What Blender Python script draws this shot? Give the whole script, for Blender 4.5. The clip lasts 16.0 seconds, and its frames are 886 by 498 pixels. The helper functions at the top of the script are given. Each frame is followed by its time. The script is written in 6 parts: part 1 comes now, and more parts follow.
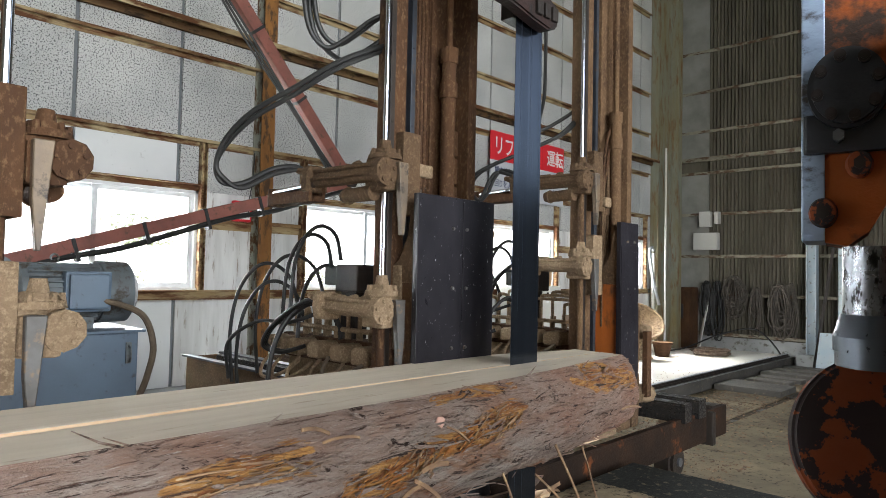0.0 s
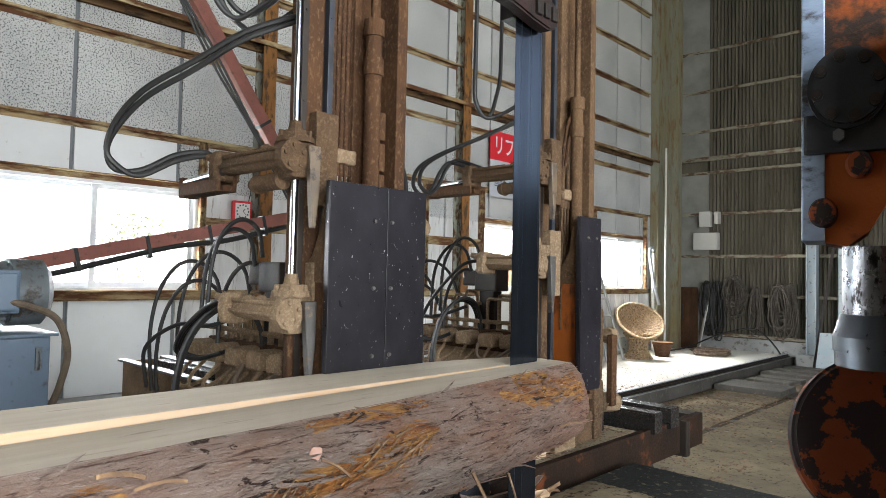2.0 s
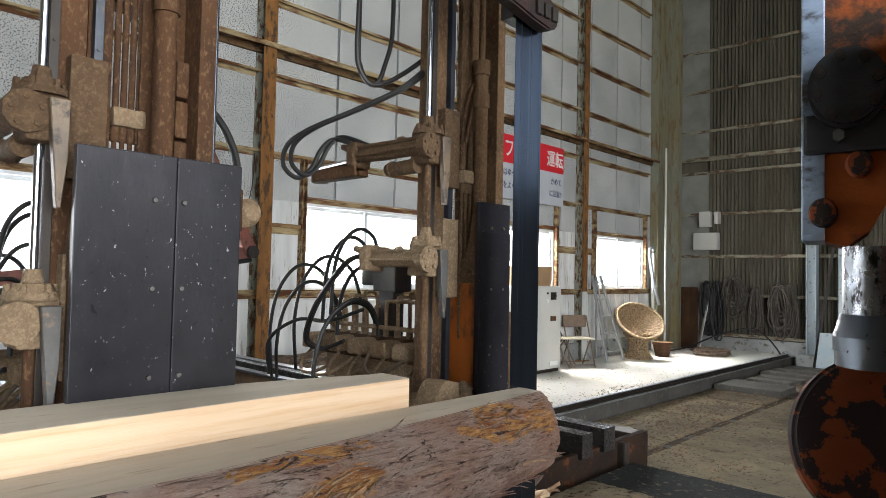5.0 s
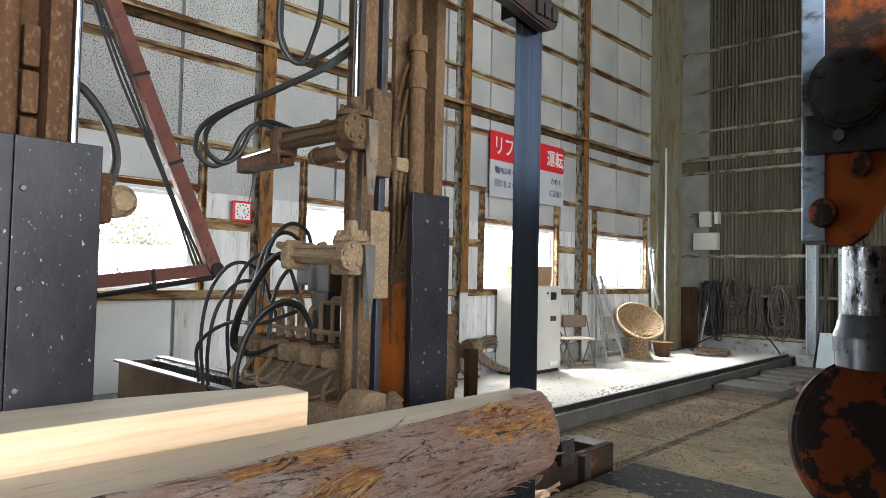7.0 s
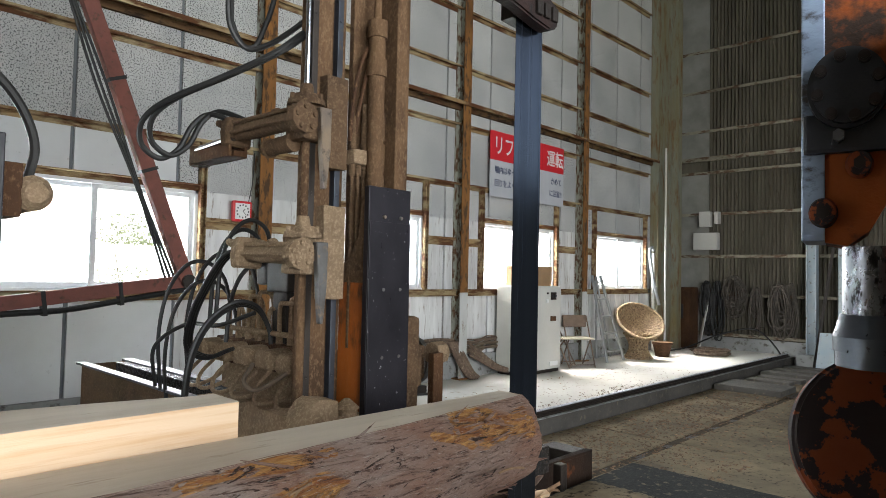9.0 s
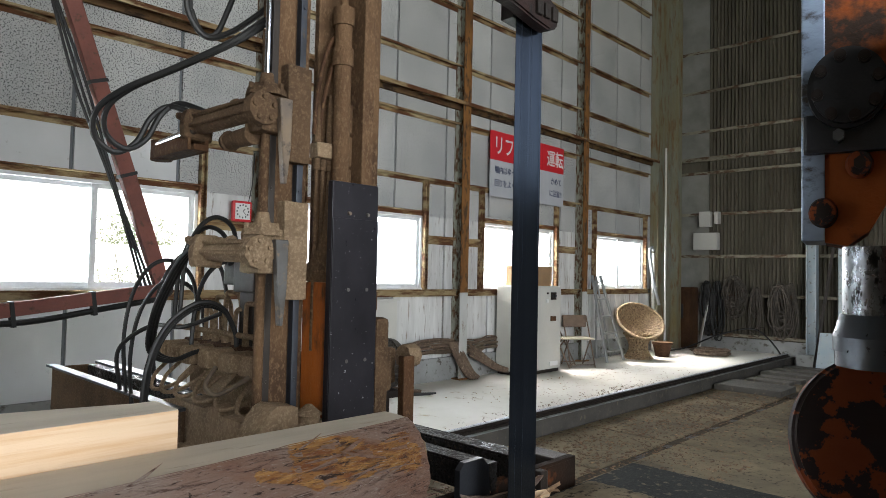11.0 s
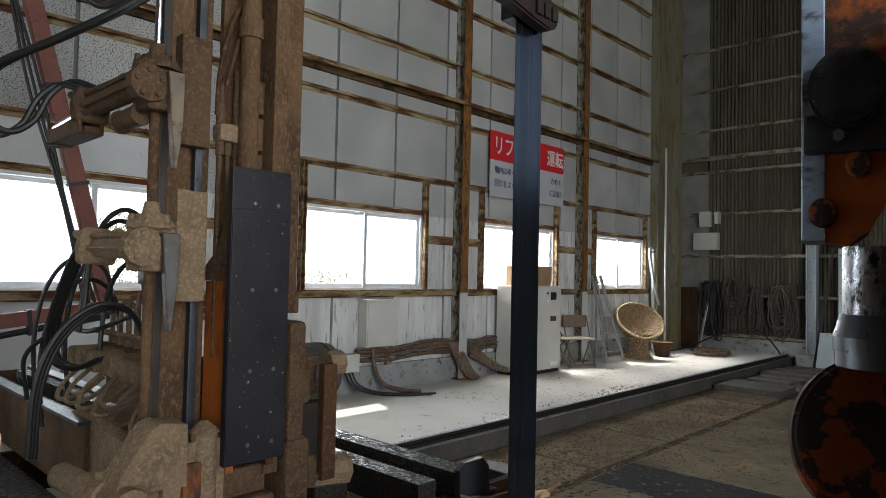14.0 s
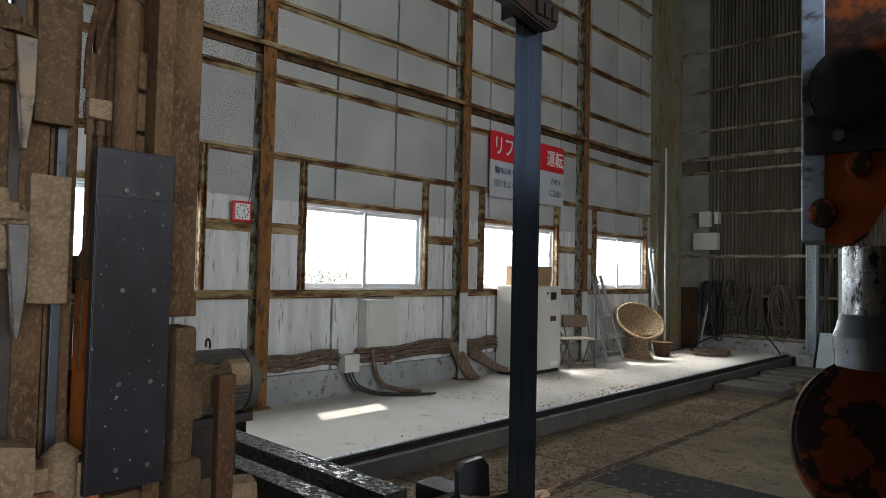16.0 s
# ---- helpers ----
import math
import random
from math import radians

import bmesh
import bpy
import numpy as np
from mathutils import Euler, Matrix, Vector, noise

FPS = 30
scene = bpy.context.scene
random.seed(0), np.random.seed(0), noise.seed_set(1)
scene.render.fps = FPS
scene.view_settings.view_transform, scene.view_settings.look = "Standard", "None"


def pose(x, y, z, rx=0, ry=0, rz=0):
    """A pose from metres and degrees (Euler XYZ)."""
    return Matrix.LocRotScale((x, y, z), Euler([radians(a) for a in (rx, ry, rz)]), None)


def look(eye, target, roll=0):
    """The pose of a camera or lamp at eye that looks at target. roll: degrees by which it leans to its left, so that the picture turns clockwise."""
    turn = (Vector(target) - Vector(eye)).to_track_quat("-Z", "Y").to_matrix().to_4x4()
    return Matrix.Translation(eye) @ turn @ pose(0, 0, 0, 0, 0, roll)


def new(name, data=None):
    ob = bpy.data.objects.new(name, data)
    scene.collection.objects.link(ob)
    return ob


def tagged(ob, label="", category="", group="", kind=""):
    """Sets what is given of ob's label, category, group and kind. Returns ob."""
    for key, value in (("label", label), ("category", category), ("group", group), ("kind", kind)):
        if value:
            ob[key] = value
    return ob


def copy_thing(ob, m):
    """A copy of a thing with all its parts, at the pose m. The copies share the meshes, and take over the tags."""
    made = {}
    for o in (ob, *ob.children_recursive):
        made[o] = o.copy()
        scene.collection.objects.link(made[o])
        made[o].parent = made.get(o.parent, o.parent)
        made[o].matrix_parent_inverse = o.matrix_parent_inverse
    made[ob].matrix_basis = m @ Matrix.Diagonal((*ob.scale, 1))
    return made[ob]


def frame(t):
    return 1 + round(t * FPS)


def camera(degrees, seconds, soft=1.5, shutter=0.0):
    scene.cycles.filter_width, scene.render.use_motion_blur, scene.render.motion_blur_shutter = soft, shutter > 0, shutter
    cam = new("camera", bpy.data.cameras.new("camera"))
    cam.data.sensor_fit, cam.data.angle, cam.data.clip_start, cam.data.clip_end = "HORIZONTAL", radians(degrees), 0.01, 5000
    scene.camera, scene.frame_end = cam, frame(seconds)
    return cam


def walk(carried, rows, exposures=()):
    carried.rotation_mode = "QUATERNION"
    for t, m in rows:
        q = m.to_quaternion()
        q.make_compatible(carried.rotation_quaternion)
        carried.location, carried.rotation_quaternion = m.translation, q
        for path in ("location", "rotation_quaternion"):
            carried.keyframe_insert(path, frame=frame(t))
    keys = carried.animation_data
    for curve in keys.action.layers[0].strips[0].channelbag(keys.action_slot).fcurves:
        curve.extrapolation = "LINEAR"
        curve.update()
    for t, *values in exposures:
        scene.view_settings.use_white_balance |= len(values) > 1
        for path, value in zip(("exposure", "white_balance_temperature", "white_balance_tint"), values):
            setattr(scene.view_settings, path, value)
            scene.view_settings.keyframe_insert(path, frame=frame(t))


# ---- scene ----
cam = camera(67.57, 16.0, soft=0.6)
EYE = (0.0, 0.0, 1.4)
VIEW = (-0.68952, 0.72326, 1.4 + 0.03816)
walk(cam, [(0.0, look(EYE, VIEW, 1.216)), (16.0, look(EYE, VIEW, 1.216))],
     exposures=[(0.0, 1.3), (2.0, 1.45), (3.5, 1.12), (4.2, 1.12), (6.5, 1.38), (8.0, 1.18), (9.0, 1.05), (12.5, 0.53), (16.0, 0.0)])

# ---- light ----
world = bpy.data.worlds.new("sky")
scene.world = world
world.use_nodes = True
_n = world.node_tree.nodes
_sky = _n.new("ShaderNodeTexSky")
_sky.sky_type, _sky.sun_disc = "NISHITA", False
_sky.sun_elevation, _sky.sun_rotation = radians(63), radians(-68)
_sky.dust_density = 2.0
world.node_tree.links.new(_sky.outputs[0], _n["Background"].inputs[0])
_n["Background"].inputs[1].default_value = 0.08

SUN_WAY = Vector((0.44, -0.19, -0.88))
_sun = bpy.data.lights.new("sun", "SUN")
_sun.energy, _sun.angle, _sun.color = 5.0, radians(0.5), (1.0, 0.975, 0.93)
sun = new("sun", _sun)
sun.matrix_world = look((-9, 6, 8), Vector((-9, 6, 8)) + SUN_WAY)


def daylight(name, at, to, w, h, power, colour=(0.93, 0.97, 1.0)):
    """An area lamp in an opening, standing in for the sky outside it."""
    d = bpy.data.lights.new(name, "AREA")
    d.shape, d.size, d.size_y, d.energy, d.color = "RECTANGLE", w, h, power, colour
    ob = new(name, d)
    ob.matrix_world = look(at, to)
    return ob


# ---- materials ----
def material(name, base, rough=0.6, metal=0.0, var=None, scale=4.0, spots=None, spot_scale=18.0, spot_at=0.6,
             bump=0.15, bump_scale=60.0, stretch=(1, 1, 1), spread=0.05, per_piece=0.0, spec=0.5):
    """Two scales of variation over object space: slow drift from base to var, sharper spots of a second colour, fine relief."""
    m = bpy.data.materials.new(name)
    m.use_nodes = True
    nt = m.node_tree
    N, L = nt.nodes, nt.links
    b = N["Principled BSDF"]
    b.inputs["Metallic"].default_value = metal
    b.inputs["Specular IOR Level"].default_value = spec
    co = N.new("ShaderNodeTexCoord")
    mp = N.new("ShaderNodeMapping")
    mp.inputs["Scale"].default_value = stretch
    L.new(co.outputs["Object"], mp.inputs[0])
    vec = mp.outputs[0]

    def tex(s, detail=4.0, r=0.6):
        t = N.new("ShaderNodeTexNoise")
        t.inputs["Scale"].default_value, t.inputs["Detail"].default_value, t.inputs["Roughness"].default_value = s, detail, r
        L.new(vec, t.inputs["Vector"])
        return t.outputs[0]

    def ramp(v, a, z):
        t = N.new("ShaderNodeMapRange")
        t.inputs[1].default_value, t.inputs[2].default_value = a, z
        L.new(v, t.inputs[0])
        return t.outputs[0]

    def mix(f, a, c):
        t = N.new("ShaderNodeMix")
        t.data_type = "RGBA"
        for i, v in ((0, f), (6, a), (7, c)):
            if isinstance(v, tuple):
                t.inputs[i].default_value = (*v, 1)
            elif isinstance(v, float):
                t.inputs[i].default_value = v
            else:
                L.new(v, t.inputs[i])
        return t.outputs[2]

    var = var or tuple(v * 0.72 for v in base)
    col = mix(ramp(tex(scale), 0.35, 0.68), base, var)
    if spots:
        col = mix(ramp(tex(spot_scale, 6.0, 0.65), spot_at - spread, spot_at + spread), col, spots)
    if per_piece:
        oi = N.new("ShaderNodeObjectInfo")
        hs = N.new("ShaderNodeHueSaturation")
        L.new(ramp(oi.outputs["Random"], 0.0, 1.0), hs.inputs["Value"])
        mr = hs.inputs["Value"].links[0].from_node
        mr.inputs[3].default_value, mr.inputs[4].default_value = 1 - per_piece, 1 + per_piece
        L.new(col, hs.inputs["Color"])
        col = hs.outputs[0]
    L.new(col, b.inputs["Base Color"])
    fine = tex(bump_scale, 5.0, 0.7)
    rr = ramp(fine, 0.2, 0.8)
    rm = rr.node
    rm.inputs[3].default_value, rm.inputs[4].default_value = max(0.04, rough - 0.15), min(1.0, rough + 0.15)
    L.new(rr, b.inputs["Roughness"])
    bp = N.new("ShaderNodeBump")
    bp.inputs["Strength"].default_value, bp.inputs["Distance"].default_value = bump, 0.012
    L.new(fine, bp.inputs["Height"])
    L.new(bp.outputs[0], b.inputs["Normal"])
    return m


def bark_material():
    """Fibrous bark: long skewed fibres, grey and reddish plates, dark cracks, torn orange inner bark."""
    m = bpy.data.materials.new("fibrous_cedar_bark")
    m.use_nodes = True
    N, L = m.node_tree.nodes, m.node_tree.links
    b = N["Principled BSDF"]
    co = N.new("ShaderNodeTexCoord")

    def tex(scale, s, detail=6.0, rough=0.65, dist=0.0, rot=0.0):
        mp = N.new("ShaderNodeMapping")
        mp.inputs["Scale"].default_value = scale
        mp.inputs["Rotation"].default_value = (rot, 0, 0)
        L.new(co.outputs["Object"], mp.inputs[0])
        t = N.new("ShaderNodeTexNoise")
        for n, v in (("Scale", s), ("Detail", detail), ("Roughness", rough), ("Distortion", dist)):
            t.inputs[n].default_value = v
        L.new(mp.outputs[0], t.inputs["Vector"])
        return t.outputs[0]

    def ramp(v, a, z, lo=0.0, hi=1.0):
        t = N.new("ShaderNodeMapRange")
        for k, q in ((1, a), (2, z), (3, lo), (4, hi)):
            t.inputs[k].default_value = q
        L.new(v, t.inputs[0])
        return t.outputs[0]

    def mix(f, a, c):
        t = N.new("ShaderNodeMix")
        t.data_type = "RGBA"
        L.new(f, t.inputs[0])
        for i, v in ((6, a), (7, c)):
            if isinstance(v, tuple):
                t.inputs[i].default_value = (*v, 1)
            else:
                L.new(v, t.inputs[i])
        return t.outputs[2]

    fibre = tex((3.2, 0.20, 3.2), 26.0, 10.0, 0.72, 0.5, 0.16)
    plate = tex((1.0, 0.5, 1.6), 3.6, 8.0, 0.62, 0.6, 0.2)
    patch = tex((1.0, 0.5, 1.5), 1.9, 9.0, 0.66, 0.9, 0.3)
    fine = tex((2.2, 0.22, 2.2), 95.0, 8.0, 0.72, 0.3, 0.16)
    crack = tex((1.4, 0.40, 2.4), 13.0, 9.0, 0.7, 1.6, 0.12)
    col = mix(ramp(plate, 0.38, 0.62), (0.27, 0.16, 0.118), (0.345, 0.29, 0.25))
    sep = N.new("ShaderNodeSeparateXYZ")
    L.new(co.outputs["Object"], sep.inputs[0])
    col = mix(ramp(sep.outputs[1], 1.6, 2.7, 0.0, 0.5), col, (0.25, 0.105, 0.06))
    col = mix(ramp(patch, 0.58, 0.66), col, (0.27, 0.125, 0.065))
    col = mix(ramp(patch, 0.70, 0.76), col, (0.50, 0.26, 0.09))
    at = N.new("ShaderNodeAttribute")
    at.attribute_name = "torn"
    edge = N.new("ShaderNodeMath")
    edge.operation = "MULTIPLY_ADD"
    L.new(fibre, edge.inputs[0])
    edge.inputs[1].default_value = 1.6
    edge.inputs[2].default_value = -0.8
    total = N.new("ShaderNodeMath")
    L.new(at.outputs["Fac"], total.inputs[0])
    L.new(edge.outputs[0], total.inputs[1])
    ripped = mix(ramp(tex((2.5, 0.4, 2.5), 16.0, 8.0, 0.7, 0.6, 0.2), 0.42, 0.62), (0.25, 0.095, 0.035), (0.52, 0.27, 0.085))
    col = mix(ramp(total.outputs[0], 0.50, 0.66), col, ripped)
    col = mix(ramp(fibre, 0.47, 0.37), col, (0.085, 0.045, 0.032))
    col = mix(ramp(crack, 0.42, 0.38), col, (0.04, 0.022, 0.016))
    col = mix(ramp(fine, 0.57, 0.70), col, (0.46, 0.40, 0.35))
    col = mix(ramp(fine, 0.42, 0.32), col, (0.06, 0.032, 0.024))
    L.new(col, b.inputs["Base Color"])
    b.inputs["Roughness"].default_value = 0.9
    b.inputs["Specular IOR Level"].default_value = 0.25
    b1 = N.new("ShaderNodeBump")
    b1.inputs["Strength"].default_value, b1.inputs["Distance"].default_value = 1.0, 0.03
    L.new(fibre, b1.inputs["Height"])
    b2 = N.new("ShaderNodeBump")
    b2.inputs["Strength"].default_value, b2.inputs["Distance"].default_value = 0.8, 0.01
    L.new(fine, b2.inputs["Height"])
    L.new(b1.outputs[0], b2.inputs["Normal"])
    L.new(b2.outputs[0], b.inputs["Normal"])
    return m


M = {}
M["speckle"] = material("speckled_insulation_board", (0.59, 0.59, 0.58), 0.95, var=(0.43, 0.435, 0.43), scale=1.5, spots=(0.10, 0.10, 0.102), spot_scale=70, spot_at=0.555, bump=1.0, bump_scale=80, per_piece=0.09, spread=0.035)
M["whiteboard"] = material("stained_white_board", (0.66, 0.66, 0.65), 0.85, var=(0.47, 0.465, 0.455), scale=3.0, spots=(0.27, 0.235, 0.20), spot_scale=9, spot_at=0.62, bump=0.15, stretch=(1, 2.2, 0.3), per_piece=0.08)
M["rust_frame"] = material("rusty_cream_steel", (0.42, 0.345, 0.20), 0.75, var=(0.25, 0.15, 0.065), scale=3.5, spots=(0.10, 0.04, 0.016), spot_scale=6, spot_at=0.495, bump=0.5, bump_scale=60, spread=0.07, stretch=(1.6, 0.35, 1.6), spec=0.25)
M["rust_column"] = material("rusted_orange_column", (0.25, 0.115, 0.035), 0.8, var=(0.13, 0.06, 0.022), scale=5, spots=(0.07, 0.04, 0.022), spot_scale=16, spot_at=0.545, bump=0.5, bump_scale=60, stretch=(1, 1, 0.35), spread=0.05, spec=0.2)
M["pillar"] = material("weathered_green_pillar", (0.21, 0.22, 0.175), 0.8, var=(0.19, 0.155, 0.075), scale=2.6, spots=(0.15, 0.075, 0.025), spot_scale=7, spot_at=0.585, bump=0.35, stretch=(1.4, 1.4, 0.3), spread=0.07)
M["dullrail"] = material("dusty_dull_rail", (0.27, 0.25, 0.19), 0.85, var=(0.17, 0.145, 0.10), scale=6, spots=(0.09, 0.05, 0.026), spot_scale=14, spot_at=0.53, bump=0.3, stretch=(0.4, 1, 1))
M["batten"] = material("grey_batten", (0.16, 0.17, 0.18), 0.8)
M["concrete"] = material("dusty_concrete", (0.33, 0.335, 0.33), 0.9, var=(0.22, 0.22, 0.21), scale=1.8, spots=(0.10, 0.09, 0.075), spot_scale=9, spot_at=0.60, bump=0.35)
M["walkway"] = material("dusty_walkway", (0.66, 0.635, 0.585), 0.85, var=(0.55, 0.525, 0.465), scale=0.8, spots=(0.42, 0.36, 0.27), spot_scale=5, spot_at=0.64, bump=0.15)
M["sawdust"] = material("sawdust_over_concrete", (0.27, 0.215, 0.14), 0.95, var=(0.13, 0.105, 0.075), scale=3.2, spots=(0.04, 0.03, 0.022), spot_scale=17, spot_at=0.575, bump=1.0, bump_scale=85, spread=0.05, spec=0.1)
M["corrugated"] = material("grey_corrugated_sheet", (0.135, 0.120, 0.090), 0.85, var=(0.085, 0.075, 0.056), scale=1.6, spots=(0.06, 0.045, 0.03), spot_scale=6, spot_at=0.64, bump=0.15, per_piece=0.10, spec=0.2, stretch=(3, 1, 0.4))
M["alu"] = material("white_aluminium", (0.70, 0.71, 0.72), 0.45, metal=0.2, bump=0.02)
M["ceiling"] = material("dull_ceiling", (0.16, 0.15, 0.13), 0.9)
M["plate"] = material("dark_steel_plate", (0.009, 0.008, 0.010), 0.36, metal=0.0, var=(0.022, 0.020, 0.024), scale=3.0, spots=(0.24, 0.24, 0.25), spot_scale=70, spot_at=0.675, bump=0.10, bump_scale=30, spec=0.18, spread=0.02, stretch=(1, 1, 0.7))
M["dusty"] = material("dust_caked_machine", (0.275, 0.19, 0.118), 0.95, var=(0.17, 0.115, 0.07), scale=7, spots=(0.38, 0.28, 0.18), spot_scale=85, spot_at=0.585, bump=1.0, bump_scale=130, spec=0.12, spread=0.12)
M["rustbrown"] = material("brown_rusted_steel", (0.088, 0.043, 0.021), 0.8, var=(0.042, 0.022, 0.014), scale=5, spots=(0.135, 0.08, 0.042), spot_scale=70, spot_at=0.60, bump=0.7, bump_scale=90, stretch=(1, 1, 0.6), spec=0.12, spread=0.08)
M["orange"] = material("worn_orange_paint", (0.38, 0.095, 0.018), 0.6, var=(0.24, 0.062, 0.016), scale=5, spots=(0.04, 0.026, 0.02), spot_scale=7, spot_at=0.55, bump=0.25, spread=0.05, spec=0.2)
M["orange_guard"] = material("flaking_orange_guard", (0.25, 0.066, 0.026), 0.65, var=(0.20, 0.052, 0.02), scale=5, spots=(0.034, 0.027, 0.027), spot_scale=15, spot_at=0.51, bump=0.2, spread=0.01, spec=0.15)
M["dark"] = material("dark_oily_steel", (0.020, 0.016, 0.014), 0.5, metal=0.2, var=(0.035, 0.026, 0.02), scale=6, bump=0.2, spec=0.3)
M["greasy"] = material("greasy_black_beam", (0.010, 0.009, 0.009), 0.45, metal=0.0, var=(0.020, 0.016, 0.013), scale=9, spots=(0.06, 0.045, 0.03), spot_scale=40, spot_at=0.62, bump=0.06, bump_scale=42, spec=0.3)
_r = M["greasy"].node_tree.nodes["Principled BSDF"].inputs["Roughness"].links[0].from_node
for _k, _v in ((1, 0.40), (2, 0.54), (3, 0.24), (4, 0.92)):
    _r.inputs[_k].default_value = _v
M["mastbrown"] = material("dust_brown_mast", (0.125, 0.072, 0.038), 0.9, var=(0.06, 0.034, 0.02), scale=6, spots=(0.165, 0.105, 0.06), spot_scale=80, spot_at=0.58, bump=0.8, bump_scale=100, stretch=(1, 1, 0.6), spec=0.12, spread=0.09)
M["dampdust"] = material("damp_dark_dust", (0.05, 0.04, 0.03), 0.95, var=(0.085, 0.066, 0.046), scale=6, bump=0.8, bump_scale=80, spec=0.1)
M["motorgrey"] = material("sooty_grey_motor", (0.045, 0.046, 0.048), 0.6, var=(0.085, 0.07, 0.05), scale=6, bump=0.3, spec=0.3)
M["chrome"] = material("chromed_rod", (0.75, 0.77, 0.80), 0.12, metal=1.0, bump=0.0)
M["railsteel"] = material("polished_rail", (0.24, 0.255, 0.28), 0.35, metal=0.8, var=(0.16, 0.165, 0.18), scale=6, bump=0.04)
M["bolt"] = material("worn_grey_steel", (0.10, 0.097, 0.094), 0.55, metal=0.3, var=(0.06, 0.052, 0.045), scale=8, spots=(0.16, 0.11, 0.07), spot_scale=20, spot_at=0.6, bump=0.15)
M["blade"] = material("band_saw_blade", (0.088, 0.106, 0.138), 0.2, metal=0.95, var=(0.062, 0.075, 0.10), scale=20, bump=0.0, stretch=(1, 1, 0.003))
M["hose"] = material("black_rubber_hose", (0.010, 0.010, 0.010), 0.5, var=(0.018, 0.017, 0.016), bump=0.1, spec=0.35)
M["dustyhose"] = material("dusty_hose", (0.15, 0.11, 0.072), 0.9, var=(0.07, 0.05, 0.034), scale=9, bump=0.3)
M["redarm"] = material("faded_red_arm", (0.21, 0.068, 0.048), 0.7, var=(0.14, 0.048, 0.036), scale=6, spots=(0.09, 0.04, 0.025), spot_scale=16, spot_at=0.62, bump=0.2)
M["tank"] = material("blue_grey_paint", (0.105, 0.15, 0.205), 0.5, var=(0.088, 0.122, 0.165), scale=3, spots=(0.06, 0.07, 0.08), spot_scale=15, spot_at=0.66, bump=0.1)
M["motor"] = material("grey_blue_motor_paint", (0.125, 0.148, 0.163), 0.55, var=(0.08, 0.085, 0.085), scale=7, spots=(0.05, 0.04, 0.03), spot_scale=12, spot_at=0.57, bump=0.15)
M["sawn"] = material("fresh_sawn_cedar", (0.60, 0.425, 0.275), 0.8, var=(0.645, 0.485, 0.335), scale=3, spots=(0.53, 0.335, 0.19), spot_scale=5, spot_at=0.63, bump=0.3, stretch=(11, 0.4, 11), spread=0.12, spec=0.12)
M["greywood"] = material("dusty_sawn_top", (0.57, 0.49, 0.385), 0.9, var=(0.47, 0.40, 0.31), scale=2.2, spots=(0.34, 0.27, 0.20), spot_scale=7, spot_at=0.66, bump=0.3, stretch=(5, 0.6, 5))
M["bark"] = bark_material()
M["fibre"] = material("torn_bark_strip", (0.25, 0.145, 0.075), 0.95, var=(0.13, 0.075, 0.045), scale=14, bump=0.6, spots=(0.40, 0.27, 0.15), spot_scale=20, spot_at=0.6)
M["cabinet"] = material("light_grey_cabinet", (0.56, 0.55, 0.51), 0.55, var=(0.48, 0.47, 0.43), scale=1.5, bump=0.04)
M["cardboard"] = material("brown_cardboard", (0.34, 0.21, 0.11), 0.9, var=(0.28, 0.17, 0.09), bump=0.1)
M["red"] = material("red_sign_paint", (0.62, 0.02, 0.03), 0.5, var=(0.55, 0.02, 0.03), bump=0.02)
M["white"] = material("white_sign_paint", (0.72, 0.72, 0.71), 0.6, var=(0.64, 0.64, 0.64), bump=0.02)
M["signgrey"] = material("pale_grey_sign", (0.47, 0.48, 0.51), 0.6, var=(0.42, 0.43, 0.46), bump=0.02)
M["ink"] = material("dark_blue_ink", (0.04, 0.05, 0.12), 0.6, bump=0.0)
M["black"] = material("black_plastic", (0.016, 0.018, 0.022), 0.38, var=(0.024, 0.025, 0.03), bump=0.15, spec=0.4)
M["wicker"] = material("woven_wicker", (0.34, 0.245, 0.14), 0.8, var=(0.21, 0.135, 0.07), scale=24, spots=(0.10, 0.06, 0.03), spot_scale=40, spot_at=0.55, bump=0.6)
M["ladder"] = material("dull_aluminium_ladder", (0.40, 0.41, 0.41), 0.5, metal=0.6, bump=0.05)
M["wirerope"] = material("dark_greasy_wire_rope", (0.085, 0.070, 0.055), 0.9, var=(0.038, 0.032, 0.026), scale=12, bump=0.6)
M["smoothboard"] = material("smooth_white_board", (0.64, 0.65, 0.655), 0.8, var=(0.56, 0.57, 0.575), scale=1.3, spots=(0.40, 0.40, 0.39), spot_scale=14, spot_at=0.70, bump=0.08, per_piece=0.05)
M["column_web"] = material("grey_green_flaking_steel", (0.30, 0.31, 0.265), 0.8, var=(0.21, 0.205, 0.165), scale=6, spots=(0.085, 0.045, 0.022), spot_scale=17, spot_at=0.525, bump=0.5, bump_scale=60, stretch=(1, 1, 0.4), spread=0.05, spec=0.2)
M["column_foot"] = material("pale_grey_painted_steel", (0.50, 0.51, 0.50), 0.75, var=(0.40, 0.40, 0.37), scale=4, spots=(0.16, 0.08, 0.035), spot_scale=9, spot_at=0.62, bump=0.3, stretch=(1, 1, 0.4))
M["shadedrust"] = material("shaded_rusted_web", (0.075, 0.036, 0.018), 0.85, var=(0.16, 0.105, 0.05), scale=6, spots=(0.03, 0.017, 0.011), spot_scale=12, spot_at=0.56, bump=0.5, spec=0.15, stretch=(1, 0.4, 1))
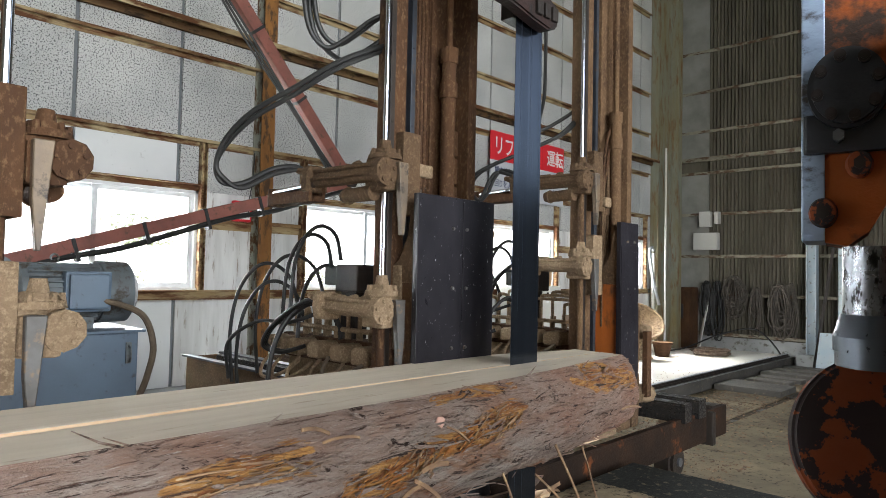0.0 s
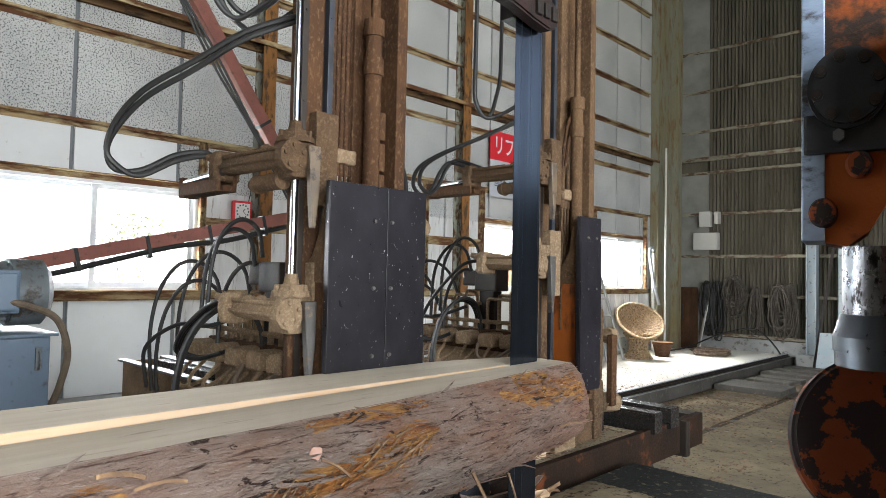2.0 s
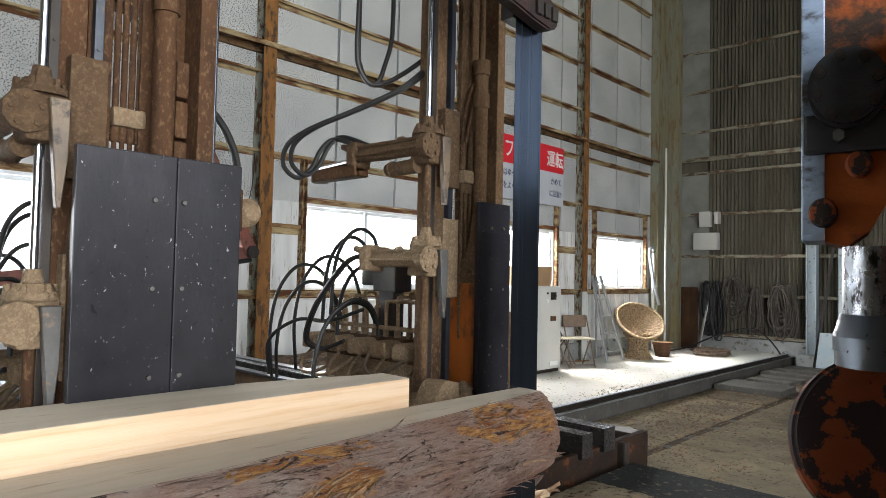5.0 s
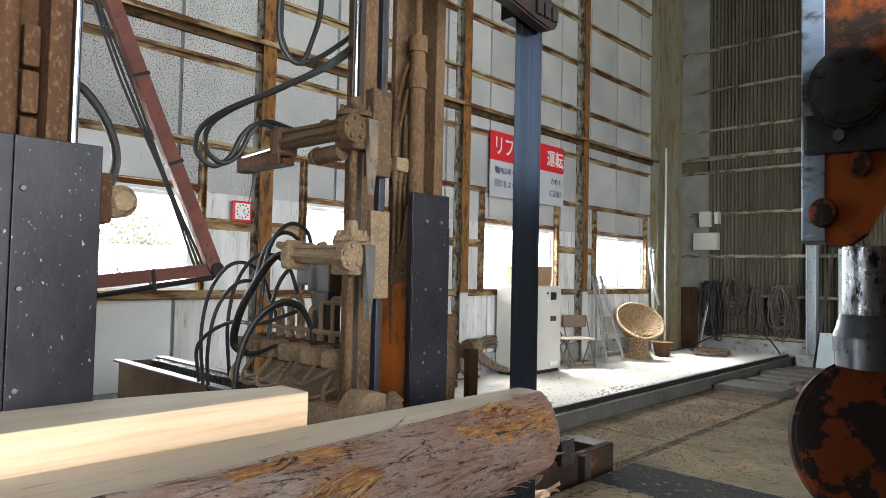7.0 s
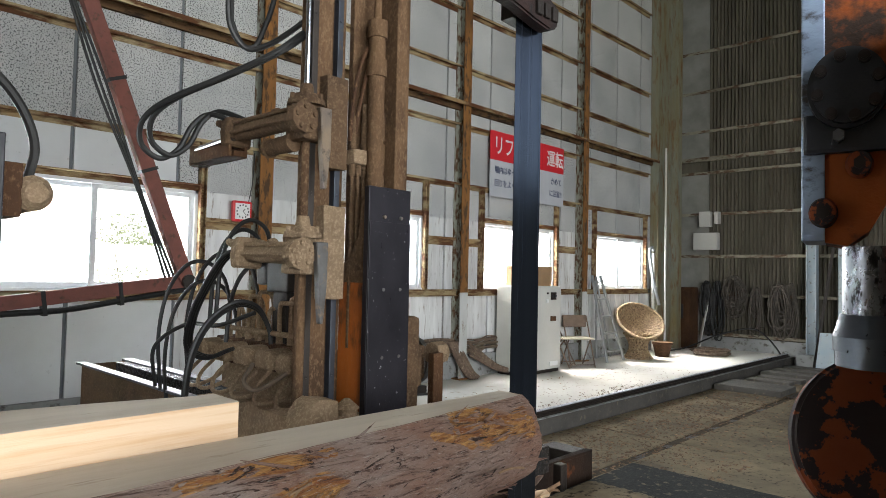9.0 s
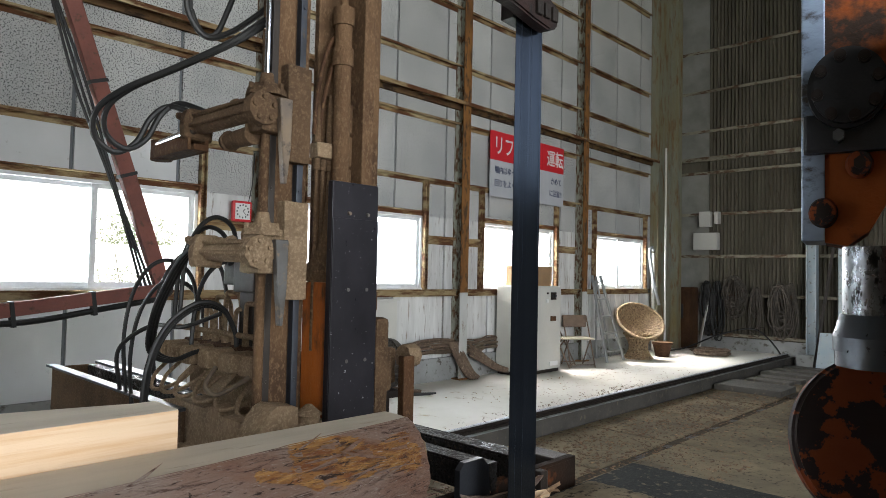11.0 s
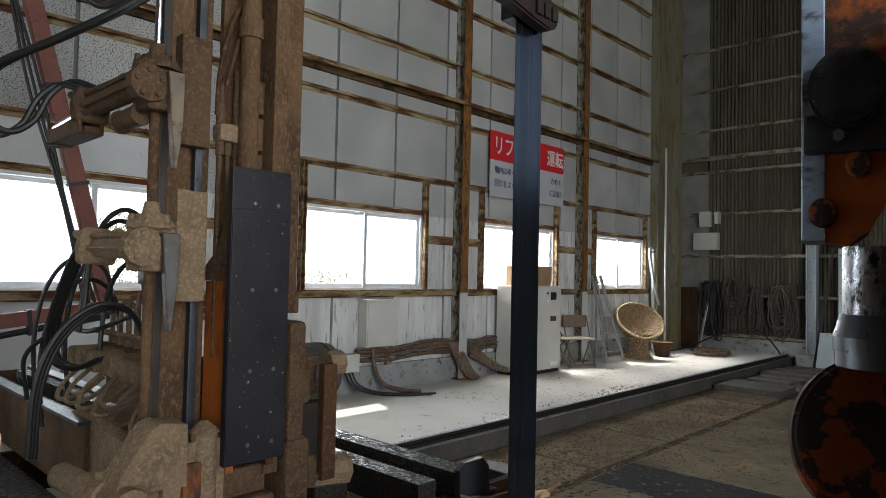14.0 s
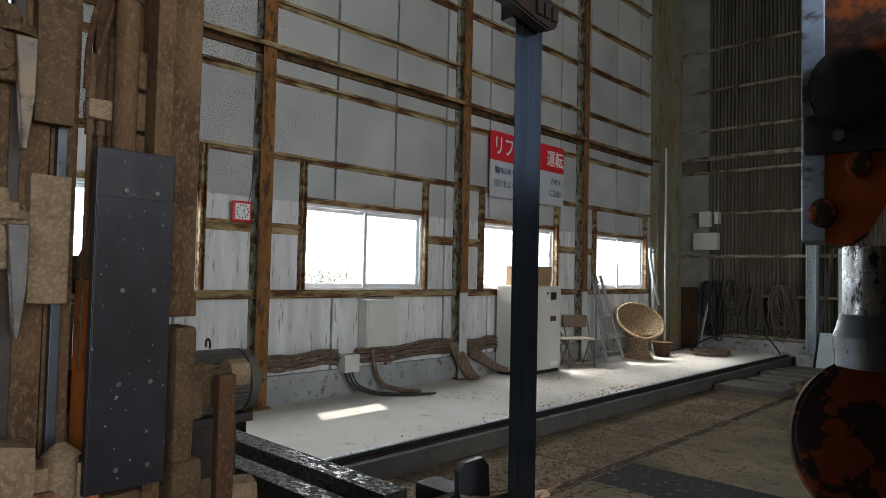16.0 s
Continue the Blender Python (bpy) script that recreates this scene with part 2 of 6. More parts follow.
M["chairframe"] = material("brown_worn_tube", (0.10, 0.062, 0.04), 0.6, var=(0.17, 0.11, 0.07), scale=9, bump=0.2)
M["bedslab"] = material("sawdust_trodden_slab", (0.235, 0.19, 0.125), 0.95, var=(0.12, 0.10, 0.07), scale=1.6, spots=(0.045, 0.035, 0.026), spot_scale=24, spot_at=0.61, bump=0.9, bump_scale=90, spread=0.05, per_piece=0.14, spec=0.1)
M["rope"] = material("brown_dusty_cable", (0.17, 0.115, 0.08), 0.95, var=(0.085, 0.055, 0.038), scale=12, spots=(0.25, 0.185, 0.13), spot_scale=30, spot_at=0.6, bump=0.6)
M["bluepaint"] = material("pale_blue_grey_paint", (0.34, 0.42, 0.47), 0.6, var=(0.42, 0.45, 0.45), scale=4, spots=(0.16, 0.12, 0.08), spot_scale=13, spot_at=0.64, bump=0.15)
M["steelstrip"] = material("brushed_blue_steel", (0.34, 0.43, 0.56), 0.5, metal=0.3, var=(0.22, 0.285, 0.39), scale=10, spots=(0.06, 0.055, 0.05), spot_scale=15, spot_at=0.60, bump=0.15, stretch=(1, 1, 1.6))
M["plant"] = material("sunlit_leaves", (0.42, 0.45, 0.33), 0.8, var=(0.30, 0.34, 0.21), bump=0.1)
M["twig"] = material("pale_sunlit_twig", (0.46, 0.42, 0.34), 0.9)
M["frosted"] = material("frosted_glass", (0.85, 0.87, 0.88), 0.6, bump=0.0)
_ft = M["frosted"].node_tree
_tr = _ft.nodes.new("ShaderNodeBsdfTranslucent")
_tr.inputs[0].default_value = (0.88, 0.92, 0.94, 1)
_mx = _ft.nodes.new("ShaderNodeMixShader")
_mx.inputs[0].default_value = 0.85
_ft.links.new(_ft.nodes["Principled BSDF"].outputs[0], _mx.inputs[1])
_ft.links.new(_tr.outputs[0], _mx.inputs[2])
_ft.links.new(_mx.outputs[0], _ft.nodes["Material Output"].inputs[0])
M["guide"] = material("dark_red_brown_casting", (0.022, 0.010, 0.008), 0.55, var=(0.012, 0.007, 0.006), scale=9, spots=(0.006, 0.006, 0.006), spot_scale=16, spot_at=0.58, bump=0.3, spec=0.3)
M["kerb"] = material("dark_stained_concrete", (0.085, 0.077, 0.066), 0.9, var=(0.05, 0.045, 0.04), scale=2, spots=(0.13, 0.11, 0.08), spot_scale=14, spot_at=0.62, bump=0.4)
M["slide"] = material("blued_slide_steel", (0.045, 0.052, 0.066), 0.4, metal=0.4, var=(0.025, 0.027, 0.032), scale=6, spots=(0.08, 0.055, 0.035), spot_scale=15, spot_at=0.63, bump=0.1)
M["cream"] = material("faded_cream_vinyl", (0.58, 0.52, 0.40), 0.6, bump=0.05)
M["sidebeam"] = material("blackened_rusty_beam", (0.014, 0.010, 0.008), 0.75, var=(0.03, 0.017, 0.011), scale=2.5, spots=(0.13, 0.042, 0.016), spot_scale=5, spot_at=0.64, bump=0.3, spec=0.08)
M["tabletop"] = material("sawdusty_dark_table", (0.018, 0.020, 0.020), 0.75, var=(0.03, 0.032, 0.03), scale=3, spots=(0.16, 0.13, 0.09), spot_scale=26, spot_at=0.62, bump=0.3, spec=0.15)
# Darker dusty coat: oily dirt, and shade put into the colour.
M["dirtyshade"] = material("oily_dusty_shaded_casting", (0.125, 0.076, 0.043), 0.9, var=(0.062, 0.038, 0.023), scale=6, spots=(0.185, 0.122, 0.072), spot_scale=80, spot_at=0.61, bump=0.9, bump_scale=120, spec=0.12, spread=0.12)
M["innerbark"] = material("torn_orange_inner_bark", (0.40, 0.165, 0.045), 0.9, var=(0.22, 0.075, 0.026), scale=10, spots=(0.58, 0.35, 0.13), spot_scale=13, spot_at=0.60, bump=1.0, bump_scale=60, stretch=(2.5, 0.5, 2.5), spec=0.15)
# White board in a darker tone, offsetting strong door light on the end wall.
M["dimboard"] = material("darkened_white_board", (0.27, 0.265, 0.24), 0.9, var=(0.18, 0.175, 0.155), scale=2, bump=0.1)
M["brightrail"] = material("polished_rail_head", (0.58, 0.60, 0.64), 0.3, metal=0.4, var=(0.40, 0.41, 0.43), scale=9, bump=0.05)
M["pitted"] = material("pitted_bright_steel", (0.24, 0.25, 0.27), 0.28, metal=0.95, var=(0.11, 0.112, 0.12), scale=9, spots=(0.015, 0.013, 0.012), spot_scale=95, spot_at=0.57, bump=0.1, spread=0.04, stretch=(1, 1, 0.5))
M["steelcollar"] = material("turned_grey_steel", (0.10, 0.115, 0.135), 0.35, metal=0.7, var=(0.075, 0.085, 0.10), scale=6, bump=0.05)
M["wornblade"] = material("worn_brown_steel", (0.085, 0.066, 0.052), 0.5, metal=0.2, var=(0.15, 0.105, 0.065), scale=7, spots=(0.04, 0.03, 0.024), spot_scale=18, spot_at=0.6, bump=0.25)
M["crumb"] = material("dark_bark_crumbs", (0.085, 0.05, 0.03), 0.95, var=(0.17, 0.11, 0.06), scale=9, bump=0.4)
M["barepatch"] = material("pink_bare_wood", (0.55, 0.33, 0.26), 0.9, var=(0.46, 0.26, 0.20), scale=20, bump=0.3)
M["knee"] = material("dirty_orange_knee", (0.36, 0.098, 0.018), 0.6, var=(0.21, 0.065, 0.02), scale=5, spots=(0.045, 0.026, 0.018), spot_scale=6, spot_at=0.54, bump=0.3, spread=0.06, spec=0.2, stretch=(1, 1, 0.4))
M["grass"] = material("pale_outdoor_ground", (0.42, 0.40, 0.30), 0.95, var=(0.30, 0.33, 0.17), scale=0.6, bump=0.3)


# ---- mesh helpers ----
def box(bm, x0, x1, y0, y1, z0, z1, bevel=0.0):
    m = Matrix.Translation(((x0 + x1) / 2, (y0 + y1) / 2, (z0 + z1) / 2)) @ Matrix.Diagonal((abs(x1 - x0), abs(y1 - y0), abs(z1 - z0), 1))
    vs = bmesh.ops.create_cube(bm, size=1, matrix=m)["verts"]
    if bevel:
        es = list({e for v in vs for e in v.link_edges})
        bmesh.ops.bevel(bm, geom=es, offset=bevel, segments=2, affect="EDGES", profile=0.6)
    return bm


def rod(bm, a, b, r, r2=None, n=14, caps=True):
    a, b = Vector(a), Vector(b)
    d = b - a
    m = Matrix.Translation((a + b) / 2) @ d.to_track_quat("Z", "Y").to_matrix().to_4x4()
    bmesh.ops.create_cone(bm, cap_ends=caps, segments=n, radius1=r, radius2=r if r2 is None else r2, depth=d.length, matrix=m)
    return bm


def bar(bm, a, b, w, h, bevel=0.0, upv=(0, 0, 1)):
    """A rectangular bar from a to b; h along upv."""
    a, b = Vector(a), Vector(b)
    d = b - a
    z = d.normalized()
    x = Vector(upv).cross(z)
    x = x.normalized() if x.length > 1e-5 else Vector((1, 0, 0))
    y = z.cross(x)
    rot = Matrix((x, y, z)).transposed().to_4x4()
    m = Matrix.Translation((a + b) / 2) @ rot @ Matrix.Diagonal((w, h, d.length, 1))
    vs = bmesh.ops.create_cube(bm, size=1, matrix=m)["verts"]
    if bevel:
        bmesh.ops.bevel(bm, geom=list({e for v in vs for e in v.link_edges}), offset=bevel, segments=1, affect="EDGES")
    return bm


def prism(bm, outline, axis, lo, hi):
    """An outline of (u, v) points pushed from lo to hi along an axis: x takes (y, z), y takes (x, z), z takes (x, y)."""
    put = {"x": lambda u, v, w: (w, u, v), "y": lambda u, v, w: (u, w, v), "z": lambda u, v, w: (u, v, w)}[axis]
    lo_v = [bm.verts.new(put(u, v, lo)) for u, v in outline]
    hi_v = [bm.verts.new(put(u, v, hi)) for u, v in outline]
    n = len(outline)
    fs = [bm.faces.new(lo_v), bm.faces.new(hi_v)]
    fs += [bm.faces.new((lo_v[i], lo_v[(i + 1) % n], hi_v[(i + 1) % n], hi_v[i])) for i in range(n)]
    bmesh.ops.recalc_face_normals(bm, faces=fs)
    return bm


def smooth_path(points, steps=8):
    """A smooth line through a few points."""
    p = [Vector(q) for q in points]
    p = [2 * p[0] - p[1]] + p + [2 * p[-1] - p[-2]]
    out = []
    for i in range(1, len(p) - 2):
        a, b, c, d = p[i - 1:i + 3]
        for k in range(steps):
            t = k / steps
            out.append(0.5 * (2 * b + (c - a) * t + (2 * a - 5 * b + 4 * c - d) * t * t + (3 * b - a - 3 * c + d) * t ** 3))
    out.append(p[-2])
    return out


def tube(bm, points, r, n=8, steps=8):
    path = smooth_path(points, steps)
    rings = []
    side = None
    for i, q in enumerate(path):
        d = (path[min(i + 1, len(path) - 1)] - path[max(i - 1, 0)]).normalized()
        if side is None:
            side = d.orthogonal().normalized()
        side = (side - d * side.dot(d)).normalized()
        up = d.cross(side)
        rings.append([bm.verts.new(q + r * (math.cos(2 * math.pi * k / n) * side + math.sin(2 * math.pi * k / n) * up)) for k in range(n)])
    for a, b in zip(rings, rings[1:]):
        for k in range(n):
            bm.faces.new((a[k], a[(k + 1) % n], b[(k + 1) % n], b[k]))
    bm.faces.new(rings[0][::-1])
    bm.faces.new(rings[-1])
    return bm


BASE = {}


def thing(name, base, label, category, group="", kind=""):
    """An Empty at the thing's base; its parts are given in the world's metres at the clip's start."""
    ob = new(name)
    ob.location = base
    ob.empty_display_size = 0.1
    BASE[ob] = Vector(base)
    return tagged(ob, label, category, group, kind)


def part(name, bm, mat, parent, label="", smooth=False):
    base = BASE[parent]
    bmesh.ops.translate(bm, verts=bm.verts[:], vec=-base)
    me = bpy.data.meshes.new(name)
    bm.to_mesh(me)
    bm.free()
    if smooth:
        me.shade_smooth()
        me.set_sharp_from_angle(angle=radians(40))
    me.materials.append(M[mat])
    ob = new(name, me)
    ob.parent = parent
    BASE[ob] = base
    if label:
        ob["label"] = label
    return ob


def solid(name, bm, mat, label, category="", kind="", base=(0, 0, 0), smooth=False, group=""):
    """A thing that is one mesh."""
    base = Vector(base)
    bmesh.ops.translate(bm, verts=bm.verts[:], vec=-base)
    me = bpy.data.meshes.new(name)
    bm.to_mesh(me)
    bm.free()
    if smooth:
        me.shade_smooth()
        me.set_sharp_from_angle(angle=radians(40))
    me.materials.append(M[mat])
    ob = new(name, me)
    ob.location = base
    BASE[ob] = base
    return tagged(ob, label, category, group, kind)


def B():
    return bmesh.new()


# ---- the hall ----
WX, EY = -6.1, 13.8
ROOF = 7.6


def structure(name, bm, mat, label, category, smooth=False):
    return solid(name, bm, mat, label, category, "structure", smooth=smooth)


WINDOWS = [(-4.96, -3.14), (-1.91, -0.09), (1.14, 2.96), (4.17, 5.99), (7.17, 8.98), (10.22, 12.05)]
SILL, HEAD = 1.19, 2.15
GIRTS = [2.64, 3.46, 4.26, 5.06, 5.82, 6.66]

# outer skin of the window wall, with its openings
bm = B()
ys = [-9.0] + [v for w in WINDOWS for v in w] + [EY + 0.3]
for i in range(0, len(ys), 2):
    box(bm, WX - 0.09, WX - 0.03, ys[i], ys[i + 1], SILL, HEAD)
box(bm, WX - 0.09, WX - 0.03, -9.0, EY + 0.3, -0.3, SILL)
box(bm, WX - 0.09, WX - 0.03, -9.0, EY + 0.3, HEAD, ROOF)
wall_west = structure("wall_west", bm, "batten", "long hall wall of framed boards with rusty rails", "wall")

# end wall backing
bm = B()
box(bm, WX - 0.16, 5.2, EY + 0.06, EY + 0.2, -0.3, ROOF)
wall_north = structure("wall_north", bm, "corrugated", "end wall clad in corrugated sheet", "wall")

bm = B()
box(bm, WX, 5.0, -9.2, -9.0, -0.3, ROOF)
wall_south = structure("wall_south", bm, "corrugated", "plain corrugated rear wall", "wall")
bm = B()
for y0, y1, z0, z1 in ((-9.0, -4.5, -0.3, ROOF), (-4.5, 5.5, 4.8, ROOF), (5.5, 8.2, -0.3, ROOF), (8.2, 13.0, -0.3, 3.3), (8.2, 13.0, 6.6, ROOF), (13.0, EY + 0.06, -0.3, ROOF)):
    box(bm, 5.0, 5.2, y0, y1, z0, z1)
wall_east = structure("wall_east", bm, "corrugated", "corrugated wall with a wide open loading doorway", "wall")
bm = B()
box(bm, WX - 0.4, 5.4, -9.4, EY + 0.4, ROOF, ROOF + 0.15)
ceiling = structure("ceiling", bm, "ceiling", "dark sheet roof over the hall", "ceiling")

# ground outside, track bed, walkway
bm = B()
bmesh.ops.create_grid(bm, x_segments=2, y_segments=2, size=400, matrix=Matrix.Translation((0, 0, -0.42)))
structure("ground", bm, "grass", "bright dry ground outside the hall", "ground")
bm = B()
box(bm, -3.86, 5.0, -9.0, EY + 0.06, -0.4, -0.2)
floor_bed = structure("floor", bm, "kerb", "concrete track bed strewn with sawdust", "floor")
bm = B()
box(bm, WX - 0.1, -3.98, 2.9, EY + 0.06, -0.4, 0.0)
box(bm, WX - 0.1, -5.5, -9.0, 2.9, -0.4, 0.0)
walkway = structure("pavement", bm, "walkway", "dusty concrete walkway along the window wall", "walkway")
bm = B()
box(bm, -3.98, -3.86, -9.0, EY, -0.4, -0.03, 0.01)
structure("kerb", bm, "kerb", "worn concrete kerb beside the carriage track", "kerb")
bm = B()
box(bm, -3.915, -3.865, -9.0, EY - 0.05, -0.03, -0.024, 0.002)
structure("kerb_ledge", bm, "concrete", "dusty concrete ledge along the kerb", "kerb")
bm = B()
box(bm, -3.975, -3.92, -9.0, EY - 0.1, -0.03, 0.0)
box(bm, -3.957, -3.943, -9.0, EY - 0.1, 0.0, 0.03)
solid("rail_base", bm, "dark", "dark steel rail foot on the kerb", "rail", "structure")
bm = B()
box(bm, -3.966, -3.934, -9.0, EY - 0.1, 0.03, 0.045, 0.006)
solid("carriage_rail", bm, "brightrail", "worn steel carriage rail on the kerb", "rail", "structure")
bm = B()
box(bm, -2.86, -2.79, -9.0, EY - 0.1, -0.2, -0.196)
solid("floor_channel", bm, "dark", "dark steel channel let into the track bed", "rail", "structure")

# boards between the rails
panel_edges = [0.915 * k + 0.93 - 0.915 * 3 for k in range(0, 18)]
rows = [(0.30, 1.12, "whiteboard"), (1.20, 2.15, "whiteboard"), (2.15, 2.64, "speckle"), (2.64, 3.46, "speckle"), (3.46, 4.26, "speckle"),
        (4.26, 5.06, "speckle"), (5.06, 5.82, "speckle"), (5.82, 6.66, "speckle"), (6.66, ROOF, "speckle")]


def board(parent, y0, y1, z0, z1, mat):
    if z0 < 2.5 and y1 < 3.6:
        mat = "smoothboard"
    if y1 - y0 < 0.03:
        return
    bm = B()
    box(bm, WX - 0.03, WX, y0 + 0.004, y1 - 0.004, z0, z1)
    part("panel", bm, mat, parent)


for z0, z1, mat in rows:
    for a, b in zip(panel_edges, panel_edges[1:]):
        a, b = a + 0.014, b - 0.014
        spans = [(a, b)]
        if z0 == 1.20:
            for w0, w1 in WINDOWS:
                spans = [s for p, q in spans for s in ((p, min(q, w0)), (max(p, w1), q)) if s[1] - s[0] > 0.03]
        for p, q in spans:
            if q > -1.0:
                board(wall_west, p, min(q, EY), z0, z1, mat)
bm = B()
box(bm, WX - 0.03, WX + 0.05, -9, EY, -0.05, 0.30, 0.006)
part("plinth", bm, "concrete", wall_west, "stained concrete plinth")


def girt(z, h=0.06, d=0.07, y0=-9.0, y1=12.25, x=WX):
    bm = B()
    box(bm, x, x + d, y0, y1, z, z + 0.008)
    box(bm, x + d - 0.008, x + d, y0, y1, z - 0.022, z)
    box(bm, x, x + 0.010, y0, y1, z - h, z)
    return part("rail", bm, "rust_frame", wall_west, "rust-streaked steel angle rail")


for z in GIRTS:
    girt(z)
bm = B()
box(bm, WX, WX + 0.02, -9, 12.25, 1.11, 1.20)
box(bm, WX + 0.02, WX + 0.08, -9, 12.25, 1.185, 1.20)
box(bm, WX + 0.02, WX + 0.08, -9, 12.25, 1.11, 1.122)
part("sill_rail", bm, "rust_frame", wall_west, "rusty channel rail under the windows")
bm = B()
box(bm, WX + 0.05, WX + 0.20, -9, 12.35, 3.72, 3.735)
box(bm, WX + 0.19, WX + 0.20, -9, 12.35, 3.685, 3.72)
beam = part("wind_beam", bm, "rust_frame", wall_west, "rusty channel beam")
# Rusted web in a darkened colour that paints the shade inside the channel.
bm = B()
box(bm, WX + 0.012, WX + 0.05, -9, 12.35, 3.65, 3.72)
part("beam_web", bm, "shadedrust", beam, "rusted web of the beam, darkened for shade")

for y in (-2.5, 0.55, 3.61, 6.66, 9.70):
    col = thing("steel_column", (WX + 0.08, y, 0), "rusted orange steel column with grey-green flaking web", "column", "columns of the hall frame", "structure")
    pale = 1.16 if y > 6 else 0.02
    bm = B()
    box(bm, WX + 0.148, WX + 0.16, y - 0.075, y + 0.075, pale, ROOF)
    part("flange", bm, "rust_column", col, "rusted orange flange")
    if pale > 1:
        bm = B()
        box(bm, WX + 0.148, WX + 0.16, y - 0.075, y + 0.075, 0.02, pale)
        part("flange_foot", bm, "column_foot", col, "pale grey painted foot of the flange")
    bm = B()
    box(bm, WX, WX + 0.012, y - 0.075, y + 0.075, 0.02, ROOF)
    box(bm, WX + 0.012, WX + 0.148, y - 0.005, y + 0.005, 0.02, ROOF)
    part("web", bm, "column_web", col, "grey-green flaking web")
    bm = B()
    box(bm, WX - 0.0, WX + 0.2, y - 0.1, y + 0.1, 0, 0.02)
    part("base_plate", bm, "rust_column", col)

bm = B()
box(bm, WX, WX + 0.17, 12.35, 12.95, 0.0, ROOF, 0.012)
box(bm, WX, WX + 0.30, 12.95, 13.15, 0.0, ROOF, 0.012)
solid("corner_pillar", bm, "pillar", "broad weathered greenish pillar streaked with rust", "column", "structure", base=(WX + .15, 12.75, 0))


def window(k, y0, y1):
    w = thing("window_%d" % k, (WX, (y0 + y1) / 2, SILL), "two-pane aluminium sliding window in a rusty frame", "window", "windows of the hall", "structure")
    bm = B()
    for a, b in ((y0, y0 + 0.03), (y1 - 0.03, y1)):
        box(bm, WX - 0.085, WX + 0.012, a, b, SILL, HEAD)
    box(bm, WX - 0.085, WX + 0.012, y0, y1, HEAD - 0.03, HEAD)
    box(bm, WX - 0.085, WX + 0.03, y0, y1, SILL, SILL + 0.03)
    part("window_frame", bm, "alu", w)
    mid = (y0 + y1) / 2
    for a, b, x in ((y0 + 0.03, mid + 0.03, WX - 0.065), (mid - 0.03, y1 - 0.03, WX - 0.032)):
        bm = B()
        for p, q in ((a, a + 0.045), (b - 0.045, b)):
            box(bm, x - 0.012, x + 0.012, p, q, SILL + 0.03, HEAD - 0.03)
        box(bm, x - 0.012, x + 0.012, a + 0.045, b - 0.045, HEAD - 0.07, HEAD - 0.03)
        box(bm, x - 0.012, x + 0.012, a + 0.045, b - 0.045, SILL + 0.03, SILL + 0.08)
        sash = part("sash", bm, "alu", w)
        if k < 5 and (x > WX - 0.05) != (k == 3):
            bm = B()
            box(bm, x - 0.003, x + 0.003, a + 0.045, b - 0.045, SILL + 0.08, HEAD - 0.07)
            part("pane", bm, "frosted", sash, "frosted white pane")
    for a in (y0 - 0.03, y1 + 0.03):
        bm = B()
        box(bm, WX + 0.0, WX + 0.07, a - 0.03, a - 0.022, SILL, 2.64)
        box(bm, WX + 0.0, WX + 0.012, a - 0.03, a + 0.03, SILL, 2.64)
        box(bm, WX + 0.0, WX + 0.07, a + 0.022, a + 0.03, SILL, 2.64)
        part("jamb_post", bm, "rust_frame", w, "rusty steel channel post")
    bm = B()
    box(bm, WX, WX + 0.012, y0, y1, HEAD, HEAD + 0.06)
    box(bm, WX, WX + 0.07, y0, y1, HEAD + 0.048, HEAD + 0.06)
    part("lintel", bm, "rust_frame", w, "rusty steel angle")


for k, (a, b) in enumerate(WINDOWS):
    window(k + 1, a, b)
    daylight("window_light", (WX - 0.2, (a + b) / 2, 1.67), (0, (a + b) / 2 - 0.5, 0.6), 1.75, 0.9, 55 if a > 0 else 90)
for y in (8.08, 11.14):
    glow = daylight("window_sun_light", (WX + 0.02, y, 1.67), (WX + 0.02 + 0.95, y - 0.2, 0.0), 1.6, 0.8, 15, (1.0, 0.97, 0.91))
    glow.data.spread = radians(62)
daylight("door_light", (4.95, -0.3, 2.3), (-6, -0.3, 1.6), 8.4, 4.8, 680)
# Lamp in an unseen high opening, added to give the blade its bright top.
daylight("blade_sheen_light", (4.95, 10.6, 4.95), (-6, 9.0, 2.0), 4.7, 3.2, 13)

# end wall sheets
def corrugated(y, x0, x1, z0, z1, pitch=0.073, depth=0.058):
    bm = B()
    n = int((x1 - x0) / pitch * 6)
    lo, hi = [], []
    for i in range(n + 1):
        x = x0 + (x1 - x0) * i / n
        d = y - depth * (0.5 + 0.5 * math.cos(2 * math.pi * x / pitch))
        lo.append(bm.verts.new((x, d, z0)))
        hi.append(bm.verts.new((x, d, z1)))
    for i in range(n):
        bm.faces.new((lo[i], lo[i + 1], hi[i + 1], hi[i]))
    return bm


for k in range(16):
    x0 = -5.49 + 0.608 * k
    for z0, z1 in ((0.24, 3.70), (3.66, ROOF)):
        part("sheet", corrugated(EY + 0.03 - (0.006 if z0 > 1 else 0) - 0.003 * (k % 2), x0, x0 + 0.65, z0, z1), "corrugated", wall_north, smooth=True)
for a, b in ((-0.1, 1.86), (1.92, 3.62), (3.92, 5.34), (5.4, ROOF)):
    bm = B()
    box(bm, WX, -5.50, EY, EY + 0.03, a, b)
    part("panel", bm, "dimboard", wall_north)
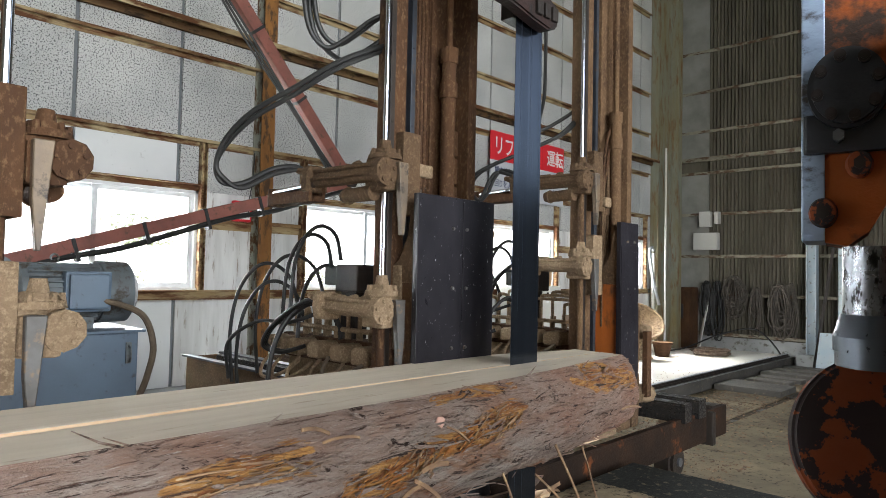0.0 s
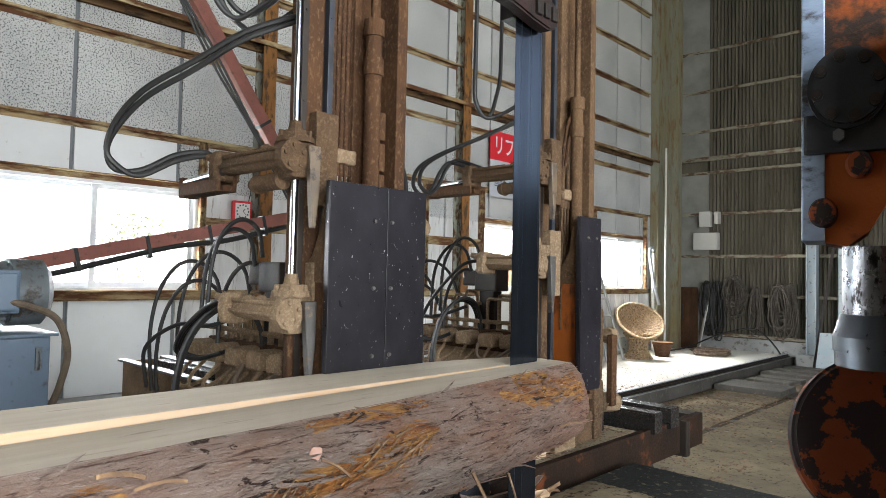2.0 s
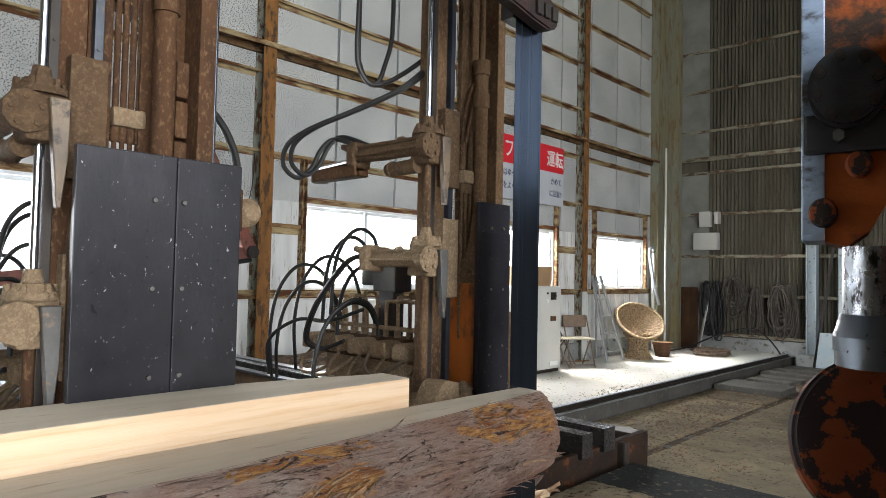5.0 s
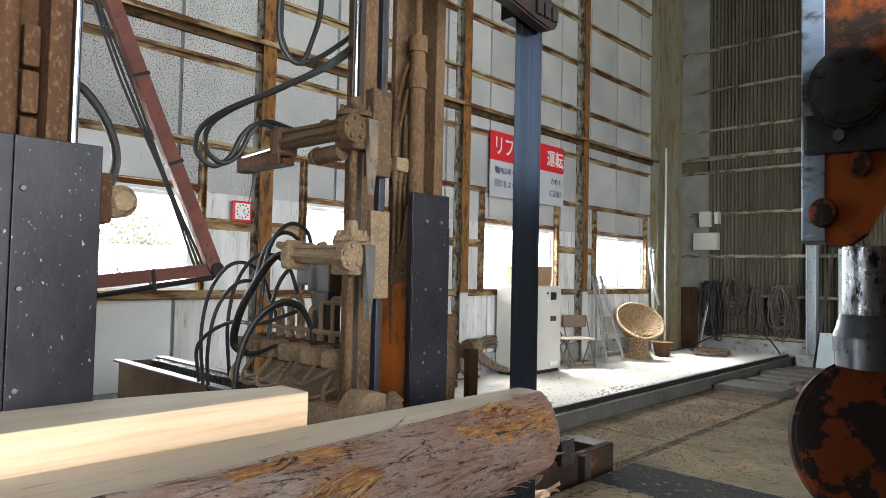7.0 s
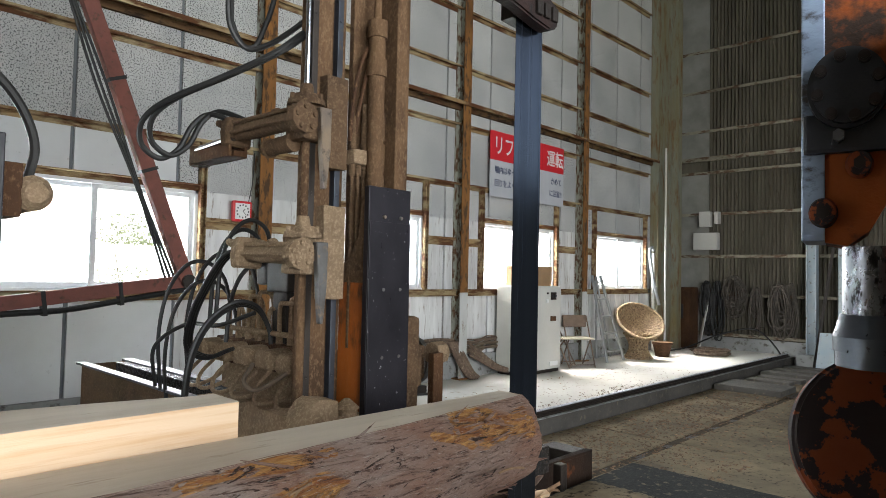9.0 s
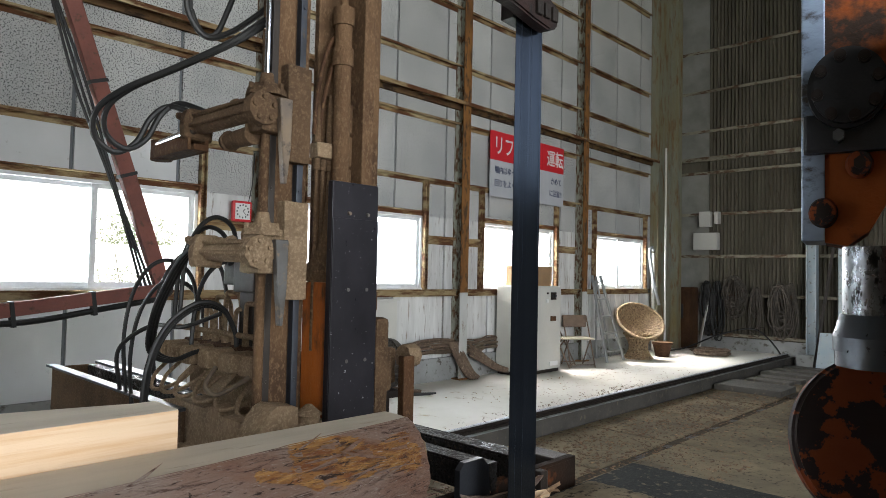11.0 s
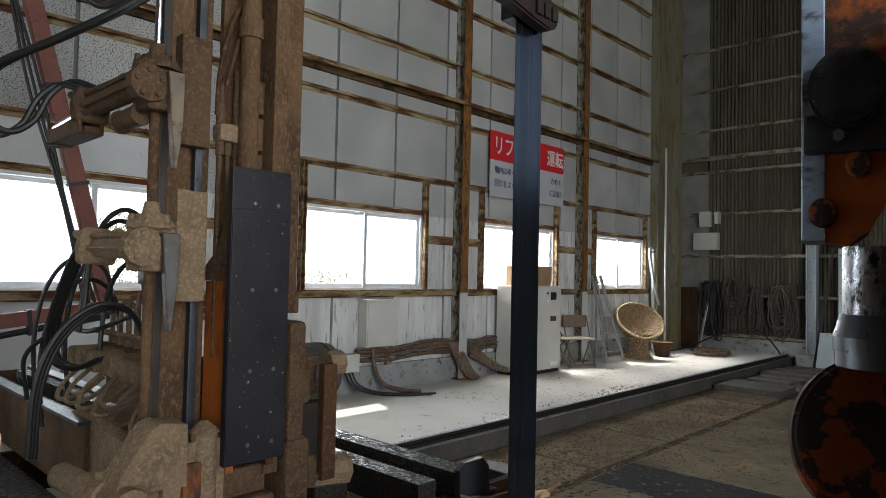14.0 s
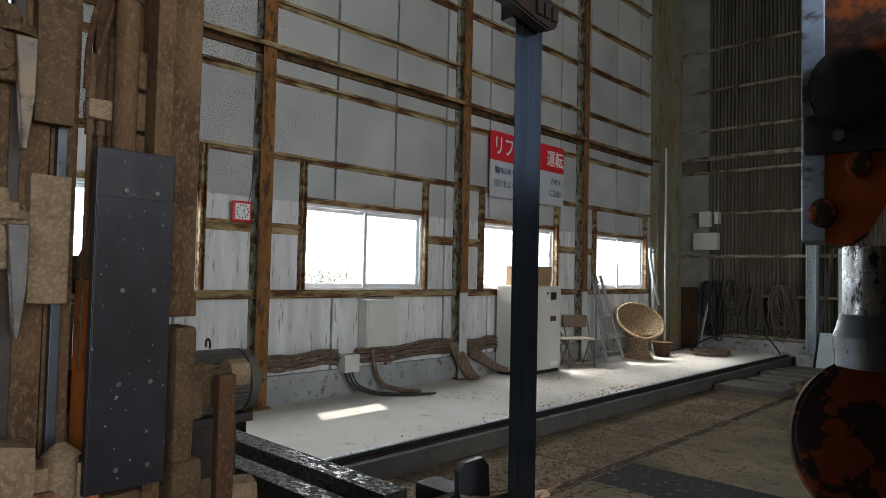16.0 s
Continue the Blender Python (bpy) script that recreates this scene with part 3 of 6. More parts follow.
for z in (6.21, 5.35, 4.51, 3.63, 2.765, 1.89, 1.11, 0.30):
    bm = B()
    box(bm, WX, 4.98, EY - 0.06, EY - 0.045, z - 0.03, z + 0.03)
    box(bm, WX, 4.98, EY - 0.045, EY + 0.01, z + 0.018, z + 0.03)
    part("rail", bm, "dullrail", wall_north, "dull steel rail")
bm = B()
box(bm, WX, 4.98, EY - 0.12, EY - 0.04, 3.88, 3.96)
part("wind_beam", bm, "dullrail", wall_north)
bm = B()
box(bm, WX, 4.98, EY - 0.04, EY + 0.06, -0.3, 0.25)
part("plinth", bm, "concrete", wall_north)

# ---- the carriage and what rides on it ----
D = [(0, 0), (0.5, .112), (1, .218), (1.5, .331), (2, .449), (2.5, .574), (3, .717), (3.5, .878), (4, 1.058), (4.2, 1.125), (5.2, 1.33), (6.3, 1.531), (6.5, 1.584),
     (7, 1.727), (7.5, 1.841), (8, 1.919), (8.5, 1.956), (9, 1.960), (9.3, 1.961), (10.3, 2.06), (11.3, 2.146), (11.5, 2.147), (12, 2.153), (12.5, 2.239), (13, 2.339), (13.5, 2.415),
     (14, 2.531), (14.5, 2.642), (15, 2.727), (15.5, 2.829), (16, 2.942)]
RIDERS = []
MX = -2.12

carriage = thing("log_carriage", (-2.8, 2.5, 0.045), "dark greasy steel log carriage on rails with cross beams", "carriage")
RIDERS.append(carriage)


def channel_beam(x0, x1, y0, y1, z0, z1, t=0.014):
    bm = B()
    box(bm, x0, x1, y0, y1, z1 - t, z1, 0.003)
    box(bm, x0, x1, y0, y0 + t, z0, z1 - t)
    box(bm, x0, x1, y1 - t, y1, z0, z1 - t)
    box(bm, x1 - t, x1, y0 + t, y1 - t, z0, z1 - t)
    return bm


for y0, y1, x1, z1 in ((4.66, 4.78, -1.92, 0.55), (4.43, 4.535, -1.92, 0.55), (4.13, 4.29, -2.20, 0.55), (3.80, 3.96, -2.3, 0.46), (3.28, 3.44, -2.3, 0.46),
                       (2.45, 2.60, -2.2, 0.46), (1.75, 1.90, -2.3, 0.46), (0.60, 0.78, -2.1, 0.46), (-0.5, -0.3, -2.1, 0.46), (-2.9, -2.7, -2.1, 0.46)):
    part("cross_beam", channel_beam(-4.3, x1, y0, y1, z1 - 0.13, z1), "greasy", carriage)
for x in (-1.96, -3.95):
    bm = B()
    box(bm, x - 0.03, x + 0.012, -3.0, 5.24, 0.43, 0.445, 0.003)
    box(bm, x + 0.0, x + 0.012, -3.0, 5.24, 0.24, 0.43)
    box(bm, x - 0.03, x + 0.012, -3.0, 5.24, 0.225, 0.24, 0.003)
    part("side_beam", bm, "sidebeam", carriage, "rust-brown steel side beam")
for y in (4.4, 1.9, -1.6):
    for x in (-2.02, -3.95):
        bm = B()
        rod(bm, (x - 0.05, y, 0.165), (x + 0.05, y, 0.165), 0.12, n=28)
        rod(bm, (x + 0.05, y, 0.165), (x + 0.07, y, 0.165), 0.09, n=20)
        w = part("wheel", bm, "dark", carriage, smooth=True)
        bm = B()
        rod(bm, (x + 0.07, y, 0.165), (x + 0.085, y, 0.165), 0.03, n=12)
        part("hub", bm, "railsteel", w)
# rear trough frame
for y in (3.50, 2.25):
    # The trough's dark brown carries the shade on its front face.
    bm = B()
    box(bm, -4.72, -2.9, y, y + 0.02, 0.46, 0.76, 0.004)
    box(bm, -4.72, -2.9, y + 0.28, y + 0.30, 0.46, 0.76, 0.004)
    box(bm, -4.72, -4.70, y + 0.02, y + 0.28, 0.46, 0.76)
    part("trough", bm, "dirtyshade", carriage, "open dust-coated box channel in a shaded brown")
    bm = B()
    box(bm, -4.74, -2.9, y - 0.03, y + 0.03, 0.76, 0.775, 0.003)
    box(bm, -4.74, -2.9, y + 0.26, y + 0.33, 0.76, 0.775, 0.003)
    part("slide_way", bm, "slide", carriage, "blued steel slide strip with sawdust")
    bm = B()
    box(bm, -4.60, -2.9, y + 0.17, y + 0.235, 0.50, 0.772, 0.004)
    box(bm, -4.66, -2.9, y + 0.06, y + 0.10, 0.50, 0.74, 0.004)
    part("inner_beam", bm, "greasy", carriage, "greasy black beam inside the channel")
bm = B()
box(bm, -2.0, -1.90, 4.86, 4.92, 0.20, 0.44, 0.01)
part("stop_lug", bm, "dark", carriage)
bm = B()
box(bm, -2.20, -1.99, 5.10, 5.235, 0.26, 0.445, 0.006)
part("end_block", bm, "dark", carriage)


def bolts(bm, pts, axis, r=0.008, h=0.008):
    for p in pts:
        rod(bm, p, Vector(p) + Vector(axis) * h, r, n=8)


def lumpy(bm, amount=0.006, size=14.0):
    """Uneven caked dust on a shape."""
    bmesh.ops.subdivide_edges(bm, edges=[e for e in bm.edges if e.calc_length() > 0.05], cuts=2, use_grid_fill=True)
    for v in bm.verts:
        v.co += v.normal * amount * noise.noise(v.co * size)
    return bm


def dog(h, ym, z, s, back, mat):
    """A clamping dog: slide block on the mast, flanged cylinder running back over a trunk, bolted dome round the rod, hanging blade. s: 1 or -1 for the hand."""
    bm = B()
    box(bm, MX - 0.09, MX + 0.05, ym - 0.05 * s, ym + 0.052 * s, z - 0.17, z + 0.19, 0.005)
    lumpy(bm, 0.003)
    block = part("slide_block", bm, mat, h, "dust-caked slide block")
    bm = B()
    box(bm, MX - 0.07, MX + 0.06, ym - 0.16 * s, ym - 0.05 * s, z - 0.075, z + 0.045, 0.014)
    box(bm, MX - 0.05, MX + 0.045, ym - 0.17 * s, ym - 0.05 * s, z + 0.03, z + 0.065, 0.008)
    part("clamp_body", lumpy(bm, 0.006, 22), mat, h)
    c = ym - 0.16 * s
    ry = ym - 0.11 * s
    bm = B()
    rod(bm, (MX, ry, z + 0.06), (MX, ry, z + 0.082), 0.075, 0.070, n=24)
    rod(bm, (MX, ry, z + 0.082), (MX, ry, z + 0.105), 0.060, 0.048, n=24)
    rod(bm, (MX, ry, z + 0.105), (MX, ry, z + 0.145), 0.030, 0.022, n=18)
    dome = part("rod_collar", lumpy(bm, 0.003, 40), mat, block, smooth=True)
    for k in range(6):
        a = 2 * math.pi * (k + 0.4) / 6
        bm = B()
        rod(bm, (MX + 0.06 * math.cos(a), ry + 0.06 * math.sin(a), z + 0.078), (MX + 0.06 * math.cos(a), ry + 0.06 * math.sin(a), z + 0.104), 0.012, 0.009, n=6)
        part("collar_bolt", bm, mat, block)
    # cylinder with cap, ribs and back flange
    bm = B()
    rod(bm, (MX + 0.05, c, z), (MX - back, c, z + 0.005), 0.038, n=24)
    for dy, dz in ((-0.03, 0.034), (0.026, 0.038), (-0.042, -0.006)):
        rod(bm, (MX + 0.04, c + dy, z + dz), (MX - back + 0.01, c + dy, z + dz + 0.004), 0.009, n=8)
    rod(bm, (MX - 0.10, c - 0.01, z + 0.04), (MX - 0.13, c - 0.01, z + 0.042), 0.022, 0.016, n=10)
    rod(bm, (MX - 0.20, c + 0.01, z + 0.04), (MX - 0.29, c + 0.01, z + 0.046), 0.016, 0.012, n=10)
    cyl = part("cylinder", lumpy(bm, 0.004, 34), mat, h, "dust-caked hydraulic cylinder", smooth=True)
    bm = B()
    rod(bm, (MX + 0.075, c, z), (MX + 0.035, c, z), 0.060, 0.062, n=10)
    part("end_cap", lumpy(bm, 0.003, 30), mat, h, "bolted end cap", smooth=False)
    for a in (0.4, 1.65, 2.9, 4.15, 5.4):
        bm = B()
        bolts(bm, [(MX + 0.074, c + 0.040 * math.cos(a), z + 0.040 * math.sin(a))], (1, 0, 0), 0.0095, 0.009)
        part("cap_bolt", bm, mat, cyl)
    bm = B()
    e = MX - back
    prism(bm, [(c - 0.062, z - 0.055), (c + 0.050, z - 0.060), (c + 0.058, z + 0.02), (c + 0.03, z + 0.066), (c - 0.05, z + 0.068), (c - 0.068, z + 0.01)], "x", e - 0.035, e + 0.02)
    bmesh.ops.bevel(bm, geom=bm.edges[:], offset=0.008, segments=1, affect="EDGES")
    part("back_flange", lumpy(bm, 0.004, 30), mat, h, "dusty back flange with hose unions")
    for dy in (-0.034, 0.016):
        bm = B()
        rod(bm, (e - 0.03, c + dy, z + 0.035), (e - 0.085, c + dy - 0.012 * s, z + 0.05), 0.022, 0.014, n=12)
        part("hose_union", bm, mat, h, smooth=True)
    if mat != "dusty":
        bm = B()
        rod(bm, (MX - 0.03, c + 0.02 * s, z - 0.078), (MX - 0.20, c + 0.02 * s, z - 0.082), 0.036, 0.032, n=18)
        rod(bm, (MX - 0.20, c + 0.02 * s, z - 0.082), (MX - 0.235, c + 0.02 * s, z - 0.082), 0.04, 0.028, n=18)
        part("trunk", lumpy(bm, 0.004, 34), mat, h, "dust-caked lower trunk", smooth=True)
    bm = B()
    prism(bm, [(ym - 0.112 * s, z + 0.045), (ym - 0.058 * s, z + 0.045), (ym - 0.060 * s, z - 0.12), (ym - 0.074 * s, z - 0.26), (ym - 0.086 * s, z - 0.26)], "x", MX + 0.065, MX + 0.095)
    bmesh.ops.bevel(bm, geom=bm.edges[:], offset=0.003, segments=1, affect="EDGES")
    part("dog_blade", bm, "bolt" if mat == "dusty" else "wornblade", h, "worn wedge-shaped steel dog")
    return c


def hose(h, pts, r=0.0105, mat="hose", label=""):
    part("hose", tube(B(), pts, r), mat, h, label, smooth=True)


def shifted(pts, ym, dz=0.0, dx=0.0, dy=0.0):
    return [(MX + x + dx, ym + y + dy, z + dz) for x, y, z in pts]


UPPER = [(-0.08, -0.076, 2.347), (-0.13, -0.188, 2.242), (-0.28, -0.328, 2.142), (-0.43, -0.458, 2.056), (-0.53, -0.509, 1.984), (-0.58, -0.493, 1.898), (-0.58, -0.416, 1.849), (-0.58, -0.339, 1.901), (-0.56, -0.294, 2.002), (-0.54, -0.227, 2.06), (-0.4, -0.168, 2.01)]
UPPER_FIRST = [(-0.08, -0.054, 2.39), (-0.16, -0.245, 2.279), (-0.3, -0.375, 2.158), (-0.42, -0.491, 2.056), (-0.52, -0.551, 1.956), (-0.58, -0.576, 1.86), (-0.58, -0.547, 1.784), (-0.57, -0.449, 1.79), (-0.55, -0.32, 1.866), (-0.52, -0.22, 1.89), (-0.48, -0.178, 1.868)]
UPPER_SECOND = [(-0.06, -0.03, 2.42), (-0.14, -0.24, 2.31), (-0.28, -0.39, 2.18), (-0.40, -0.51, 2.075), (-0.50, -0.572, 1.965), (-0.56, -0.585, 1.86), (-0.56, -0.55, 1.80), (-0.55, -0.463, 1.765), (-0.53, -0.325, 1.84), (-0.50, -0.205, 1.875), (-0.46, -0.14, 1.862)]
TOP_FIRST = [(-0.33, -0.317, 3.2), (-0.33, -0.317, 2.751), (-0.33, -0.311, 2.575), (-0.33, -0.271, 2.46), (-0.3, -0.205, 2.407), (-0.24, -0.142, 2.454), (-0.16, -0.079, 2.53), (-0.1, -0.015, 2.575)]
TOP_SECOND = [(-0.34, -0.281, 3.2), (-0.34, -0.281, 2.767), (-0.34, -0.281, 2.588), (-0.34, -0.24, 2.458), (-0.3, -0.173, 2.38), (-0.22, -0.15, 2.348), (-0.16, -0.075, 2.41), (-0.08, -0.03, 2.468)]
TOP_NARROW = [(-0.33, -0.26, 3.2), (-0.33, -0.267, 2.625), (-0.33, -0.272, 2.484), (-0.33, -0.256, 2.376), (-0.31, -0.196, 2.302), (-0.25, -0.132, 2.32), (-0.16, -0.072, 2.38), (-0.1, -0.039, 2.426)]
TOP_LOOP = [(-0.30, -0.07, 3.2), (-0.3, -0.074, 2.685), (-0.3, -0.082, 2.537), (-0.3, -0.118, 2.418), (-0.3, -0.162, 2.318), (-0.33, -0.201, 2.319), (-0.34, -0.241, 2.392), (-0.34, -0.252, 2.493), (-0.34, -0.247, 3.2)]
RAM_HOSES = [[(0.03, 0.217, 2.345), (0.03, 0.157, 2.31), (0.03, 0.116, 2.207), (0.03, 0.089, 2.063), (0.02, 0.088, 1.925)], [(0.03, 0.212, 2.313), (0.03, 0.173, 2.268), (0.03, 0.147, 2.167), (0.03, 0.118, 2.046), (0.02, 0.105, 1.928)]]
LOW = [(-0.38, -0.146, 1.481), (-0.48, -0.172, 1.454), (-0.63, -0.171, 1.342), (-0.78, -0.164, 1.192), (-0.88, -0.134, 1.035), (-0.83, -0.065, 0.984), (-0.73, 0.003, 1.027)]
ARC = [(-1.33, -0.051, 0.77), (-1.33, -0.071, 1.044), (-1.3, -0.047, 1.27), (-1.23, 0.013, 1.413), (-1.18, 0.099, 1.438), (-1.08, 0.149, 1.361), (-0.98, 0.143, 1.2)]
LOOP = [(-0.88, -0.025, 1.13), (-0.88, -0.006, 1.389), (-0.83, 0.019, 1.532), (-0.78, 0.079, 1.595), (-0.73, 0.138, 1.55), (-0.68, 0.138, 1.42)]
FRONT = [(-0.63, -0.261, 0.70), (-0.63, -0.245, 0.974), (-0.63, -0.171, 1.154), (-0.6, -0.055, 1.252), (-0.58, 0.051, 1.234), (-0.58, 0.116, 1.133), (-0.58, 0.129, 1.06)]
LEAD = [(-0.48, -0.02, 0.992), (-0.43, -0.09, 0.93), (-0.36, -0.08, 0.90), (-0.29, -0.03, 0.94), (-0.23, 0.03, 1.0)]


def mast(h, ym, coat="rustbrown", top=3.3):
    bm = B()
    box(bm, MX - 0.10, MX + 0.0, ym - 0.075, ym + 0.005, 0.62, top, 0.004)
    box(bm, MX - 0.12, MX - 0.02, ym + 0.012, ym + 0.085, 0.62, top, 0.004)
    part("mast", bm, coat, h, "brown rusted steel guide mast")
    for y in (ym + 0.022, ym - 0.085 - 0.012):
        bm = B()
        box(bm, MX - 0.02, MX + 0.012, y, y + 0.026, 0.64, top, 0.002)
        for z in (1.0, 1.35, 1.7, 2.05, 2.4):
            rod(bm, (MX + 0.012, y + 0.013, z), (MX + 0.017, y + 0.013, z), 0.006, n=8)
        part("slide_strip", bm, "slide" if y > ym else "dark", h, "polished steel slide strip" if y > ym else "dark oily slide strip")


def headblock(y0, y1, yr, zu, zl, label, seam=False):
    """Knee with a steel face plate, twin masts, two hydraulic dogs. yr: the rod's place along the track."""
    ym = yr + 0.094
    coat = "rustbrown" if seam else "mastbrown"
    h = thing("headblock", (-2.1, (y0 + y1) / 2, 0.45), label, "headblock", "headblocks of the log carriage")
    RIDERS.append(h)
    cols = [(y0 + 0.0, y1)] if not seam else [(y0, y0 + 0.28), (y0 + 0.282, y1)]
    for a, b in cols:
        bm = B()
        box(bm, -1.99, -1.962, a, b, 0.77, 1.737, 0.003)
        if not seam:
            box(bm, -1.962, -1.956, a + 0.002, b - 0.002, 0.79, 1.60, 0.002)
        p = part("face_plate", bm, "plate", h, "dark scratched steel face plate")
        for z in ((0.83, 1.07, 1.335, 1.62) if not seam else (0.83, 1.08, 1.34, 1.60)):
            for y in ((a + 0.36 * (b - a), a + 0.76 * (b - a)) if not seam else ((b - 0.065,) if a == y0 else (a + 0.022,))):
                bm = B()
                rod(bm, (-1.962, y, z), (-1.9535, y, z), 0.009, 0.0065, n=12)
                part("bolt", bm, "bolt", p)
    bm = B()
    prism(bm, [(-1.99, 0.74), (-1.99, 1.36), (-2.16, 1.36), (-2.16, 0.74)], "y", y0 + 0.02, y0 + 0.05)
    part("side_gusset", bm, "rustbrown" if seam else "knee", h, "" if seam else "worn orange-painted gusset")
    bm = B()
    prism(bm, [(-1.99, 1.362), (-1.99, 1.70), (-2.02, 1.68), (-2.04, 1.55), (-2.09, 1.46), (-2.165, 1.41), (-2.165, 1.362)], "y", y0 + 0.016, y0 + 0.054)
    part("gusset_crown", lumpy(bm, 0.003), "dirtyshade", h, "dust-brown curved crown of the gusset")
    bm = B()
    prism(bm, [(-1.99, 0.74), (-1.99, 1.66), (-2.05, 1.5), (-2.16, 1.36), (-2.16, 0.74)], "y", y1 - 0.05, y1 - 0.02)
    part("side_gusset", bm, "rustbrown", h)
    # right mast: channel column with a rusty tube and a toothed strip
    yb = 2.291 if seam else y1 - 0.02
    yr_ = yb - (0.115 if seam else 0.095)
    bm = B()
    box(bm, -2.16, -2.02, yb - 0.02, yb + 0.035, 0.7, 3.3, 0.004)
    box(bm, -2.16, -2.13, yb - 0.16, yb - 0.02, 0.7, 3.3, 0.004)
    part("back_column", bm, coat, h)
    if not seam:
        bm = B()
        box(bm, -2.25, -2.18, yb + 0.06, yb + 0.20, 1.24, 3.3, 0.004)
        box(bm, -2.18, -2.16, yb + 0.035, yb + 0.20, 1.24, 1.32, 0.004)
        part("rear_post", bm, coat, h, "dusty brown rear post")
    bm = B()
    rod(bm, (-2.06, yr_, 0.8), (-2.06, yr_, 2.36), 0.034, n=18)
    for z in (2.2, 2.36):
        rod(bm, (-2.06, yr_, z), (-2.06, yr_, z + 0.07), 0.042, n=18)
    rod(bm, (-2.06, yr_, 2.43), (-2.06, yr_, 3.3), 0.016, n=12)
    part("ram", bm, coat, h, "rusty hydraulic ram tube", smooth=True)
    for k in range(6):
        bm = B()
        box(bm, -2.13, -2.075, yb - 0.068, yb - 0.025, 1.3 + 0.13 * k, 1.3 + 0.13 * k + 0.118, 0.008)
        part("rack_tooth", bm, coat, h)
    # manifold and pipes between the masts
    bm = B()
    m0, m1 = ym + 0.088, (yb - 0.14 if seam else ym + 0.205)
    mx = MX - 0.03 if seam else MX + 0.02
    box(bm, mx - 0.03, mx + 0.03, m0, m1, 1.835, 1.895, 0.012)
    part("manifold", lumpy(bm, 0.004, 30), "dusty", h, "dusty pipe manifold")
    for k, y in enumerate(np.linspace(m0 + 0.014, m1 - 0.014, 4)):
        bm = B()
        rod(bm, (mx, y, 1.1), (mx, y, 1.84), 0.008, n=8)
        rod(bm, (mx, y, 1.79), (mx, y, 1.835), 0.014, n=10)
        if seam or k in (0, 2):
            rod(bm, (mx, y, 1.895), (mx, y, 3.3 if seam else 2.03 + 0.03 * k), 0.010 if seam else 0.016, 0.010 if seam else 0.012, n=10)
        part("pipe", bm, "rustbrown" if seam else "dirtyshade", h, smooth=True)
    mast(h, ym, coat)
    bm = B()
    rod(bm, (MX + 0.0, ym - 0.11, 0.66), (MX + 0.0, ym - 0.11, zl if seam else zu), 0.017, n=14)
    part("guide_tube", bm, coat, h, smooth=True)
    bm = B()
    rod(bm, (MX + 0.0, ym - 0.11, zl if seam else zu), (MX + 0.0, ym - 0.11, 3.3), 0.0115, n=18)
    part("piston_rod", bm, "chrome", h, "bright chromed piston rod", smooth=True)
    # Upper dog darker than the lower: dirt plus painted shade.
    cu = dog(h, ym, zu, 1, 0.42, "dirtyshade")
    cl = dog(h, ym, zl, 1, 0.30, "dusty")
    # open fork behind the upper cylinder, with the bare rod in it
    bm = B()
    box(bm, MX - 0.74, MX - 0.40, cu - 0.052, cu - 0.036, zu - 0.10, zu - 0.045, 0.004)
    box(bm, MX - 0.74, MX - 0.40, cu + 0.02, cu + 0.036, zu - 0.10, zu - 0.01, 0.004)
    box(bm, MX - 0.74, MX - 0.38, cu - 0.036, cu + 0.02, zu - 0.10, zu - 0.075, 0.004)
    rod(bm, (MX - 0.74, cu - 0.008, zu - 0.105), (MX - 0.74, cu - 0.008, zu - 0.02), 0.044, n=20)
    part("nose_housing", lumpy(bm, 0.003, 30), "rustbrown", h, "brown fork with a rounded end", smooth=True)
    bm = B()
    rod(bm, (MX - 0.72, cu - 0.03, zu - 0.038), (MX - 0.40, cu - 0.03, zu - 0.022), 0.016, n=14)
    part("nose_rod", bm, "chrome", h, smooth=True)
    dz = zu - 1.97
    if seam:
        for line in (UPPER_FIRST, UPPER_SECOND, TOP_FIRST, TOP_SECOND):
            hose(h, shifted(line, ym), 0.0115)
        hose(h, shifted(TOP_FIRST, ym, 0.02, 0.02, 0.035), 0.0115)
    else:
        for k in range(2):
            hose(h, shifted(UPPER, ym, dz + 0.016 * k, 0.014 * k, 0.034 * k), 0.0115)
        hose(h, shifted(TOP_NARROW, ym), 0.0115)
        hose(h, shifted(TOP_LOOP, ym), 0.0115)
        for line in RAM_HOSES:
            hose(h, shifted(line, ym), 0.009, "rustbrown", "brown dusty hose")
    dl = zl - 1.46
    for k in range(3):
        hose(h, [(x, y, z + dl * max(0, (z - 1.0) / 0.5)) for x, y, z in shifted(LOW, ym, 0, -0.02 * k, 0.022 * k)])
    # foot casting
    bm = B()
    box(bm, -2.35, -2.0, y0 - 0.03, y1 + 0.0, 0.47, 0.64, 0.02)
    box(bm, -2.35, -2.03, y0 + 0.02, y1 - 0.02, 0.64, 0.74, 0.02)
    part("saddle", lumpy(bm, 0.008), "dirtyshade", h, "dust-caked cast saddle")
    bm = B()
    prism(bm, [(-2.02, 0.47), (-2.02, 0.80), (-2.10, 0.86), (-2.30, 0.86), (-2.46, 0.47)], "y", ym - 0.16, ym - 0.10)
    prism(bm, [(-1.99, 0.47), (-1.99, 0.86), (-2.10, 0.86), (-2.10, 0.47)], "y", ym - 0.10, ym + 0.10)
    part("mast_foot", lumpy(bm, 0.006), "dusty", h)
    if not seam:
        bm = B()
        rod(bm, (-2.46, ym - 0.235, 0.70), (-1.93, ym - 0.225, 0.725), 0.043, n=20)
        rod(bm, (-2.20, ym - 0.23, 0.712), (-2.06, ym - 0.228, 0.718), 0.056, n=20)
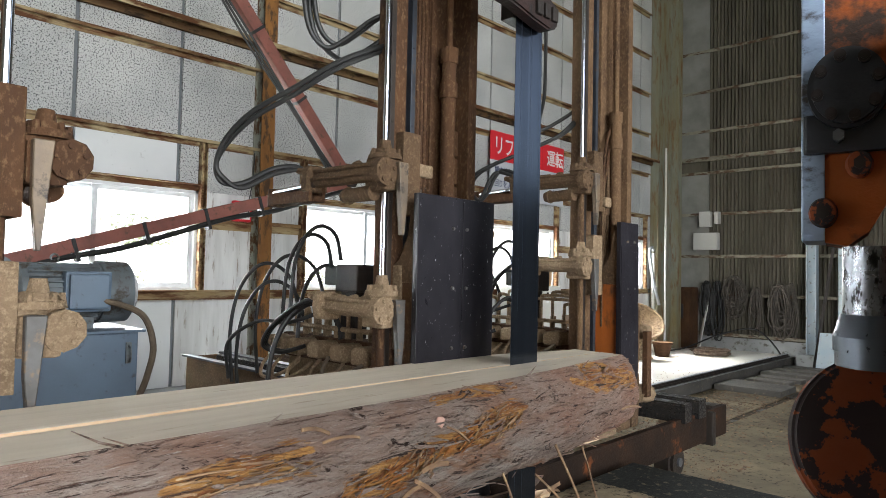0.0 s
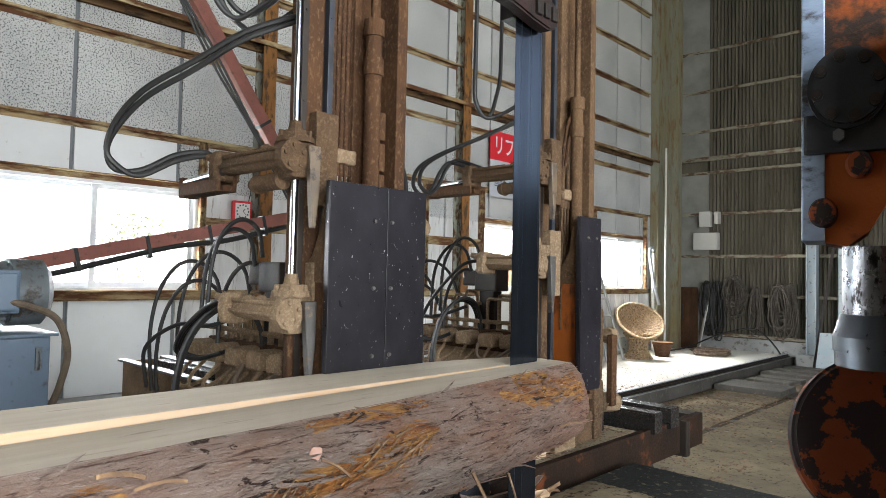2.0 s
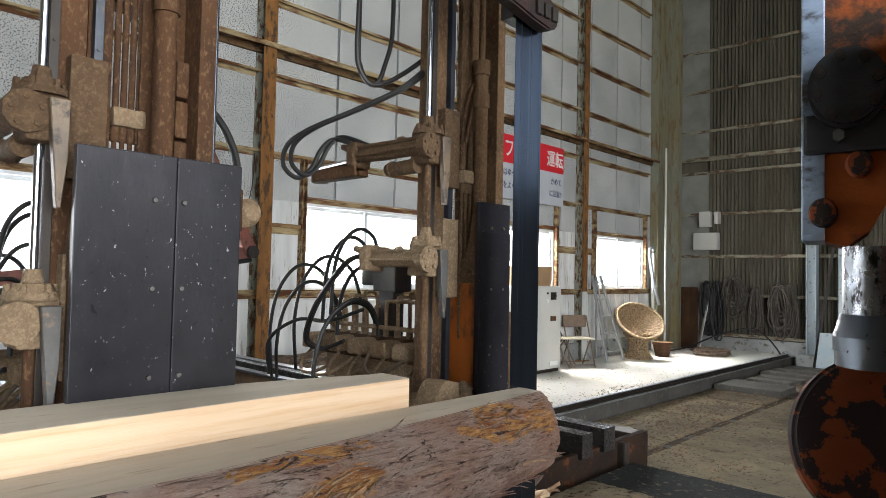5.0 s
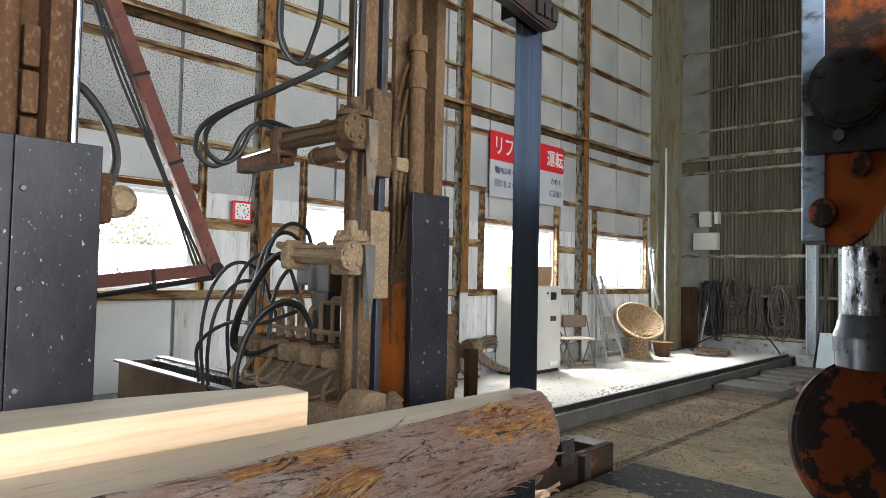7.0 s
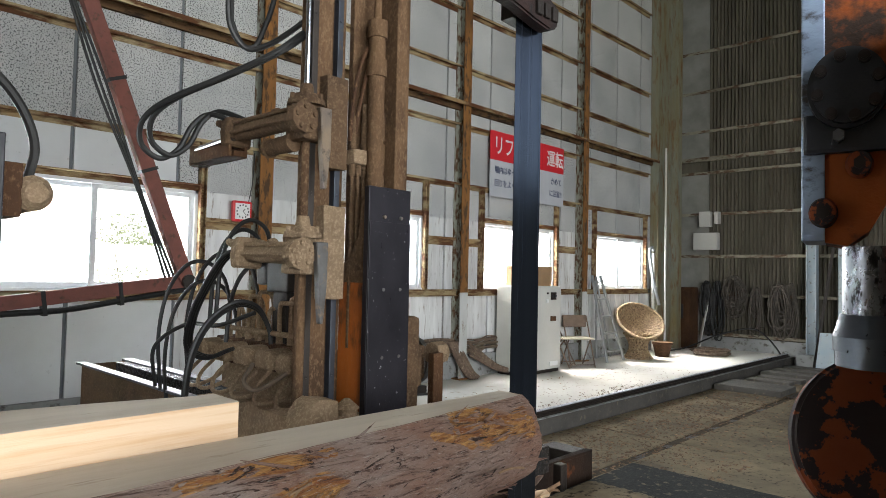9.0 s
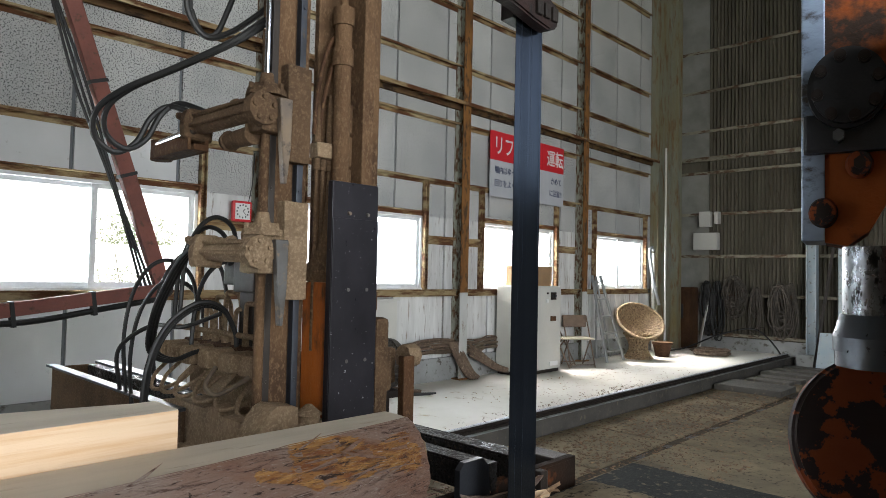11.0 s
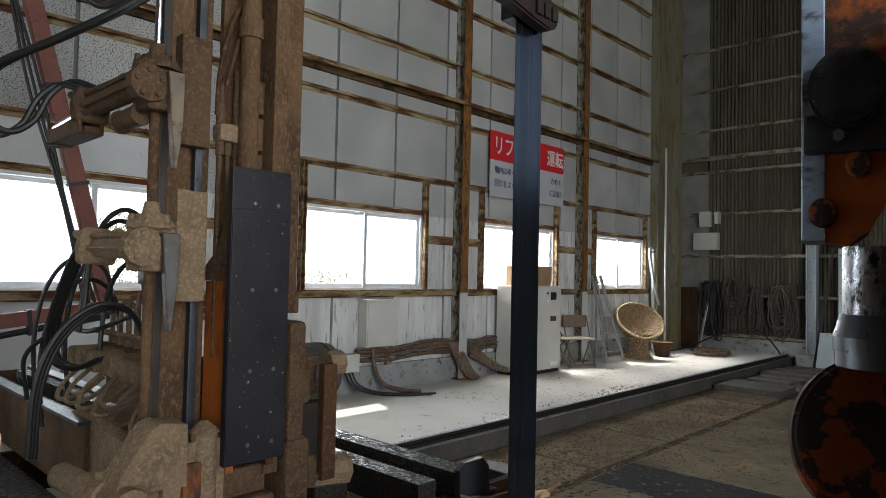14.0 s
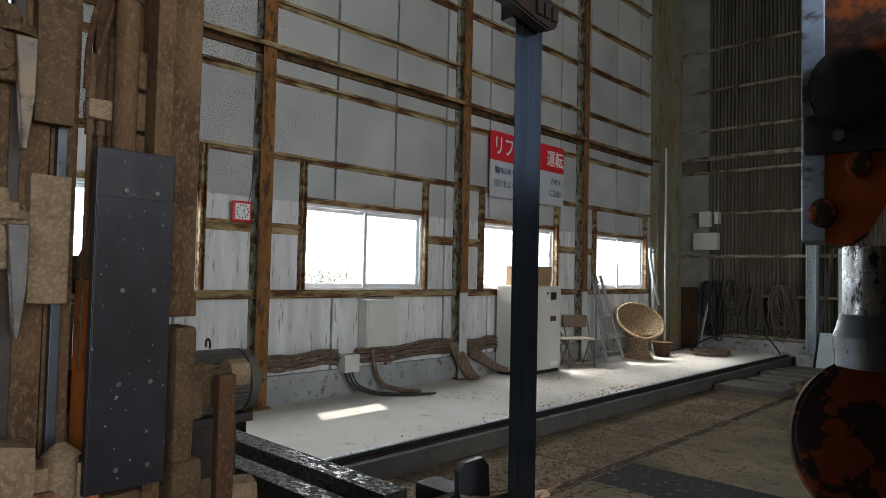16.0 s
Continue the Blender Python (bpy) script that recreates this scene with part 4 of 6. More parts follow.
        rod(bm, (-1.95, ym - 0.225, 0.724), (-1.90, ym - 0.225, 0.727), 0.054, n=20)
        rod(bm, (-2.12, ym - 0.23, 0.76), (-2.12, ym - 0.23, 0.79), 0.02, n=10)
        foot = part("foot_cylinder", lumpy(bm, 0.006, 30), "dusty", h, "dust-caked lower hydraulic cylinder", smooth=True)
        for a in (0.5, 2.1, 3.7, 5.2):
            bm = B()
            bolts(bm, [(-1.90, ym - 0.225 + 0.034 * math.cos(a), 0.727 + 0.034 * math.sin(a))], (1, 0, 0), 0.008, 0.007)
            part("cap_bolt", bm, "dusty", foot)
        bm = B()
        prism(bm, [(ym - 0.25, 0.74), (ym - 0.235, 0.80), (ym - 0.15, 0.925), (ym - 0.12, 0.94), (ym - 0.04, 0.925), (ym - 0.04, 0.74)], "x", -2.08, -1.965)
        part("foot_bracket", lumpy(bm, 0.006), "dusty", h, "dust-caked wedge bracket")
        bm = B()
        bar(bm, (-1.985, ym - 0.235, 0.56), (-1.985, ym - 0.115, 0.85), 0.06, 0.022, 0.004, upv=(1, 0, 0))
        part("foot_strap", bm, "dusty", h, "slanting dusty steel strap")
        bm = B()
        box(bm, -2.04, -1.975, ym - 0.045, ym + 0.035, 0.60, 0.80, 0.006)
        part("foot_box", bm, "knee", h, "small box with worn orange paint")
        bm = B()
        rod(bm, (-2.01, y0 - 0.045, 0.5), (-2.01, y0 - 0.045, 0.885), 0.042, n=16)
        rod(bm, (-2.01, y0 - 0.045, 0.885), (-2.01, y0 - 0.045, 0.92), 0.05, 0.012, n=16)
        part("foot_post", bm, "dusty", h, smooth=True)
    return h, ym


def valve_bank(ym, group="hydraulic valve banks"):
    v = thing("valve_bank", (MX - 0.7, ym + 0.15, 0.46), "dust-caked bank of solenoid valves with pipes and hoses", "valve bank", group)
    RIDERS.append(v)
    bm = B()
    prism(bm, [(-3.24, 0.46), (-3.24, 0.76), (-3.0, 0.80), (-2.50, 0.80), (-2.36, 0.74), (-2.28, 0.46)], "y", ym + 0.0, ym + 0.30)
    prism(bm, [(-3.2, 0.80), (-3.2, 0.93), (-2.36, 0.93), (-2.36, 0.78)], "y", ym + 0.16, ym + 0.28)
    rod(bm, (-2.62, ym - 0.02, 0.70), (-2.62, ym + 0.05, 0.70), 0.13, n=20)
    part("base_casting", lumpy(bm, 0.010), "dusty", v)
    # Dark body colour puts shade into the gaps between the solenoids.
    bm = B()
    box(bm, -3.24, -2.36, ym + 0.14, ym + 0.26, 0.93, 1.06, 0.01)
    part("valve_body", bm, "rustbrown", v)
    for k, x in enumerate((-3.19, -3.08, -2.94, -2.76, -2.57, -2.40)):
        w = 0.036 + 0.005 * k
        bm = B()
        prism(bm, [(x - w, 0.968), (x + w, 0.968), (x + w, 1.03), (x + w * 0.6, 1.052), (x - w * 0.6, 1.052), (x - w, 1.03)], "y", ym + 0.0, ym + 0.135)
        bmesh.ops.bevel(bm, geom=bm.edges[:], offset=0.008, segments=1, affect="EDGES")
        part("solenoid", bm, "dusty", v, "dusty solenoid housing")
        hose(v, [(x, ym + 0.05, 0.96), (x + 0.01, ym - 0.02, 0.90), (x + 0.06, ym - 0.06, 0.85), (x + 0.13, ym - 0.05, 0.845), (x + 0.2, ym + 0.0, 0.88), (x + 0.24, ym + 0.06, 0.94)], 0.0095, "dusty")
    bm = B()
    rod(bm, (-3.28, ym + 0.13, 1.11), (-2.32, ym + 0.13, 1.11), 0.013, n=10)
    part("header_pipe", bm, "dusty", v, smooth=True)
    for k in range(9):
        x = -3.14 + 0.092 * k
        top = 1.22 + 0.025 * (k % 4)
        if k < 5:
            pts = [(x, ym + 0.16, 1.06), (x, ym + 0.16, top - 0.03), (x + 0.02, ym + 0.17, top), (x + 0.06, ym + 0.2, top - 0.03), (x + 0.07, ym + 0.2, 1.06)]
        else:
            pts = [(x, ym + 0.16, 1.06), (x, ym + 0.16, top - 0.02), (x + 0.015, ym + 0.16, top), (x + 0.05, ym + 0.16, top + 0.005), (-2.22, ym + 0.16, top + 0.005)]
        part("pipe", tube(B(), pts, 0.011, 7, 5), "dusty", v, smooth=True)
        bm = B()
        rod(bm, (x, ym + 0.16, 1.06), (x, ym + 0.16, 1.10), 0.018, n=6)
        part("union", bm, "dusty", v)
    bm = B()
    box(bm, -2.90, -2.62, ym + 0.16, ym + 0.26, 1.33, 1.43, 0.014)
    box(bm, -2.78, -2.60, ym + 0.145, ym + 0.27, 1.30, 1.44, 0.01)
    box(bm, -2.76, -2.64, ym + 0.17, ym + 0.25, 1.06, 1.30, 0.006)
    part("pilot_valve", bm, "dark", v, "dark oily pilot valve")
    for k in range(3):
        hose(v, shifted(ARC, ym, (0, -0.10, 0.05)[k], 0.05 * k, (0, 0.015, 0.10)[k]))
        hose(v, shifted(LOOP, ym, (0, -0.16, 0.04)[k], 0.05 * k, (0, 0.06, -0.02)[k]))
        hose(v, [(x, y, z) for x, y, z in shifted(FRONT, ym, -0.01 * k, -0.03 * k, 0.02 * k)], 0.011 if k == 0 else 0.009, "hose")
    hose(v, shifted(LEAD, ym), 0.009, "dustyhose")
    hose(v, [(-3.4, ym - 0.1, 0.80), (-3.38, ym - 0.12, 1.0), (-3.25, ym - 0.02, 1.12), (-3.0, ym + 0.02, 1.13), (-2.8, ym + 0.1, 1.2)])
    return v


A_block, ya = headblock(1.905, 2.40, 1.87, 1.82, 1.245, "headblock with a broad two-piece dark steel plate", True)
B_block, yb_ = headblock(3.60, 3.82, 3.426, 1.97, 1.465, "headblock with a narrow dark plate and orange side")
valve_bank(ya)
valve_bank(yb_)

# second dog mast on the broad headblock
bm = B()
rod(bm, (MX, 2.367, 0.8), (MX, 2.367, 3.3), 0.0152, n=16)
part("piston_rod", bm, "chrome", A_block, "bright chromed piston rod", smooth=True)
bm = B()
rod(bm, (MX - 0.35, 2.50, 1.60), (MX + 0.03, 2.50, 1.60), 0.05, n=18)
rod(bm, (MX + 0.03, 2.50, 1.60), (MX + 0.06, 2.50, 1.60), 0.05, 0.03, n=9)
part("cylinder", lumpy(bm, 0.006), "dusty", A_block, smooth=True)
bm = B()
box(bm, MX - 0.08, MX + 0.05, 2.41, 2.47, 1.53, 1.68, 0.01)
part("slide_block", bm, "rustbrown", A_block)
hose(A_block, [(-2.16, 2.364, 1.957), (-2.18, 2.414, 1.938), (-2.2, 2.472, 1.883), (-2.22, 2.516, 1.812), (-2.24, 2.536, 1.744), (-2.26, 2.53, 1.677), (-2.28, 2.527, 1.636)], 0.014)

# third headblock, of which the clip shows the dogs alone
C_block = thing("headblock", (-2.1, 0.3, 0.45), "headblock with dust-caked dogs hanging over the timber", "headblock", "headblocks of the log carriage")
RIDERS.append(C_block)
bm = B()
box(bm, -1.99, -1.962, -0.05, 0.25, 0.77, 1.737, 0.003)
part("face_plate", bm, "plate", C_block)
bm = B()
box(bm, MX - 0.10, MX + 0.0, 0.36, 0.43, 0.46, 3.3, 0.004)
part("mast", bm, "rustbrown", C_block)
bm = B()
rod(bm, (MX, 0.466, 1.75), (MX, 0.466, 3.3), 0.016, n=16)
part("piston_rod", bm, "chrome", C_block, smooth=True)
bm = B()
rod(bm, (MX, 0.462, 0.46), (MX, 0.462, 1.75), 0.022, n=12)
part("guide_tube", bm, "rustbrown", C_block, smooth=True)
for z, coat in ((1.70, "rustbrown"), (1.22, "dusty")):
    dog(C_block, 0.46, z, -1, 0.3, coat)
hose(C_block, [(MX - 0.1, 0.5, 1.18), (MX - 0.1, 0.46, 1.10), (MX - 0.08, 0.38, 1.06), (MX - 0.05, 0.30, 1.12)], 0.014)
bm = B()
box(bm, -2.3, -1.995, 0.0, 0.5, 0.47, 0.74, 0.02)
part("saddle", lumpy(bm, 0.008), "dusty", C_block)

# gear housing and motor behind the narrow plate
drive = thing("setworks_motor", (-2.5, 4.2, 0.46), "black finned electric motor on a dust-caked gearbox", "motor")
RIDERS.append(drive)
for name, x0, x1, y0, y1, z0, z1 in (("gearbox", -2.2, -2.06, 3.94, 4.03, 0.94, 1.09), ("gear_cover", -2.12, -2.0, 3.86, 3.93, 0.80, 1.22), ("bearing_block", -2.12, -2.02, 3.92, 3.97, 0.92, 1.10), ("gear_foot", -2.2, -2.02, 3.87, 3.97, 0.46, 0.80)):
    part(name, lumpy(box(B(), x0, x1, y0, y1, z0, z1, 0.02), 0.007), "dirtyshade", drive, "dust-caked casting")
bm = B()
box(bm, -2.02, -1.985, 4.0, 4.06, 0.64, 1.06, 0.004)
part("bracket", bm, "rustbrown", drive)
bm = B()
rod(bm, (-2.06, 4.06, 1.05), (-2.06, 4.13, 1.05), 0.05, n=8)
part("knob", lumpy(bm, 0.005), "dusty", drive)
bm = B()
rod(bm, (-2.06, 4.0, 0.66), (-2.06, 4.16, 0.64), 0.06, n=8)
part("knob", lumpy(bm, 0.005), "dusty", drive)
bm = B()
c = Vector((-2.50, 4.22, 0.95))
ax = Vector((0.0, 1.0, 0.0))
rod(bm, c - ax * 0.16, c + ax * 0.13, 0.115, n=40)
for k in range(40):
    a = 2 * math.pi * k / 40
    rd = Vector((math.cos(a), 0, math.sin(a)))
    bar(bm, c + rd * 0.118 - ax * 0.15, c + rd * 0.118 + ax * 0.12, 0.006, 0.022, upv=rd)
part("motor_body", bm, "motorgrey", drive)
bm = B()
rod(bm, c + ax * 0.13, c + ax * 0.17, 0.128, 0.122, n=30)
rod(bm, c + ax * 0.17, c + ax * 0.205, 0.118, 0.07, n=30)
rod(bm, c + ax * 0.215, c + ax * 0.25, 0.024, n=12)
part("fan_cover", bm, "motorgrey", drive, smooth=True)
bm = B()
tube(bm, [c + Vector((0.018 * math.cos(a), 0.0, 0.15 + 0.022 * math.sin(a))) for a in np.linspace(-0.6, 3.7, 9)], 0.005, 6, 3)
part("lifting_eye", bm, "dark", drive)
bm = B()
box(bm, -2.62, -2.38, 4.08, 4.36, 0.80, 0.835, 0.004)
box(bm, -2.60, -2.40, 4.12, 4.30, 0.46, 0.80, 0.004)
part("motor_foot", bm, "dark", drive)

# hydraulic power unit
unit = thing("hydraulic_power_unit", (-4.2, 1.1, 0.46), "blue-grey hydraulic tank with an electric motor on top", "power unit")
RIDERS.append(unit)
bm = B()
box(bm, -4.55, -3.88, 0.2, 1.56, 0.46, 1.035, 0.008)
part("tank", bm, "tank", unit)
bm = B()
box(bm, -4.58, -3.85, 0.17, 1.59, 1.035, 1.05, 0.003)
part("tank_lid", bm, "tank", unit)
bm = B()
box(bm, -3.88, -3.865, 1.49, 1.52, 0.86, 0.98, 0.004)
tube(bm, [(-3.87, 1.505, 0.87), (-3.84, 1.505, 0.88), (-3.84, 1.505, 0.94), (-3.87, 1.505, 0.96)], 0.006, 6, 4)
part("latch", bm, "motor", unit)
c = Vector((-4.15, 1.25, 1.255))
bm = B()
rod(bm, c - ax * 0.25, c + ax * 0.16, 0.165, n=36)
rod(bm, c - ax * 0.30, c - ax * 0.25, 0.12, 0.165, n=30)
rod(bm, c - ax * 0.42, c - ax * 0.30, 0.07, n=20)
mot = part("motor", bm, "motor", unit, "light blue-grey finned electric motor")
for k in range(36):
    a = 2 * math.pi * k / 36
    if abs(math.sin(a)) < 0.9:
        rd = Vector((math.cos(a), 0, math.sin(a)))
        part("fin", bar(B(), c + rd * 0.172 - ax * 0.22, c + rd * 0.172 + ax * 0.14, 0.005, 0.024, upv=rd), "motor", mot)
bm = B()
rod(bm, c + ax * 0.16, c + ax * 0.32, 0.182, 0.178, n=36)
rod(bm, c + ax * 0.32, c + ax * 0.355, 0.178, 0.13, n=36)
part("fan_cowl", bm, "motor", mot, smooth=True)
bm = B()
box(bm, -4.02, -3.945, 1.19, 1.43, 1.15, 1.375, 0.012)
box(bm, -3.945, -3.915, 1.205, 1.415, 1.165, 1.36, 0.014)
part("terminal_box", bm, "tank", mot, "pale blue-grey terminal box")
bm = B()
tube(bm, [c + Vector((0, 0.02 * math.cos(a) - 0.06, 0.19 + 0.022 * math.sin(a))) for a in np.linspace(-0.6, 3.7, 9)], 0.006, 6, 3)
part("lifting_eye", bm, "motor", mot)
for x in (-4.27, -4.03):
    bm = B()
    box(bm, x - 0.03, x + 0.03, 1.05, 1.36, 1.05, 1.12, 0.006)
    part("motor_foot", bm, "motor", mot)
bm = B()
rod(bm, (-4.02, 0.90, 1.395), (-3.99, 0.90, 1.395), 0.05, n=24)
rod(bm, (-4.005, 0.90, 1.05), (-4.005, 0.90, 1.36), 0.01, n=8)
part("pressure_gauge", bm, "motor", unit, "round grey pressure gauge", smooth=True)
hose(unit, [(-3.95, 1.34, 1.22), (-3.90, 1.46, 1.19), (-3.86, 1.58, 1.12), (-3.84, 1.63, 0.95), (-3.84, 1.60, 0.78), (-3.85, 1.56, 0.66)], 0.018, "dustyhose")

# ---- swinging hose boom ----
PIVOT, BOOM = Vector((-4.75, 0.35, 6.1)), 5.15
upper = thing("hose_boom_upper_arm", PIVOT, "faded red steel boom arm with strapped hoses", "boom arm", "swinging hose boom")
bm = B()
box(bm, PIVOT.x - 0.035, PIVOT.x + 0.035, PIVOT.y - 0.052, PIVOT.y + 0.052, PIVOT.z - BOOM, PIVOT.z + 0.1, 0.006)
part("arm", bm, "redarm", upper)
for k in range(3):
    y = PIVOT.y - 0.085 - 0.022 * k
    part("hose", tube(B(), [(PIVOT.x, y + 0.015 * math.sin(3 * j + k), PIVOT.z - BOOM * j / 7) for j in range(1, 8)], 0.010), "hose", upper, smooth=True)
for k in range(1, 8):
    bm = B()
    z = PIVOT.z - BOOM * k / 8 + 0.2
    box(bm, PIVOT.x - 0.04, PIVOT.x + 0.04, PIVOT.y - 0.06, PIVOT.y + 0.06, z - 0.012, z + 0.012)
    part("strap", bm, "hose", upper)
bm = B()
rod(bm, (PIVOT.x - 0.06, PIVOT.y, PIVOT.z - BOOM), (PIVOT.x + 0.06, PIVOT.y, PIVOT.z - BOOM), 0.05, n=16)
part("pin", bm, "dark", upper)
bm = B()
box(bm, WX + 0.15, PIVOT.x - 0.05, PIVOT.y - 0.06, PIVOT.y + 0.06, 6.04, 6.16, 0.004)
rod(bm, (PIVOT.x - 0.1, PIVOT.y, 6.1), (PIVOT.x + 0.08, PIVOT.y, 6.1), 0.04, n=14)
solid("boom_bracket", bm, "rustbrown", "rusty wall bracket holding the boom pivot", "bracket", base=(WX + 0.15, PIVOT.y, 6.1))

J0 = Vector((PIVOT.x - 0.01, 3.73, 2.21))
LOWER = 3.3
lower = thing("hose_boom_lower_arm", J0, "faded red steel boom arm with a hose slung below", "boom arm", "swinging hose boom")
bm = B()
box(bm, J0.x - 0.025, J0.x + 0.025, J0.y - LOWER, J0.y, J0.z - 0.045, J0.z + 0.045, 0.004)
part("arm", bm, "redarm", lower)
part("hose", tube(B(), [(J0.x + 0.01, J0.y - LOWER * j / 8, J0.z - 0.062 - 0.014 * (j % 3)) for j in range(0, 9)], 0.020), "hose", lower, smooth=True)
for k in range(1, 7):
    bm = B()
    y = J0.y - LOWER * k / 7
    box(bm, J0.x - 0.035, J0.x + 0.035, y - 0.012, y + 0.012, J0.z - 0.11, J0.z + 0.05)
    part("strap", bm, "hose", lower)
# elbow height follows the upper arm: (seconds, place along the track, fall of the lower arm)
ELBOW = [(0, 3.73, .30), (0.5, 3.63, .283), (1, 3.53, .265), (1.5, 3.42, .247), (2.5, 3.24, .21), (3.5, 3.05, .17), (4.2, 2.88, .15), (6.3, 2.60, .123), (7, 2.46, .121), (8, 2.28, .125), (9, 2.24, .127),
         (11.3, 2.06, .13), (12, 2.056, .13), (13, 1.92, .13), (14, 1.70, .125), (15, 1.42, .12), (16, 1.15, .12)]

# ---- log: cant and slab ----
def loft(rings):
    bm = B()
    vs = [[bm.verts.new(p) for p in ring] for ring in rings]
    for a, b in zip(vs, vs[1:]):
        for k in range(len(a) - 1):
            bm.faces.new((a[k], a[k + 1], b[k + 1], b[k]))
    return bm


LOG0, LOG1 = -3.3, 2.93
TOPZ = 1.03
cant = thing("squared_cant", (-1.84, 0.0, 0.60), "freshly sawn pale cedar cant with a dusty grey top", "timber")
RIDERS.append(cant)


def back_edge(y):
    return -1.985 + 0.14 * max(0.0, (y - 2.3) / 0.63) ** 1.5 + 0.006 * noise.noise(Vector((0, y * 2, 3)))


ys_ = [LOG0 + (LOG1 - LOG0) * k / 120 for k in range(121)]
bm = loft([[(-1.706, y, TOPZ - 0.0012), (-1.706, y, 0.60), (back_edge(y), y, 0.60), (back_edge(y), y, TOPZ - 0.0012), (-1.706, y, TOPZ - 0.0012)] for y in ys_])
bmesh.ops.remove_doubles(bm, verts=bm.verts[:], dist=0.0005)
bmesh.ops.holes_fill(bm, edges=[e for e in bm.edges if e.is_boundary])
bmesh.ops.recalc_face_normals(bm, faces=bm.faces[:])
part("sawn_body", bm, "sawn", cant)
bm = loft([[(-1.7062, y, TOPZ - 0.001), (-1.712, y, TOPZ + 0.001 + 0.001 * noise.noise(Vector((y, 5, 0)))), (-1.85, y, TOPZ + 0.002), (back_edge(y) + 0.004, y, TOPZ)] for y in ys_])
part("dusty_top", bm, "greywood", cant, "dusty grey weathered top face")

slab = thing("bark_slab", (-1.5, 0.0, 0.62), "thick cedar slab with shaggy reddish bark and a flat grey top", "timber")
PROFILE = [(0.0, 0.0), (0.035, -0.03), (0.07, -0.085), (0.085, -0.15), (0.08, -0.22), (0.05, -0.29), (-0.01, -0.35), (-0.09, -0.39), (-0.2, -0.41), (-0.235, -0.41)]


def near_edge(y):
    t = max(0.0, (y - 1.3) / 1.63)
    return -1.45 - 0.13 * t ** 1.4 + 0.012 * noise.noise(Vector((y * 1.3, 1, 7))) + 0.006 * noise.noise(Vector((y * 7, 2, 7)))


prof = smooth_path([(a, 0, b) for a, b in PROFILE], 6)
rings = []
NY = 760
for k in range(NY + 1):
    y = LOG0 + (LOG1 - LOG0) * k / NY
    e = near_edge(y)
    t = max(0.0, (y - 2.6) / 0.33)
    ring = []
    for j, p in enumerate(prof):
        f = j / (len(prof) - 1)
        q = Vector((e + p.x * (1 - 0.25 * t * t), y + 0.05 * math.sin(3 * f) * t, TOPZ + p.z * (1 - 0.05 * t)))
        # fibrous relief that runs along the log, a little askew, deeper where bark has torn away
        s = Vector((y * 1.6 + 0.8 * q.z, q.z * 22, q.x * 9))
        ridge = noise.fractal(s, 0.9, 2.1, 4)
        plates = noise.noise(Vector((y * 5.5, q.z * 13, 2.0)))
        tear = max(0.0, noise.noise(Vector((y * 1.05 + 1.3 * q.z, q.z * 4.2, 9.0))) - 0.18)
        amt = min(1.0, 4 * f)
        out = Vector((0.9, 0, 0.25 - 0.9 * f))
        q += out * amt * (0.012 * ridge + 0.013 * plates - 0.06 * tear + 0.005 * noise.noise(Vector((y * 30, q.z * 85, 6))))
        ring.append(q)
    rings.append(ring)
TORN = [(1.86, 0.93, 1.67, 0.90, 0.050), (1.67, 0.90, 1.46, 0.88, 0.034), (1.46, 0.88, 1.29, 0.85, 0.040), (1.29, 0.85, 1.10, 0.83, 0.045), (0.66, 0.93, 0.95, 0.95, 0.040), (1.48, 1.01, 1.92, 1.01, 0.012), (2.34, 0.98, 2.50, 0.93, 0.016), (0.0, 0.90, 0.22, 0.93, 0.03), (-0.9, 0.9, -0.6, 0.93, 0.04), (2.48, 0.99, 2.88, 0.94, 0.05)]


def torn(y, z):
    """How far the outer bark has been ripped away, from 0 to 1."""
    best = 0.0
    for y0, z0, y1, z1, rad in TORN:
        f = max(0.0, min(1.0, ((y - y0) * (y1 - y0) + (z - z0) * (z1 - z0)) / ((y1 - y0) ** 2 + (z1 - z0) ** 2)))
        d = math.hypot((y - y0 - f * (y1 - y0)) * 0.8, z - z0 - f * (z1 - z0))
        reach = rad * (1 + 0.8 * noise.noise(Vector((y * 6, z * 26, 4))))
        best = max(best, min(1.0, 1.5 - d / max(0.004, reach)))
    return max(0.0, best)


bm = loft(rings)
torn_layer = bm.verts.layers.float.new("torn")
for v in bm.verts:
    w = torn(v.co.y, v.co.z)
    v[torn_layer] = w
    v.co.x += w * (0.009 * noise.noise(Vector((v.co.y * 9, v.co.z * 70, 3))) - 0.007)
part("bark", bm, "bark", slab, "shaggy reddish-brown cedar bark with torn orange patches", smooth=True)
bm = loft([[(-1.70, y, 0.62), (-1.70, y, TOPZ - 0.002), (-1.69, y, TOPZ), ((near_edge(y) - 1.69) / 2, y, TOPZ + 0.001 * noise.noise(Vector((y * 9, 0, 1)))), (near_edge(y) + 0.003, y, TOPZ - 0.002)] for y in ys_])
part("dusty_top", bm, "greywood", slab, "dusty grey flat top face")
end = [Vector((-1.70, LOG1, 0.62)), Vector((-1.70, LOG1, TOPZ))] + [r for r in rings[-1]]
bm = B()
bm.faces.new([bm.verts.new((p[0], LOG1 - 0.004, p[2])) for p in end])
part("end_grain", bm, "fibre", slab)
random.seed(15)
bm = B()
